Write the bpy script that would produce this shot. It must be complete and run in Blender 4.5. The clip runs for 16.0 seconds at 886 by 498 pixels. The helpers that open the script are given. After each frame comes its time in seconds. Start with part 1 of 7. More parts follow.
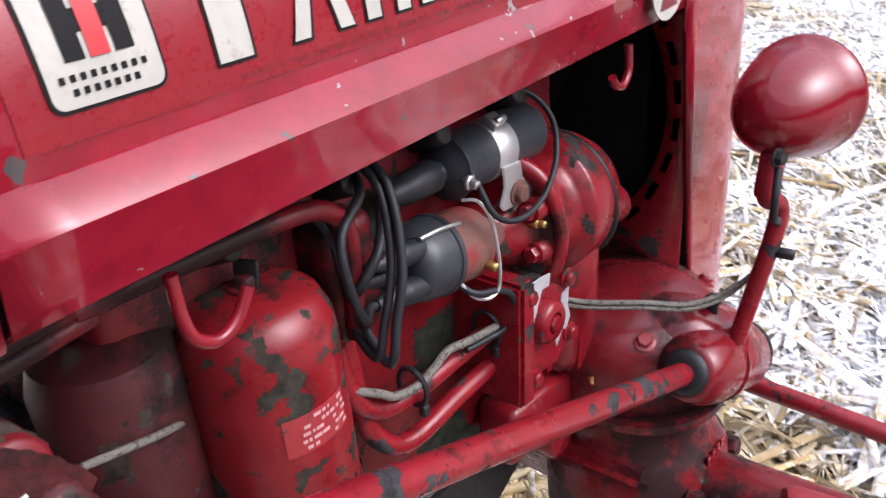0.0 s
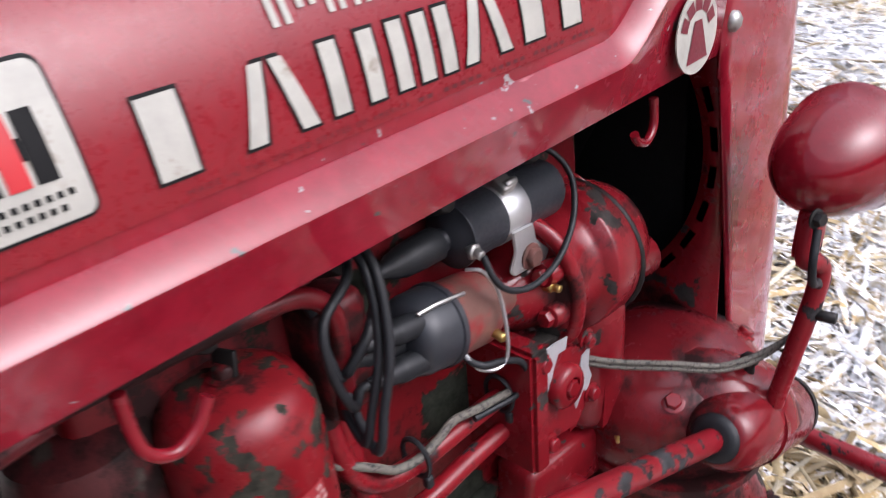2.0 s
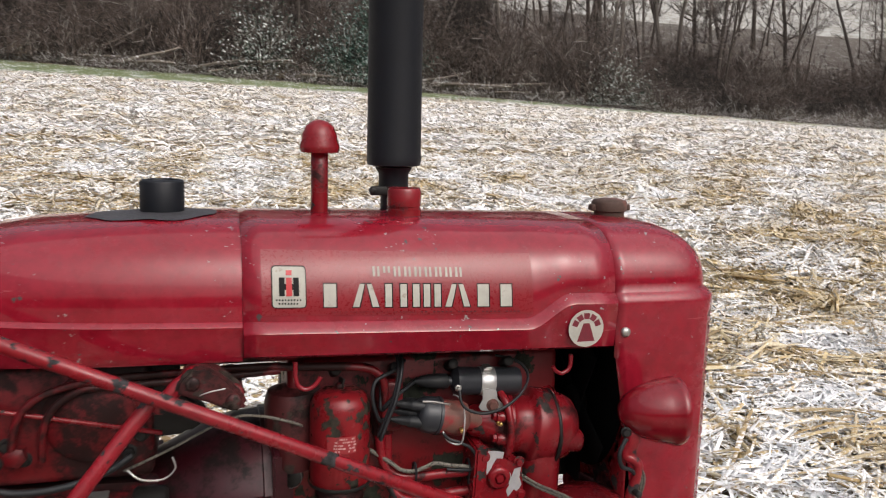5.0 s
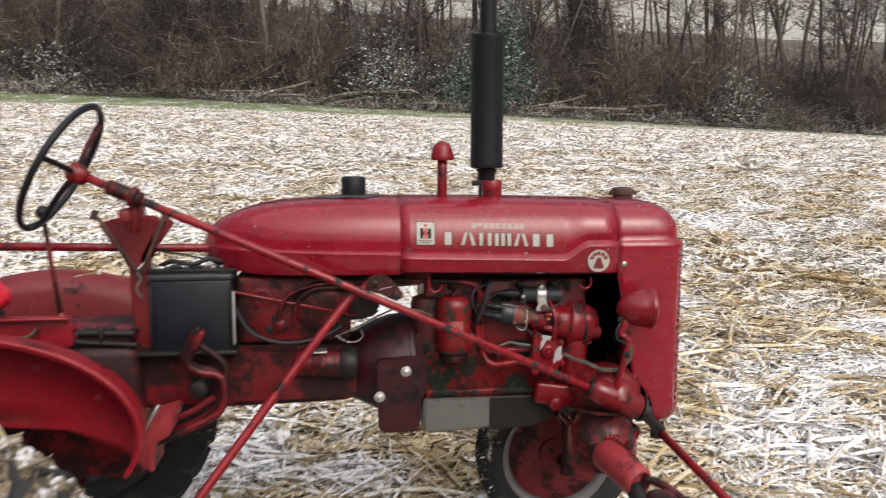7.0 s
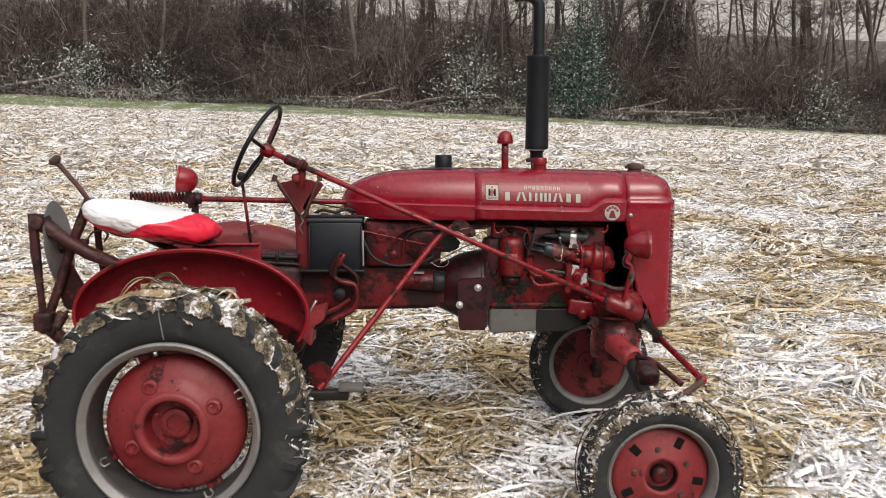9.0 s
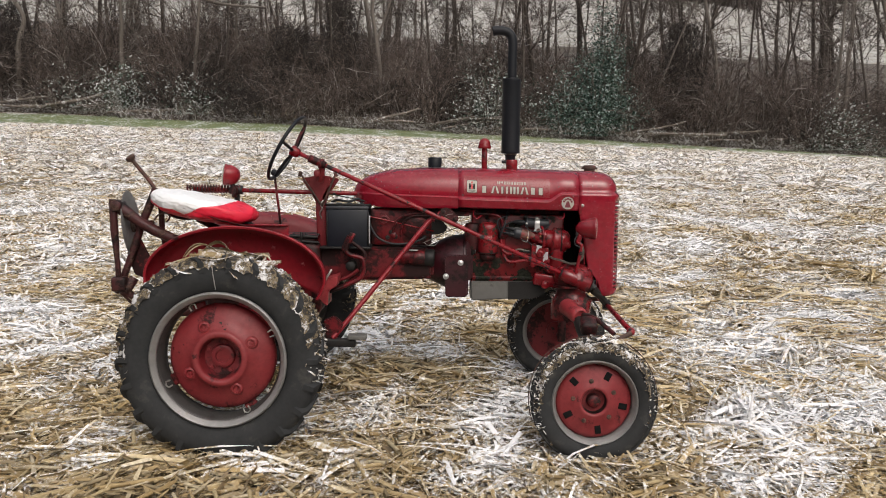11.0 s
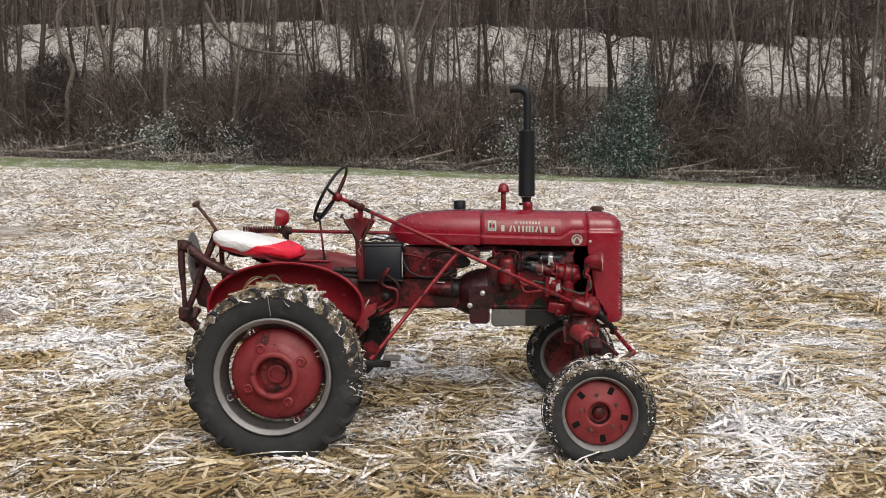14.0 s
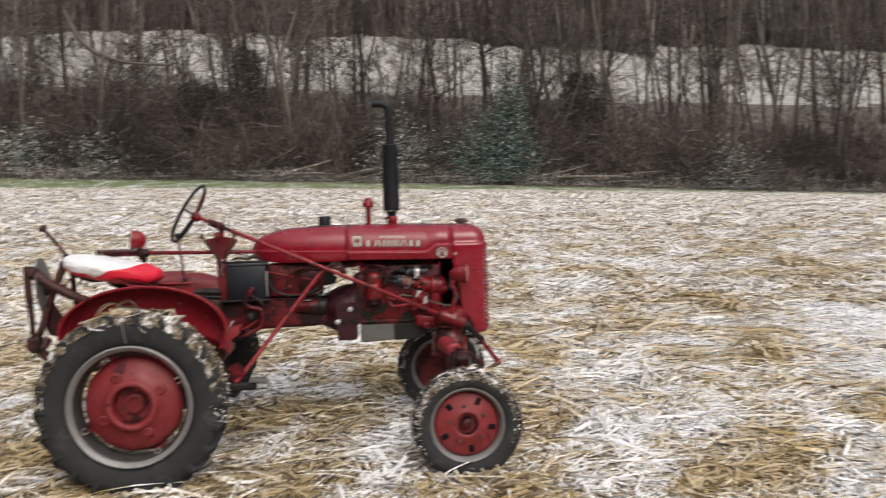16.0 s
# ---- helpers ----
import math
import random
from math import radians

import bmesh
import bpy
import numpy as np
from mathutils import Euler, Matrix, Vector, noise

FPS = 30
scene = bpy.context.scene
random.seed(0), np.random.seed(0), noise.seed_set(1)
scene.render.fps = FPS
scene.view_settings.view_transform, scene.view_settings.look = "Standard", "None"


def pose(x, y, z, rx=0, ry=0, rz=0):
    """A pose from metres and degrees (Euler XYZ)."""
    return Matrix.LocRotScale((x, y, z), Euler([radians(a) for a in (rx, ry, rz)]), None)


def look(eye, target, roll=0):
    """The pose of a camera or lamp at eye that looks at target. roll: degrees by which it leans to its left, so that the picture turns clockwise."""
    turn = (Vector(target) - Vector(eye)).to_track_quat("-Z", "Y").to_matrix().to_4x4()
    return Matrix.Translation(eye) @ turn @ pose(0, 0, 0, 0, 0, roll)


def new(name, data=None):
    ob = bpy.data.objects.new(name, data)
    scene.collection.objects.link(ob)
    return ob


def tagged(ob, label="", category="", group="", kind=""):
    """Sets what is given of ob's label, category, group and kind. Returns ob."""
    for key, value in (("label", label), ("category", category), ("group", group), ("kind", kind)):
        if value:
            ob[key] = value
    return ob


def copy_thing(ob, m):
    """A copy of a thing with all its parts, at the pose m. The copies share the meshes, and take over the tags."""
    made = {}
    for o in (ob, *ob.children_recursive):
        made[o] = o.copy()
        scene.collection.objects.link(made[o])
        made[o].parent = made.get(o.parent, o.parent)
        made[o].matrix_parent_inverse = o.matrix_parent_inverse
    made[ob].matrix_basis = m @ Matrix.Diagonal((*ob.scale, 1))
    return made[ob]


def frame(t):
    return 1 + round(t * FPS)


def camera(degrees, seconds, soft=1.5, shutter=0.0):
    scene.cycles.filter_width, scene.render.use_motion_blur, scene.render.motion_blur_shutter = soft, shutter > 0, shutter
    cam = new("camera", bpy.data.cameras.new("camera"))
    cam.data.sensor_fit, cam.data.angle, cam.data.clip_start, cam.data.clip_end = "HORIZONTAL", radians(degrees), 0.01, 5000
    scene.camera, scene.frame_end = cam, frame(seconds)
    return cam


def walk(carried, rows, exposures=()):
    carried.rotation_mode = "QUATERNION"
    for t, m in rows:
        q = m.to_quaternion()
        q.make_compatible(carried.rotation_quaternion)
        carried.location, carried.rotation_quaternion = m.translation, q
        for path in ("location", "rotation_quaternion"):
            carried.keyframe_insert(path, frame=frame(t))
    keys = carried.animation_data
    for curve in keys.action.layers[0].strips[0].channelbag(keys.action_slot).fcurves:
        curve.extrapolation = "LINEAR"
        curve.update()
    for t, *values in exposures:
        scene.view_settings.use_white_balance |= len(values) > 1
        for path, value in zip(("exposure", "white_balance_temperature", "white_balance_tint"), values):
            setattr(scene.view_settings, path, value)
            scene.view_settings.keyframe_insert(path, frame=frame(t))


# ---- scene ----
# ---- camera and its walk ----
cam = camera(55.7, 16.0, soft=1.0, shutter=0.5)
PATH = [
    (0, (1.044, -0.55, 1.384), (2.397, 0.572, 0.431), -4.7),
    (0.5, (1.055, -0.525, 1.403), (2.429, 0.509, 0.381), -5.7),
    (1, (1.046, -0.519, 1.411), (2.415, 0.529, 0.397), -5.4),
    (1.5, (1.05, -0.514, 1.419), (2.39, 0.592, 0.429), -6.6),
    (2, (1.127, -0.561, 1.424), (2.353, 0.69, 0.459), -6.7),
    (2.5, (1.201, -0.682, 1.427), (2.176, 0.801, 0.504), -4.8),
    (3, (1.204, -0.811, 1.448), (2.027, 0.807, 0.609), -4.7),
    (3.5, (1.146, -0.992, 1.504), (1.939, 0.69, 0.769), -4.3),
    (4, (1.117, -1.152, 1.56), (1.857, 0.611, 0.974), -3.6),
    (4.5, (1.146, -1.396, 1.58), (1.747, 0.465, 1.16), -0.7),
    (4.7, (1.133, -1.476, 1.596), (1.703, 0.408, 1.244), 0.5),
    (6.8, (1.005, -2.618, 1.602), (1.3, -0.656, 1.355), 0.0),
    (7, (0.968, -2.72, 1.588), (1.216, -0.752, 1.334), 0.2),
    (7.5, (0.909, -2.99, 1.545), (1.07, -1.013, 1.295), 0.5),
    (8, (0.92, -3.292, 1.516), (1.02, -1.309, 1.278), 0.8),
    (8.5, (0.921, -3.605, 1.501), (0.987, -1.619, 1.268), 0.3),
    (9, (0.908, -3.936, 1.515), (0.964, -1.952, 1.272), 0.2),
    (9.2, (0.91, -4.061, 1.497), (0.976, -2.076, 1.26), 0.6),
    (11.3, (1.135, -5.047, 1.414), (1.102, -3.056, 1.222), 0.4),
    (11.5, (1.163, -5.13, 1.441), (1.114, -3.14, 1.245), 0.3),
    (12, (1.135, -5.266, 1.444), (1.088, -3.273, 1.284), 0.3),
    (12.5, (1.116, -5.392, 1.417), (1.059, -3.397, 1.298), 0.3),
    (13, (1.119, -5.518, 1.408), (1.058, -3.522, 1.286), 0.3),
    (13.5, (1.149, -5.547, 1.411), (1.077, -3.551, 1.301), 0.7),
    (14, (1.146, -5.555, 1.431), (1.061, -3.559, 1.331), 0.0),
    (14.5, (1.173, -5.547, 1.407), (1.092, -3.551, 1.314), -0.1),
    (15, (1.185, -5.557, 1.424), (1.125, -3.561, 1.319), -0.1),
    (15.5, (1.207, -5.549, 1.421), (1.204, -3.552, 1.325), -0.6),
    (16, (1.26, -5.55, 1.468), (1.452, -3.561, 1.385), -1.6),
]
LIGHTNESS = [(0.0, 0.92, 5900, 18), (0.5, 0.80, 5900, 18), (1.0, 0.82, 5900, 18), (1.5, 0.78, 5900, 18), (2.0, 0.66, 5900, 18), (2.5, 0.82, 5900, 18), (3.0, 1.0, 5850, 18), (3.5, 0.68, 5850, 17), (4.0, 0.28, 6100, 15), (4.5, 0.14, 6450, 12), (7.0, 0.22, 6600, 11), (8.0, 0.15, 6650, 11), (9.0, 0.10, 6650, 11), (11.5, -0.07, 6650, 11), (16.0, -0.03, 6650, 11)]
walk(cam, [(t, look(eye, target, roll)) for t, eye, target, roll in PATH], LIGHTNESS)

# ---- world and light: an overcast winter day ----
world = bpy.data.worlds.new("overcast")
scene.world = world
world.use_nodes = True
wn, wl = world.node_tree.nodes, world.node_tree.links
wn.clear()
sky = wn.new("ShaderNodeTexSky")
sky.sky_type = "NISHITA"
sky.sun_disc = False
sky.sun_elevation = radians(42)
sky.sun_rotation = radians(160)
sky.dust_density = 6.0
sky.air_density = 1.0
grey = wn.new("ShaderNodeHueSaturation")
grey.inputs["Saturation"].default_value = 0.42
wbg = wn.new("ShaderNodeBackground")
wbg.inputs["Strength"].default_value = 0.14
wout = wn.new("ShaderNodeOutputWorld")
wl.new(sky.outputs[0], grey.inputs["Color"])
# an overcast sky is about three times as bright overhead as at the horizon
wco = wn.new("ShaderNodeTexCoord")
wsep = wn.new("ShaderNodeSeparateXYZ")
wmap = wn.new("ShaderNodeMapRange")
for key, value in (("From Min", 0.0), ("From Max", 1.0), ("To Min", 0.34), ("To Max", 1.6)):
    wmap.inputs[key].default_value = value
wmul = wn.new("ShaderNodeVectorMath")
wmul.operation = "SCALE"
wl.new(wco.outputs["Generated"], wsep.inputs[0])
wl.new(wsep.outputs["Z"], wmap.inputs["Value"])
wl.new(grey.outputs[0], wmul.inputs[0])
wl.new(wmap.outputs[0], wmul.inputs["Scale"])
wl.new(wmul.outputs[0], wbg.inputs[0])
wl.new(wbg.outputs[0], wout.inputs[0])
sun = new("sun", bpy.data.lights.new("sun", "SUN"))
sun.data.energy = 1.0
sun.data.angle = radians(100)
sun.data.color = (1.0, 0.97, 0.93)
sun.matrix_world = look((4, -6, 16), (1, 0, 0))


# ---- small tools for meshes ----
class G:
    """Gathers vertices and faces for one mesh."""

    def __init__(self):
        self.v, self.f = [], []

    def add(self, vs, fs):
        n = len(self.v)
        self.v += [tuple(v) for v in vs]
        self.f += [tuple(i + n for i in f) for f in fs]
        return self

    def tube(self, pts, r, n=10, caps=True, closed=False):
        pts = [Vector(p) for p in pts]
        m = len(pts)
        rs = list(r) if hasattr(r, "__len__") else [r] * m
        tan = []
        for i in range(m):
            a = pts[(i - 1) % m] if closed else pts[max(i - 1, 0)]
            b = pts[(i + 1) % m] if closed else pts[min(i + 1, m - 1)]
            tan.append((b - a).normalized())
        side = tan[0].orthogonal().normalized()
        vs, fs = [], []
        for i in range(m):
            side = (side - tan[i] * side.dot(tan[i])).normalized()
            up = tan[i].cross(side)
            for k in range(n):
                a = 2 * math.pi * k / n
                vs.append(pts[i] + (side * math.cos(a) + up * math.sin(a)) * rs[i])
        for i in range(m if closed else m - 1):
            j = (i + 1) % m
            for k in range(n):
                l = (k + 1) % n
                fs.append((i * n + k, i * n + l, j * n + l, j * n + k))
        if caps and not closed:
            fs.append(tuple(range(n - 1, -1, -1)))
            fs.append(tuple((m - 1) * n + k for k in range(n)))
        return self.add(vs, fs)

    def lathe(self, prof, o, ax, n=32, caps=True):
        """prof: pairs of radius and height along ax from o."""
        o, ax = Vector(o), Vector(ax).normalized()
        s = ax.orthogonal().normalized()
        u = ax.cross(s)
        vs, fs = [], []
        for r, h in prof:
            for k in range(n):
                a = 2 * math.pi * k / n
                vs.append(o + ax * h + (s * math.cos(a) + u * math.sin(a)) * r)
        for i in range(len(prof) - 1):
            for k in range(n):
                l = (k + 1) % n
                fs.append((i * n + k, i * n + l, (i + 1) * n + l, (i + 1) * n + k))
        if caps:
            if prof[0][0] > 1e-4:
                fs.append(tuple(range(n - 1, -1, -1)))
            if prof[-1][0] > 1e-4:
                fs.append(tuple((len(prof) - 1) * n + k for k in range(n)))
        return self.add(vs, fs)

    def rod(self, a, b, r, n=16, bev=0.15):
        """A cylinder with chamfered ends from a to b."""
        a, b = Vector(a), Vector(b)
        l = (b - a).length
        c = min(r * bev, l * 0.3)
        return self.lathe([(r - c, 0), (r, c), (r, l - c), (r - c, l)], a, b - a, n)

    def box(self, c, s, rot=(0, 0, 0), bev=0.004, seg=2):
        bm = bmesh.new()
        m = pose(*c, *rot) @ Matrix.Diagonal((*s, 1))
        bmesh.ops.create_cube(bm, size=1.0, matrix=m)
        if bev:
            bmesh.ops.bevel(bm, geom=bm.edges[:], offset=min(bev, min(s) * 0.45), segments=seg, affect="EDGES", profile=0.5)
        bm.verts.index_update()
        self.add([v.co for v in bm.verts], [[v.index for v in f.verts] for f in bm.faces])
        bm.free()
        return self

    def slab(self, outline, thick, m=None, bev=0.003):
        """A plate: an outline in the x-z plane, thick along y, moved by m."""
        bm = bmesh.new()
        f = bm.faces.new([bm.verts.new((x, 0, z)) for x, z in outline])
        r = bmesh.ops.extrude_face_region(bm, geom=[f])
        for e in r["geom"]:
            if isinstance(e, bmesh.types.BMVert):
                e.co.y += thick
        bmesh.ops.recalc_face_normals(bm, faces=bm.faces[:])
        if bev:
            bmesh.ops.bevel(bm, geom=bm.edges[:], offset=bev, segments=2, affect="EDGES", clamp_overlap=True)
        if m is not None:
            bm.transform(m)
        bm.verts.index_update()
        self.add([v.co for v in bm.verts], [[v.index for v in f.verts] for f in bm.faces])
        bm.free()
        return self

    def hexbolt(self, o, ax, r=0.009, h=0.007, washer=True):
        o, ax = Vector(o), Vector(ax).normalized()
        if washer:
            self.lathe([(r * 1.35, 0), (r * 1.35, 0.0015), (r * 1.2, 0.002)], o, ax, 16)
        return self.lathe([(r, 0), (r, h * 0.8), (r * 0.85, h)], o, ax, 6)

    def ball(self, c, r, n=16):
        return self.lathe([(r * math.sin(math.pi * i / n), -r * math.cos(math.pi * i / n)) for i in range(n + 1)], c, (0, 0, 1), n * 2, caps=False)

    def mesh(self, name, mats, angle=40, smooth=True):
        me = bpy.data.meshes.new(name)
        me.from_pydata(self.v, [], self.f)
        bm = bmesh.new()
        bm.from_mesh(me)
        bmesh.ops.remove_doubles(bm, verts=bm.verts[:], dist=1e-5)
        bmesh.ops.recalc_face_normals(bm, faces=bm.faces[:])
        bm.to_mesh(me)
        bm.free()
        for m in mats if isinstance(mats, (list, tuple)) else [mats]:
            me.materials.append(m)
        if smooth:
            me.shade_smooth()
            me.set_sharp_from_angle(angle=radians(angle))
        return me


def part(name, g, mat, parent=None, label="", angle=50, smooth=True, kind=""):
    """Links what g holds as one mesh object, under a thing or a part; places are in the world."""
    ob = new(name, g if isinstance(g, bpy.types.Mesh) else g.mesh(name, mat, angle, smooth))
    if parent is not None:
        ob.parent = parent
        if parent.type == "EMPTY":
            ob.matrix_parent_inverse = parent.matrix_basis.inverted()
    return tagged(ob, label, kind=kind)


def thing(name, at, label, category, group="", kind=""):
    e = new(name)
    e.empty_display_size = 0.2
    e.matrix_basis = pose(*at)
    return tagged(e, label, category, group, kind)


def solidify(ob, t, offset=-1):
    m = ob.modifiers.new("thickness", "SOLIDIFY")
    m.thickness, m.offset = t, offset
    return ob


def cr(pts, n=8, closed=False):
    """A smooth line through the points."""
    p = [Vector(q) for q in pts]
    m = len(p)
    out = []
    for i in range(m if closed else m - 1):
        if closed:
            a, b, c, d = (p[(i + k) % m] for k in (-1, 0, 1, 2))
        else:
            a, b, c, d = p[max(i - 1, 0)], p[i], p[i + 1], p[min(i + 2, m - 1)]
        for k in range(n):
            t = k / n
            out.append(0.5 * ((2 * b) + (c - a) * t + (2 * a - 5 * b + 4 * c - d) * t * t + (3 * b - 3 * c + d - a) * t**3))
    if not closed:
        out.append(p[-1])
    return out


def step01(a, b, x):
    t = np.clip((x - a) / (b - a), 0, 1)
    return t * t * (3 - 2 * t)


def table(x, xs, ys):
    return float(np.interp(x, xs, ys))


# ---- materials ----
def mat_base(name):
    m = bpy.data.materials.new(name)
    m.use_nodes = True
    nt = m.node_tree
    b = nt.nodes["Principled BSDF"]
    return m, nt, b


def nd(nt, kind, **inputs):
    n = nt.nodes.new(kind)
    for k, v in inputs.items():
        n.inputs[k.replace("_", " ")].default_value = v
    return n


def noise_tex(nt, scale, detail=4.0, rough=0.6, coord=None, stretch=None):
    n = nd(nt, "ShaderNodeTexNoise", Scale=scale, Detail=detail, Roughness=rough)
    src = coord
    if src is None:
        src = nt.nodes.new("ShaderNodeTexCoord").outputs["Object"]
    if stretch:
        mp = nt.nodes.new("ShaderNodeMapping")
        mp.inputs["Scale"].default_value = stretch
        nt.links.new(src, mp.inputs[0])
        src = mp.outputs[0]
    nt.links.new(src, n.inputs["Vector"])
    return n


def ramp(nt, src, stops):
    r = nt.nodes.new("ShaderNodeValToRGB")
    e = r.color_ramp.elements
    while len(e) < len(stops):
        e.new(0.5)
    for el, (p, c) in zip(e, stops):
        el.position = p
        el.color = (*c, 1) if hasattr(c, "__len__") else (c, c, c, 1)
    nt.links.new(src, r.inputs[0])
    return r


def mixc(nt, fac, a, b, blend="MIX"):
    m = nt.nodes.new("ShaderNodeMix")
    m.data_type = "RGBA"
    m.blend_type = blend
    for sock, v in ((m.inputs[0], fac), (m.inputs[6], a), (m.inputs[7], b)):
        if isinstance(v, bpy.types.NodeSocket):
            nt.links.new(v, sock)
        elif hasattr(v, "__len__"):
            sock.default_value = (*v, 1)
        else:
            sock.default_value = v
    return m.outputs[2]


def bump(nt, b, src, strength=0.2, dist=0.002):
    n = nd(nt, "ShaderNodeBump", Strength=strength, Distance=dist)
    nt.links.new(src, n.inputs["Height"])
    nt.links.new(n.outputs[0], b.inputs["Normal"])


def math_node(nt, op, a, b=0.0):
    n = nt.nodes.new("ShaderNodeMath")
    n.operation = op
    for sock, v in zip(n.inputs, (a, b)):
        if isinstance(v, bpy.types.NodeSocket):
            nt.links.new(v, sock)
        else:
            sock.default_value = v
    return n.outputs[0]


def worn_paint(name, red, faded, chip=0.72, chip_scale=28.0, chip_col=(0.03, 0.028, 0.024), grime=0.0, rough=0.25, spots=0.0, scratch=0.0, coat=0.0):
    """Old glossy enamel: faded patches, ragged chips down to dark primer, oily grime, scratches, orange peel."""
    m, nt, b = mat_base(name)
    big = noise_tex(nt, 3.2, 5, 0.6)
    col = mixc(nt, ramp(nt, big.outputs[0], [(0.32, 0.0), (0.7, 1.0)]).outputs[0], red, faded)
    fine = noise_tex(nt, 45, 7, 0.75)
    col = mixc(nt, ramp(nt, fine.outputs[0], [(0.42, 0.0), (0.75, 0.55)]).outputs[0], col, tuple(c * 0.45 for c in red))
    blot = noise_tex(nt, 11, 7, 0.7)
    col = mixc(nt, ramp(nt, blot.outputs[0], [(0.50, 0.0), (0.68, 0.42)]).outputs[0], col, tuple(c * 0.5 for c in red))
    rough_col = ramp(nt, noise_tex(nt, 9, 6, 0.7).outputs[0], [(0.3, rough - 0.09), (0.72, rough + 0.2)]).outputs[0]
    shine = (0.34, 0.34, 0.34) if not coat else (0.12, 0.12, 0.12)
    if grime:
        gn = noise_tex(nt, 8.5, 8, 0.72)
        gm = ramp(nt, gn.outputs[0], [(0.64 - grime * 0.3, 0.0), (0.70 - grime * 0.26, 0.9)]).outputs[0]
        col = mixc(nt, gm, col, (0.010, 0.0085, 0.008))
        rough_col = mixc(nt, gm, rough_col, (0.5, 0.5, 0.5))
        shine = mixc(nt, gm, (0.40, 0.40, 0.40), (0.16, 0.16, 0.16))
    cn = noise_tex(nt, chip_scale, 7, 0.62)
    zone = noise_tex(nt, chip_scale * 0.3, 3, 0.5)
    both = math_node(nt, "ADD", cn.outputs[0], math_node(nt, "MULTIPLY", math_node(nt, "SUBTRACT", zone.outputs[0], 0.5), 0.35))
    mask = ramp(nt, both, [(chip, 0.0), (chip + 0.008, 1.0)]).outputs[0]
    edge = ramp(nt, both, [(chip - 0.012, 0.0), (chip, 0.6)]).outputs[0]
    col = mixc(nt, edge, col, tuple(c * 0.35 for c in red))
    cc = noise_tex(nt, 70, 4, 0.7)
    chipc = mixc(nt, ramp(nt, cc.outputs[0], [(0.35, 0.0), (0.68, 1.0)]).outputs[0], tuple(c * 0.35 for c in chip_col), tuple(min(1, c * 1.9) for c in chip_col))
    col = mixc(nt, mask, col, chipc)
    if scratch:
        sn = noise_tex(nt, 6, 6, 0.75, None, (1.2, 1.2, 16))
        sm = math_node(nt, "MULTIPLY", ramp(nt, sn.outputs[0], [(0.66, 0.0), (0.72, 1.0)]).outputs[0], scratch)
        col = mixc(nt, sm, col, (0.36, 0.10, 0.11))
    if spots:
        for scale, lo, tone in ((95, 0.71, (0.26, 0.23, 0.23)), (48, 0.715, (0.06, 0.05, 0.048))):
            sp = noise_tex(nt, scale, 3, 0.55)
            sel = noise_tex(nt, 5, 3, 0.6)
            amount = math_node(nt, "ADD", sp.outputs[0], math_node(nt, "MULTIPLY", math_node(nt, "SUBTRACT", sel.outputs[0], 0.5), 0.5 * spots))
            col = mixc(nt, ramp(nt, amount, [(lo, 0.0), (lo + 0.015, 1.0)]).outputs[0], col, tone)
    nt.links.new(col, b.inputs["Base Color"])
    nt.links.new(mixc(nt, mask, rough_col, (0.8, 0.8, 0.8)), b.inputs["Roughness"])
    nt.links.new(mixc(nt, mask, shine, (0.15, 0.15, 0.15)), b.inputs["Specular IOR Level"])
    if coat:
        nt.links.new(mixc(nt, mask, (coat, coat, coat), (0, 0, 0)), b.inputs["Coat Weight"])
        b.inputs["Coat Roughness"].default_value = 0.06
    peel = noise_tex(nt, 130, 3, 0.5)
    dents = noise_tex(nt, 14, 3, 0.5)
    h = math_node(nt, "SUBTRACT", math_node(nt, "ADD", peel.outputs[0], math_node(nt, "MULTIPLY", dents.outputs[0], 2.0)), mask)
    bump(nt, b, h, 0.10, 0.0012)
    return m


def plain(name, col, rough=0.5, metal=0.0, var=0.35, scale=18.0, bumpy=0.1, second=None, thresh=0.55, gloss=0.5):
    m, nt, b = mat_base(name)
    n = noise_tex(nt, scale, 5, 0.65)
    n2 = noise_tex(nt, scale * 7, 4, 0.65)
    c = mixc(nt, n.outputs[0], tuple(x * (1 - var) for x in col), tuple(min(1, x * (1 + var)) for x in col))
    if second:
        c = mixc(nt, ramp(nt, n.outputs[0], [(thresh, 0.0), (thresh + 0.12, 1.0)]).outputs[0], c, second)
    nt.links.new(c, b.inputs["Base Color"])
    nt.links.new(ramp(nt, n2.outputs[0], [(0.2, max(0, rough - 0.12)), (0.8, min(1, rough + 0.12))]).outputs[0], b.inputs["Roughness"])
    b.inputs["Metallic"].default_value = metal
    b.inputs["Specular IOR Level"].default_value = gloss
    if bumpy:
        bump(nt, b, n2.outputs[0], bumpy, 0.002)
    return m


RED, FADED = (0.215, 0.0045, 0.0135), (0.240, 0.0105, 0.024)
M_HOOD = worn_paint("hood_paint", RED, FADED, chip=0.775, chip_scale=20, rough=0.21, spots=0.9, chip_col=(0.09, 0.075, 0.07), scratch=0.7, coat=0.8)
M_RED = worn_paint("cast_red_paint", (0.178, 0.0055, 0.010), (0.20, 0.010, 0.0155), chip=0.63, chip_scale=24, grime=0.29, rough=0.20, chip_col=(0.025, 0.022, 0.02))
M_FILT = worn_paint("flaking_red_paint", (0.195, 0.006, 0.010), (0.18, 0.009, 0.013), chip=0.558, chip_scale=32, grime=0.12, rough=0.30, chip_col=(0.026, 0.024, 0.018))
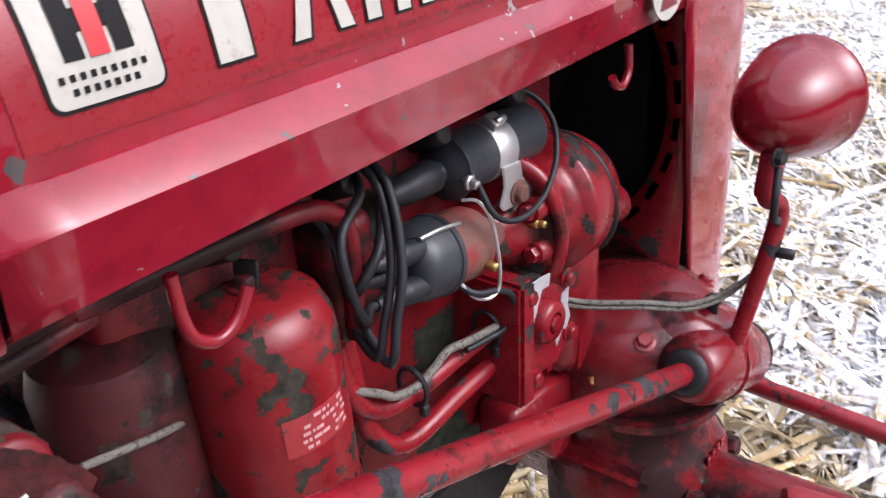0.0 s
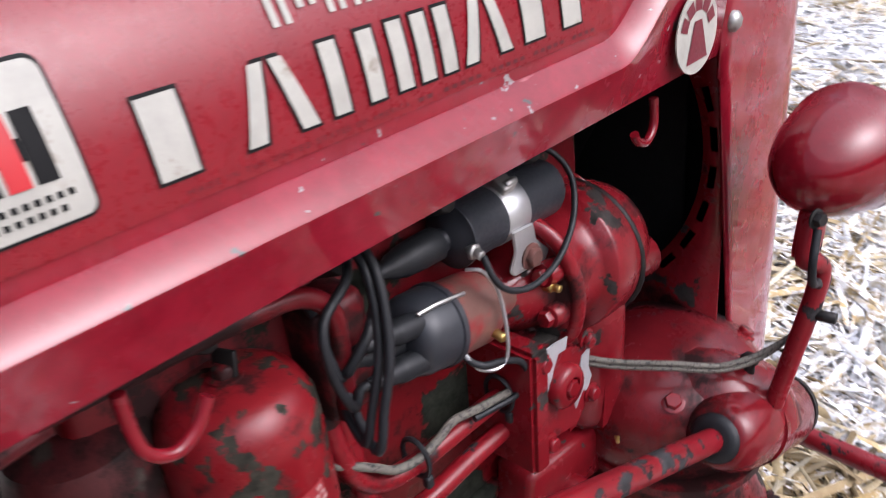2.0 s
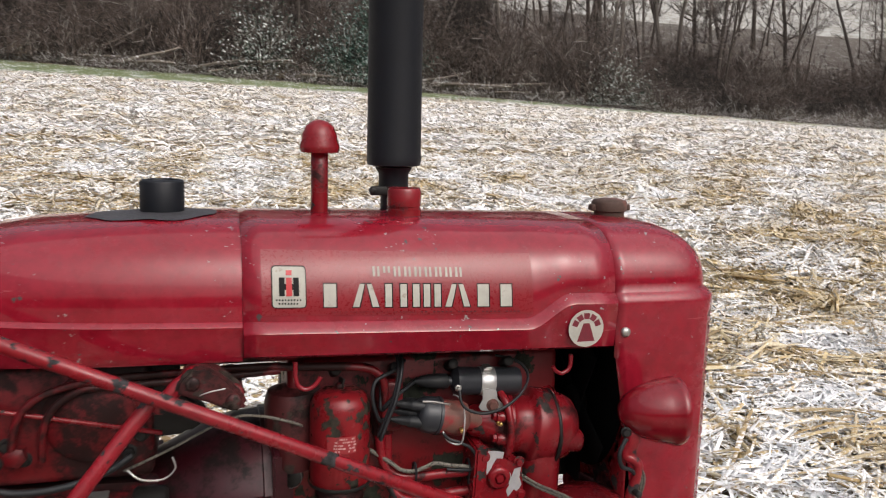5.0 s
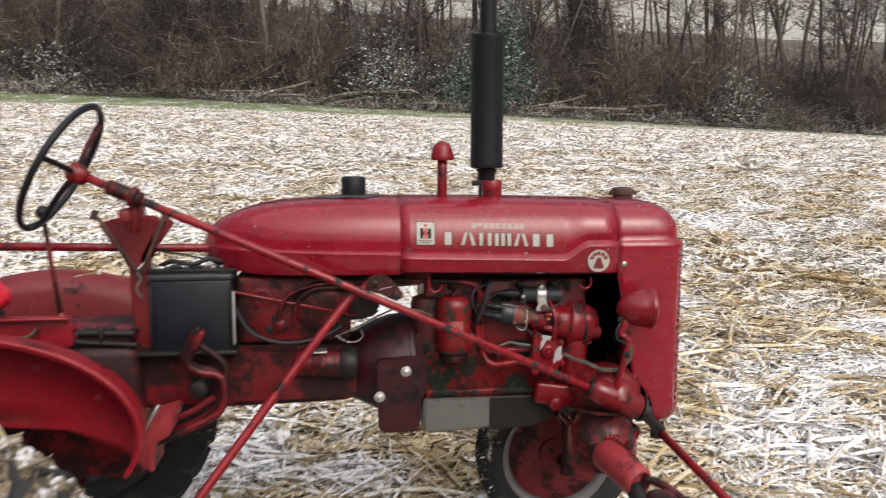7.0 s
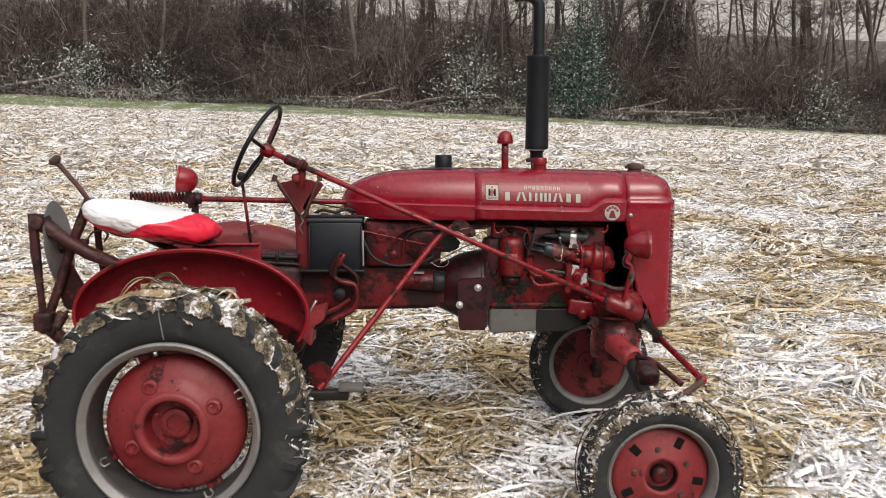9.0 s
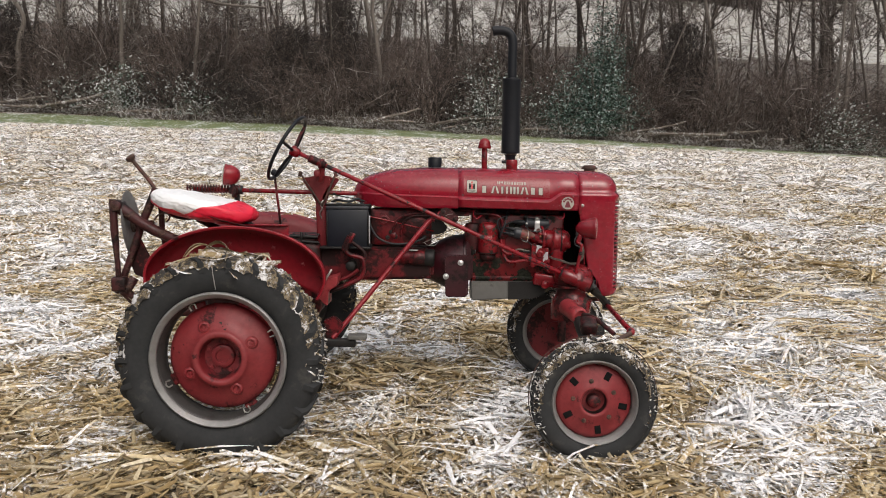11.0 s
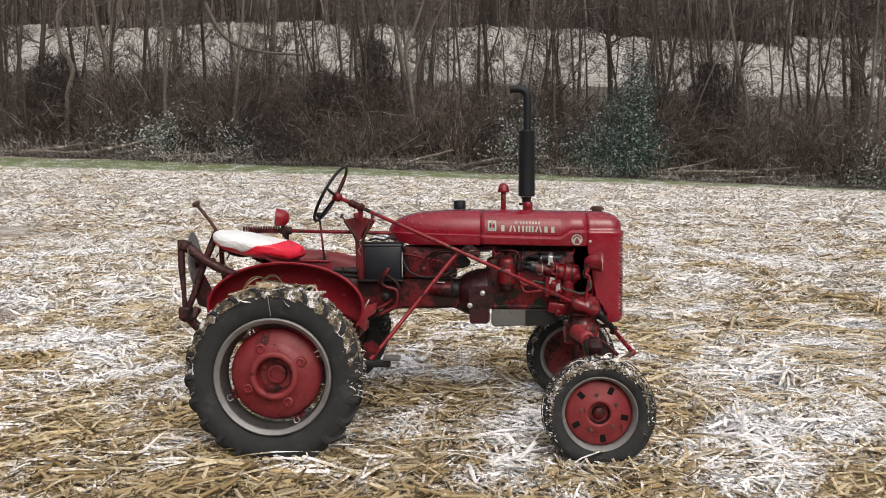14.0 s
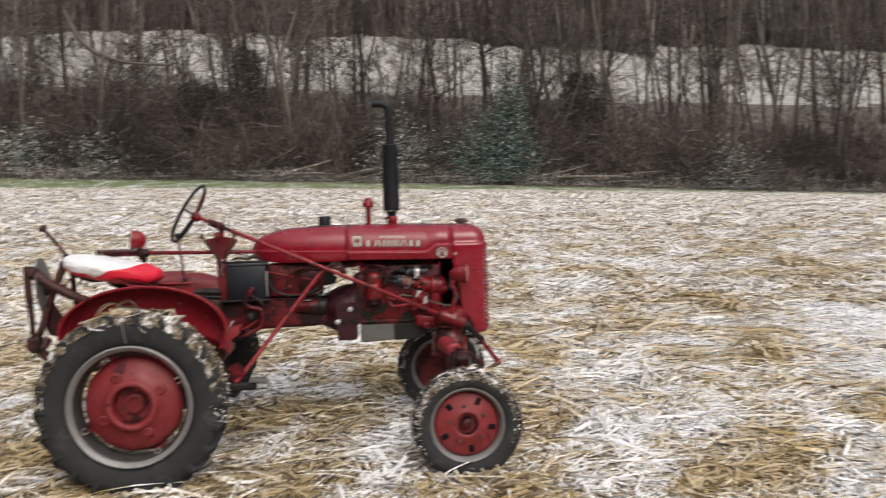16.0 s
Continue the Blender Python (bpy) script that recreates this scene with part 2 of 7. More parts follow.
M_GRIMY = worn_paint("grimy_red_paint", (0.115, 0.003, 0.006), (0.14, 0.006, 0.010), chip=0.66, chip_scale=16, grime=0.70, rough=0.36, chip_col=(0.022, 0.018, 0.016))
M_ROD = worn_paint("rod_red_paint", (0.20, 0.005, 0.010), (0.225, 0.010, 0.018), chip=0.625, chip_scale=30, grime=0.22, rough=0.28, chip_col=(0.028, 0.027, 0.028))
M_FENDER = worn_paint("fender_paint", (0.22, 0.005, 0.011), (0.25, 0.011, 0.020), chip=0.80, chip_scale=14, grime=0.2, rough=0.34)
M_WHEELRED = worn_paint("wheel_red_paint", (0.20, 0.014, 0.019), (0.225, 0.038, 0.040), chip=0.70, chip_scale=18, grime=0.26, rough=0.46)
# Wheel paint with grime, darkened for shade on the far wheel and hub recess
M_SHADEWHEEL = worn_paint("shaded_grimy_wheel_paint", (0.15, 0.010, 0.014), (0.18, 0.02, 0.024), chip=0.66, chip_scale=20, grime=0.5, rough=0.42)
M_DISTR = plain("rubbed_tan_red_paint", (0.15, 0.07, 0.055), 0.5, 0, 0.5, 16, 0.1, (0.20, 0.007, 0.012), 0.42)
M_BLACK = plain("black_enamel", (0.005, 0.006, 0.009), 0.5, 0, 0.4, 30, 0.06, gloss=0.3)
M_PLASTIC = plain("black_bakelite", (0.020, 0.022, 0.027), 0.42, 0, 0.3, 40, 0.05)
M_CABLE = plain("black_cable_rubber", (0.011, 0.012, 0.014), 0.5, 0, 0.3, 60, 0.08, gloss=0.35)
M_DARK = plain("oily_dark_iron", (0.009, 0.008, 0.0075), 0.55, 0.0, 0.5, 14, 0.2, gloss=0.35)
M_STEEL = plain("bare_steel", (0.42, 0.41, 0.39), 0.42, 0.9, 0.3, 40, 0.08, (0.20, 0.17, 0.14), 0.62)
M_ALU = plain("dull_aluminium", (0.55, 0.55, 0.55), 0.4, 0.85, 0.2, 40, 0.08)
M_BRASS = plain("brass", (0.55, 0.38, 0.13), 0.35, 0.9, 0.2, 50, 0.05)
M_RUST = plain("rusty_iron", (0.07, 0.04, 0.03), 0.75, 0.2, 0.5, 25, 0.3, (0.13, 0.05, 0.04), 0.5)
M_PAN = plain("grey_oil_pan", (0.11, 0.107, 0.10), 0.6, 0.1, 0.35, 12, 0.15, (0.05, 0.045, 0.04), 0.6)
M_RIM = plain("silver_rim_paint", (0.22, 0.215, 0.21), 0.45, 0.3, 0.35, 22, 0.1, (0.16, 0.13, 0.11), 0.6)
M_TYRE = plain("dusty_tyre_rubber", (0.024, 0.025, 0.026), 0.8, 0, 0.6, 8, 0.35, (0.055, 0.053, 0.049), 0.57, 0.3)
M_WHITE = plain("decal_white", (0.375, 0.362, 0.32), 0.5, 0, 0.32, 40, 0.06, (0.20, 0.165, 0.12), 0.60, gloss=0.25)
M_INK = plain("decal_black", (0.007, 0.0068, 0.007), 0.6, 0, 0.4, 40, 0.04, gloss=0.15)
M_DECRED = plain("decal_red", (0.40, 0.014, 0.018), 0.4, 0, 0.25, 25, 0.05)
M_DECGROUND = plain("decal_ground_red", (0.185, 0.004, 0.010), 0.30, 0, 0.25, 25, 0.05)
M_GREYPAINT = plain("scraped_grey", (0.42, 0.42, 0.43), 0.5, 0.4, 0.3, 60, 0.08)
M_COULTER = plain("scoured_disc_steel", (0.20, 0.195, 0.19), 0.5, 0.4, 0.3, 10, 0.08, (0.13, 0.12, 0.115), 0.55)
M_BAGRED = plain("red_plastic_sack", (0.62, 0.014, 0.040), 0.38, 0, 0.18, 12, 0.15)
M_BAGWHITE = plain("white_plastic_sack", (0.76, 0.77, 0.78), 0.4, 0, 0.08, 12, 0.15)
M_BRAID = plain("braided_grey_sleeve", (0.17, 0.155, 0.13), 0.6, 0.2, 0.6, 260, 0.5, (0.025, 0.024, 0.023), 0.50)
M_AMBER = plain("clear_lens", (0.5, 0.5, 0.46), 0.2, 0, 0.2, 30, 0.05)
M_LABELINK = plain("faded_label_print", (0.46, 0.26, 0.25), 0.5, 0, 0.4, 60, 0.05)
M_BADGEINK = plain("badge_dark_red", (0.13, 0.010, 0.02), 0.45, 0, 0.4, 60, 0.04)
M_CAPTION = plain("faded_caption_print", (0.075, 0.008, 0.012), 0.4, 0, 0.4, 60, 0.04)
# a much darker grey than the rim face, for the inside of the rim
M_BARREL = plain("dark_rim_barrel", (0.04, 0.038, 0.036), 0.65, 0.2, 0.5, 14, 0.2, (0.02, 0.018, 0.016), 0.55)
M_OLDLABEL = plain("scuffed_label_red", (0.26, 0.02, 0.025), 0.5, 0, 0.4, 40, 0.08, (0.05, 0.03, 0.028), 0.56)
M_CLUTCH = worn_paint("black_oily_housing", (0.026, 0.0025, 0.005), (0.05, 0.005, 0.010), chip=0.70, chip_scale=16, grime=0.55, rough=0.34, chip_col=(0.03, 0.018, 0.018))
M_LAMP = worn_paint("lamp_paint", (0.17, 0.004, 0.010), (0.19, 0.008, 0.015), chip=0.84, chip_scale=16, rough=0.20, coat=0.7)
M_SHAFT = worn_paint("chipped_shaft_paint", (0.20, 0.005, 0.010), (0.225, 0.010, 0.018), chip=0.575, chip_scale=30, grime=0.1, rough=0.28, chip_col=(0.028, 0.027, 0.028))
M_BLOCK = worn_paint("block_paint", (0.15, 0.003, 0.006), (0.12, 0.004, 0.007), chip=0.55, chip_scale=9, grime=0.35, rough=0.34, chip_col=(0.016, 0.018, 0.013))
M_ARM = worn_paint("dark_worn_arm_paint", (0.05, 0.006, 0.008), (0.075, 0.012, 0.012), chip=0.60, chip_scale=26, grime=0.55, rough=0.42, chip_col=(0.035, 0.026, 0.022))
M_DUSTRED = worn_paint("dusty_pink_red_paint", (0.26, 0.022, 0.028), (0.30, 0.05, 0.052), chip=0.70, chip_scale=20, grime=0.3, rough=0.5)
M_GEAR = worn_paint("oily_gear_case_paint", (0.145, 0.006, 0.010), (0.17, 0.012, 0.016), chip=0.66, chip_scale=18, grime=0.42, rough=0.19)
M_BOLSTER = worn_paint("oily_bolster_paint", (0.135, 0.005, 0.008), (0.155, 0.009, 0.012), chip=0.60, chip_scale=18, grime=0.52, rough=0.26)
M_STAIN = plain("fuel_stain_grey", (0.045, 0.042, 0.046), 0.5, 0, 0.5, 20, 0.1)
M_BATTERY = plain("blue_black_battery_case", (0.006, 0.008, 0.013), 0.42, 0, 0.5, 20, 0.1, gloss=0.4)
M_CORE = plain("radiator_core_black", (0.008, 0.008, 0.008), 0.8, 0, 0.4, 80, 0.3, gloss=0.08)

# ---- ground ----
def ground_z(x, y):
    """Height of the field: rises gently away from the tractor, then steeply under the woods."""
    x, y = np.asarray(x, float), np.asarray(y, float)
    xc = np.clip(x, -45, 45)
    z = 0.075 * (np.minimum(y, 42.5) + 0.97)
    z = z - (0.0302 * xc + 0.0002 * xc * xc) * step01(6, 37, y)
    z = z + np.clip((y - 37) / 5.5, 0, 1) * np.clip(0.30 - 0.0125 * xc, 0, 0.8)
    z = z + 0.29 * np.clip(y - 42.5, 0, 35) + 0.25 * np.clip(y - 77.5, 0, 170)
    return np.where(y < -12, z * 0 - 0.827, z)


def gz(x, y):
    return float(ground_z(x, y))


def straw_material(name, tones, snow_lo=0.46, snow_hi=0.60, snow_part=1.0, patchy=1.0):
    """Each piece takes its own tone; snow lies on some of them, in patches."""
    m, nt, b = mat_base(name)
    geo = nt.nodes.new("ShaderNodeNewGeometry")
    col = ramp(nt, geo.outputs["Random Per Island"], tones).outputs[0]
    fib = noise_tex(nt, 55, 4, 0.6, geo.outputs["Position"])
    col = mixc(nt, ramp(nt, fib.outputs[0], [(0.35, 0.0), (0.75, 0.55)]).outputs[0], col, (0.20, 0.13, 0.06))
    patch = noise_tex(nt, 1.0, 6, 0.7, geo.outputs["Position"])
    grain = noise_tex(nt, 42, 5, 0.65, geo.outputs["Position"])
    s = nt.nodes.new("ShaderNodeMath")
    s.operation = "MULTIPLY_ADD"
    nt.links.new(grain.outputs[0], s.inputs[0])
    s.inputs[1].default_value = 0.6
    nt.links.new(math_node(nt, "ADD", math_node(nt, "MULTIPLY", patch.outputs[0], patchy), 0.5 * (1 - patchy)), s.inputs[2])
    up = nt.nodes.new("ShaderNodeSeparateXYZ")
    nt.links.new(geo.outputs["Normal"], up.inputs[0])
    snow = ramp(nt, s.outputs[0], [(snow_lo + 0.3, 0.0), (snow_hi + 0.3, snow_part)]).outputs[0]
    col = mixc(nt, snow, col, (0.80, 0.80, 0.81))
    nt.links.new(col, b.inputs["Base Color"])
    b.inputs["Roughness"].default_value = 0.75
    bump(nt, b, grain.outputs[0], 0.3, 0.004)
    return m


TONES = [(0.0, (0.58, 0.47, 0.27)), (0.22, (0.44, 0.31, 0.13)), (0.42, (0.66, 0.57, 0.38)), (0.55, (0.16, 0.11, 0.05)), (0.66, (0.30, 0.21, 0.09)), (0.82, (0.72, 0.64, 0.47)), (1.0, (0.34, 0.23, 0.09))]
M_STRAW = straw_material("corn_residue", TONES, 0.46, 0.56, patchy=0.95)
M_STRAWMID = straw_material("mid_corn_residue", [(p, tuple(1.08 * c - 0.03 for c in t)) for p, t in TONES], 0.45, 0.52, patchy=0.55)
M_STRAWFAR = straw_material("far_corn_residue", [(p, tuple(0.95 * c + 0.02 for c in t)) for p, t in TONES], 0.44, 0.53, patchy=0.5)
# less snow, and browns darkened for the shade under and beside the tractor
M_STRAWNEARSHADE = straw_material("near_shaded_corn_residue", [(0.0, (0.42, 0.32, 0.17)), (0.2, (0.28, 0.20, 0.09)), (0.4, (0.50, 0.41, 0.25)), (0.55, (0.06, 0.042, 0.022)), (0.7, (0.24, 0.165, 0.07)), (0.85, (0.58, 0.50, 0.34)), (1.0, (0.09, 0.062, 0.03))], 0.53, 0.64)
M_STRAWSNOW = straw_material("snowy_corn_residue", TONES, 0.385, 0.49)
M_STALK = straw_material("corn_stalk", [(p, tuple(c * 0.72 for c in t)) for p, t in TONES], 0.54, 0.66)
M_STUCK = straw_material("mud_straw_and_snow", [(0.0, (0.022, 0.019, 0.016)), (0.4, (0.06, 0.045, 0.028)), (0.55, (0.42, 0.33, 0.18)), (0.66, (0.04, 0.033, 0.025)), (0.86, (0.10, 0.075, 0.04)), (1.0, (0.66, 0.58, 0.42))], 0.56, 0.66)


def field_material(name, earth, straw, snow_lo, snow_hi, stretch=(1, 1, 1), fine=9.0, snow=(0.74, 0.75, 0.78)):
    m, nt, b = mat_base(name)
    pos = nt.nodes.new("ShaderNodeNewGeometry").outputs["Position"]
    a = noise_tex(nt, fine, 6, 0.7, pos, stretch)
    c = noise_tex(nt, fine * 4.3, 5, 0.7, pos, stretch)
    col = mixc(nt, ramp(nt, a.outputs[0], [(0.34, 0.0), (0.62, 1.0)]).outputs[0], earth, straw)
    col = mixc(nt, ramp(nt, c.outputs[0], [(0.40, 0.0), (0.70, 0.65)]).outputs[0], col, tuple(x * 1.5 for x in straw))
    p = noise_tex(nt, 0.8, 5, 0.65, pos)
    s = nt.nodes.new("ShaderNodeMath")
    s.operation = "MULTIPLY_ADD"
    nt.links.new(c.outputs[0], s.inputs[0])
    s.inputs[1].default_value = 0.8
    nt.links.new(math_node(nt, "ADD", math_node(nt, "MULTIPLY", p.outputs[0], 0.45), 0.275), s.inputs[2])
    col = mixc(nt, ramp(nt, s.outputs[0], [(snow_lo + 0.4, 0.0), (snow_hi + 0.4, 1.0)]).outputs[0], col, snow)
    nt.links.new(col, b.inputs["Base Color"])
    b.inputs["Roughness"].default_value = 0.85
    bump(nt, b, a.outputs[0], 0.6, 0.03)
    return m


M_FIELD = field_material("stubble_field", (0.030, 0.021, 0.012), (0.22, 0.16, 0.085), 0.50, 0.66)
M_GRASS = field_material("frosty_grass", (0.045, 0.088, 0.026), (0.13, 0.145, 0.062), 0.56, 0.76, fine=2.2)
M_LEAFMOULD = field_material("leaf_mould", (0.042, 0.034, 0.026), (0.085, 0.068, 0.052), 0.58, 0.74, fine=3, snow=(0.42, 0.42, 0.42))
M_HILL = field_material("far_snowy_stubble", (0.12, 0.105, 0.085), (0.245, 0.225, 0.185), 0.43, 0.66, stretch=(0.22, 1, 1), fine=0.9, snow=(0.47, 0.47, 0.45))

gx = np.unique(np.concatenate([np.arange(-4, 7, 0.09), np.arange(-16, 18, 0.5), np.arange(-60, 62, 3), np.array([-900, -500, -250, -130, -90, 90, 130, 250, 500, 900.0])]))
gy = np.unique(np.concatenate([np.arange(-2.4, 6, 0.09), np.arange(-12, 36, 0.5), np.arange(36, 48, 0.35), np.arange(48, 80, 2), np.arange(80, 262, 10), np.array([-900, -300, -80, -30, -18, 300, 400, 900.0])]))
X, Y = np.meshgrid(gx, gy, indexing="ij")
Z = ground_z(X, Y)
near = step01(14, 5, np.abs(X - 1)) * step01(16, 6, np.abs(Y - 1))
rough = np.array([[noise.noise((x * 2.1, y * 2.1, 0.3)) * 0.022 + noise.noise((x * 7, y * 7, 1.7)) * 0.012 for y in gy] for x in gx])
Z = Z + rough * near - 0.012
nx, ny = len(gx), len(gy)
gf = [(i * ny + j, (i + 1) * ny + j, (i + 1) * ny + j + 1, i * ny + j + 1) for i in range(nx - 1) for j in range(ny - 1)]
me = bpy.data.meshes.new("ground")
me.from_pydata(np.stack([X, Y, Z], -1).reshape(-1, 3).tolist(), [], gf)
for m in (M_FIELD, M_GRASS, M_LEAFMOULD, M_HILL):
    me.materials.append(m)
zone = []
for i in range(nx - 1):
    for j in range(ny - 1):
        x, y = 0.5 * (gx[i] + gx[i + 1]), 0.5 * (gy[j] + gy[j + 1])
        y += noise.noise((x * 0.35, y * 0.35, 4)) * 1.2
        zone.append(0 if y < 36.2 else 1 if y < 41.6 + 0.02 * x * (x < 0) - 0.05 * max(x - 4, 0) else 0 if y < 41.9 else 2 if y < 77 else 3)
me.polygons.foreach_set("material_index", np.array(zone, dtype=np.int32))
me.shade_smooth()
tagged(new("ground", me), "harvested corn field with straw and thin snow", "ground", kind="structure")


def strips(name, mat, rng, xs, ys, zs, length, width, lift, curl, roll=0.5, pitch=0.25, yaw=None, sections=3):
    """Many bent leaf strips in one mesh: centre places and sizes as arrays."""
    n = len(xs)
    a = rng.uniform(0, 2 * math.pi, n) if yaw is None else yaw
    rl, pt = rng.normal(0, roll, n), rng.normal(0, pitch, n)
    d = np.stack([np.cos(a) * np.cos(pt), np.sin(a) * np.cos(pt), np.sin(pt)], -1)
    side = np.stack([-np.sin(a), np.cos(a), np.zeros(n)], -1)
    up = np.cross(d, side)
    s2 = side * np.cos(rl)[:, None] + up * np.sin(rl)[:, None]
    u2 = np.cross(d, s2)
    c = np.stack([xs, ys, zs + lift], -1)
    rows = []
    for k in range(sections):
        t = k / (sections - 1) - 0.5
        w = width * (1.0 - 1.1 * abs(t) * rng.uniform(0.3, 1, n))
        mid = c + d * (length * t)[:, None] + u2 * (curl * length * (0.25 - t * t))[:, None]
        rows += [mid - s2 * (w / 2)[:, None], mid + u2 * (w * 0.22)[:, None], mid + s2 * (w / 2)[:, None]]
    v = np.stack(rows, 1).reshape(-1, 3)
    m = sections * 3
    quads = []
    for k in range(sections - 1):
        for q in (0, 1):
            quads.append([k * 3 + q, k * 3 + q + 1, (k + 1) * 3 + q + 1, (k + 1) * 3 + q])
    f = (np.array(quads)[None] + (np.arange(n) * m)[:, None, None]).reshape(-1)
    return mesh_arrays(name, v, f, 4, mat)


def mesh_arrays(name, v, f, k, mat):
    me = bpy.data.meshes.new(name)
    me.vertices.add(len(v))
    me.vertices.foreach_set("co", v.astype(np.float32).ravel())
    me.loops.add(len(f))
    me.loops.foreach_set("vertex_index", f.astype(np.int32))
    me.polygons.add(len(f) // k)
    me.polygons.foreach_set("loop_start", np.arange(0, len(f), k, dtype=np.int32))
    me.update(calc_edges=True)
    me.validate()
    me.materials.append(mat)
    return me


def prisms(name, mat, a, b, ra, rb, sides=3):
    """Many straight tapered sticks in one mesh, from a to b."""
    d = b - a
    d /= np.linalg.norm(d, axis=1)[:, None] + 1e-9
    ref = np.where(np.abs(d[:, 2:3]) > 0.8, np.array([[1.0, 0, 0]]), np.array([[0, 0, 1.0]]))
    s = np.cross(d, ref)
    s /= np.linalg.norm(s, axis=1)[:, None]
    u = np.cross(d, s)
    rows = []
    for p, r in ((a, ra), (b, rb)):
        for k in range(sides):
            t = 2 * math.pi * k / sides
            rows.append(p + (s * math.cos(t) + u * math.sin(t)) * np.asarray(r)[:, None])
    v = np.stack(rows, 1).reshape(-1, 3)
    quads = np.array([[k, (k + 1) % sides, sides + (k + 1) % sides, sides + k] for k in range(sides)])
    f = (quads[None] + (np.arange(len(a)) * 2 * sides)[:, None, None]).reshape(-1)
    return mesh_arrays(name, v, f, 4, mat)


rng = np.random.default_rng(7)


def litter(name, n, x0, x1, y0, y1, l0, l1, w0, w1, lift, mat, label, sheltered=False):
    xs, ys = rng.uniform(x0, x1, n) + rng.normal(0, 0.3, n), rng.uniform(y0, y1, n) + rng.normal(0, 0.2, n)
    if sheltered:
        keep = ((xs - 0.85) / 1.15) ** 2 + ((ys + 0.15) / 0.8) ** 2 + rng.normal(0, 0.2, n) > 1
        xs, ys = xs[keep], ys[keep]
        n = len(xs)
    ln = rng.uniform(l0, l1, n) * rng.uniform(0.5, 1.0, n)
    wd = rng.uniform(w0, w1, n)
    me = strips(name, mat, rng, xs, ys, ground_z(xs, ys), ln, wd, rng.uniform(0.0, lift, n), rng.normal(0.0, 0.25, n))
    return tagged(new(name, me), label, "corn residue", kind="stuff")


litter("corn_husk_litter", 20000, -3.2, 2.6, -2.4, 0.7, 0.05, 0.34, 0.004, 0.026, 0.035, M_STRAWNEARSHADE, "dry corn husks and leaves with little snow, tones darkened as shade")
litter("corn_husk_litter", 15000, 2.2, 5.4, -2.4, 0.2, 0.05, 0.30, 0.003, 0.022, 0.03, M_STRAW, "pale dry corn husks and leaves dusted with snow")
litter("corn_husk_litter", 34000, 2.0, 7.5, -0.2, 3.4, 0.05, 0.28, 0.003, 0.022, 0.03, M_STRAWSNOW, "pale dry corn husks under a thin cover of snow")
litter("corn_husk_litter", 30000, -3.2, 2.0, -0.9, 3.4, 0.06, 0.34, 0.005, 0.034, 0.035, M_STRAW, "pale dry corn husks and leaves dusted with snow", True)
litter("corn_husk_litter", 15000, -5.5, 7.5, -7.5, -2.3, 0.08, 0.40, 0.006, 0.04, 0.035, M_STRAW, "pale dry corn husks and leaves dusted with snow")
litter("corn_husk_litter", 70000, -7, 15, 3.2, 12, 0.08, 0.40, 0.008, 0.034, 0.05, M_STRAWMID, "pale dry corn husks and leaves dusted with snow")
litter("corn_husk_litter", 120000, -26, 44, 12, 37.2, 0.12, 0.50, 0.02, 0.06, 0.05, M_STRAWFAR, "pale dry corn husks and leaves dusted with snow")


def stalk_litter(n, x0, x1, y0, y1, l0, l1, r0, r1):
    xs, ys = rng.uniform(x0, x1, n), rng.uniform(y0, y1, n)
    a, ln = rng.uniform(0, 2 * math.pi, n), rng.uniform(l0, l1, n)
    tilt = rng.normal(0, 0.10, n)
    c = np.stack([xs, ys, ground_z(xs, ys) + rng.uniform(0.004, 0.04, n)], -1)
    d = np.stack([np.cos(a), np.sin(a), tilt], -1) * (ln / 2)[:, None]
    r = rng.uniform(r0, r1, n)
    me = prisms("corn_stalk_litter", M_STALK, c - d, c + d, r, r * 0.8, 6)
    return tagged(new("corn_stalk_litter", me), "broken tan corn stalks lying on the field", "corn residue", kind="stuff")




def stalk_kind(seed):
    """A broken stalk with its joints and a torn leaf or two."""
    r = np.random.default_rng(seed)
    ln, rad = r.uniform(0.28, 0.62), r.uniform(0.009, 0.014)
    pts, rs = [], []
    for k in range(17):
        t = k / 16
        pts.append((ln * (t - 0.5), 0.018 * math.sin(2.6 * t + seed), rad + 0.01 * math.sin(3 * t)))
        rs.append(rad * (1 - 0.25 * t) * (1.22 if k in (3, 8, 13) else 1.0))
    me = G().tube(pts, rs, 8).mesh("corn_stalk", M_STALK)
    bm = bmesh.new()
    bm.from_mesh(me)
    leaf = strips("leaf", M_STRAW, r, r.uniform(-0.1, 0.1, 2), r.normal(0, 0.02, 2), np.full(2, rad * 1.5), r.uniform(0.2, 0.34, 2), r.uniform(0.02, 0.035, 2), 0, r.normal(0.1, 0.2, 2), 0.4, 0.12, r.normal(0, 0.3, 2), 6)
    bm.from_mesh(leaf)
    bm.to_mesh(me)
    bm.free()
    return me


stalk_kinds = [stalk_kind(300 + k) for k in range(6)]
for i in range(90):
    x, y = rng.uniform(-2.6, 4.8), rng.uniform(-2.3, 3.0)
    ob = tagged(new("corn_stalk", stalk_kinds[i % 6]), "broken tan corn stalk lying on the stubble", "corn stalk", "broken corn stalks")
    ob.matrix_basis = pose(x, y, gz(x, y) + rng.uniform(0.0, 0.02), rng.normal(0, 10), rng.normal(0, 4), rng.uniform(0, 360))


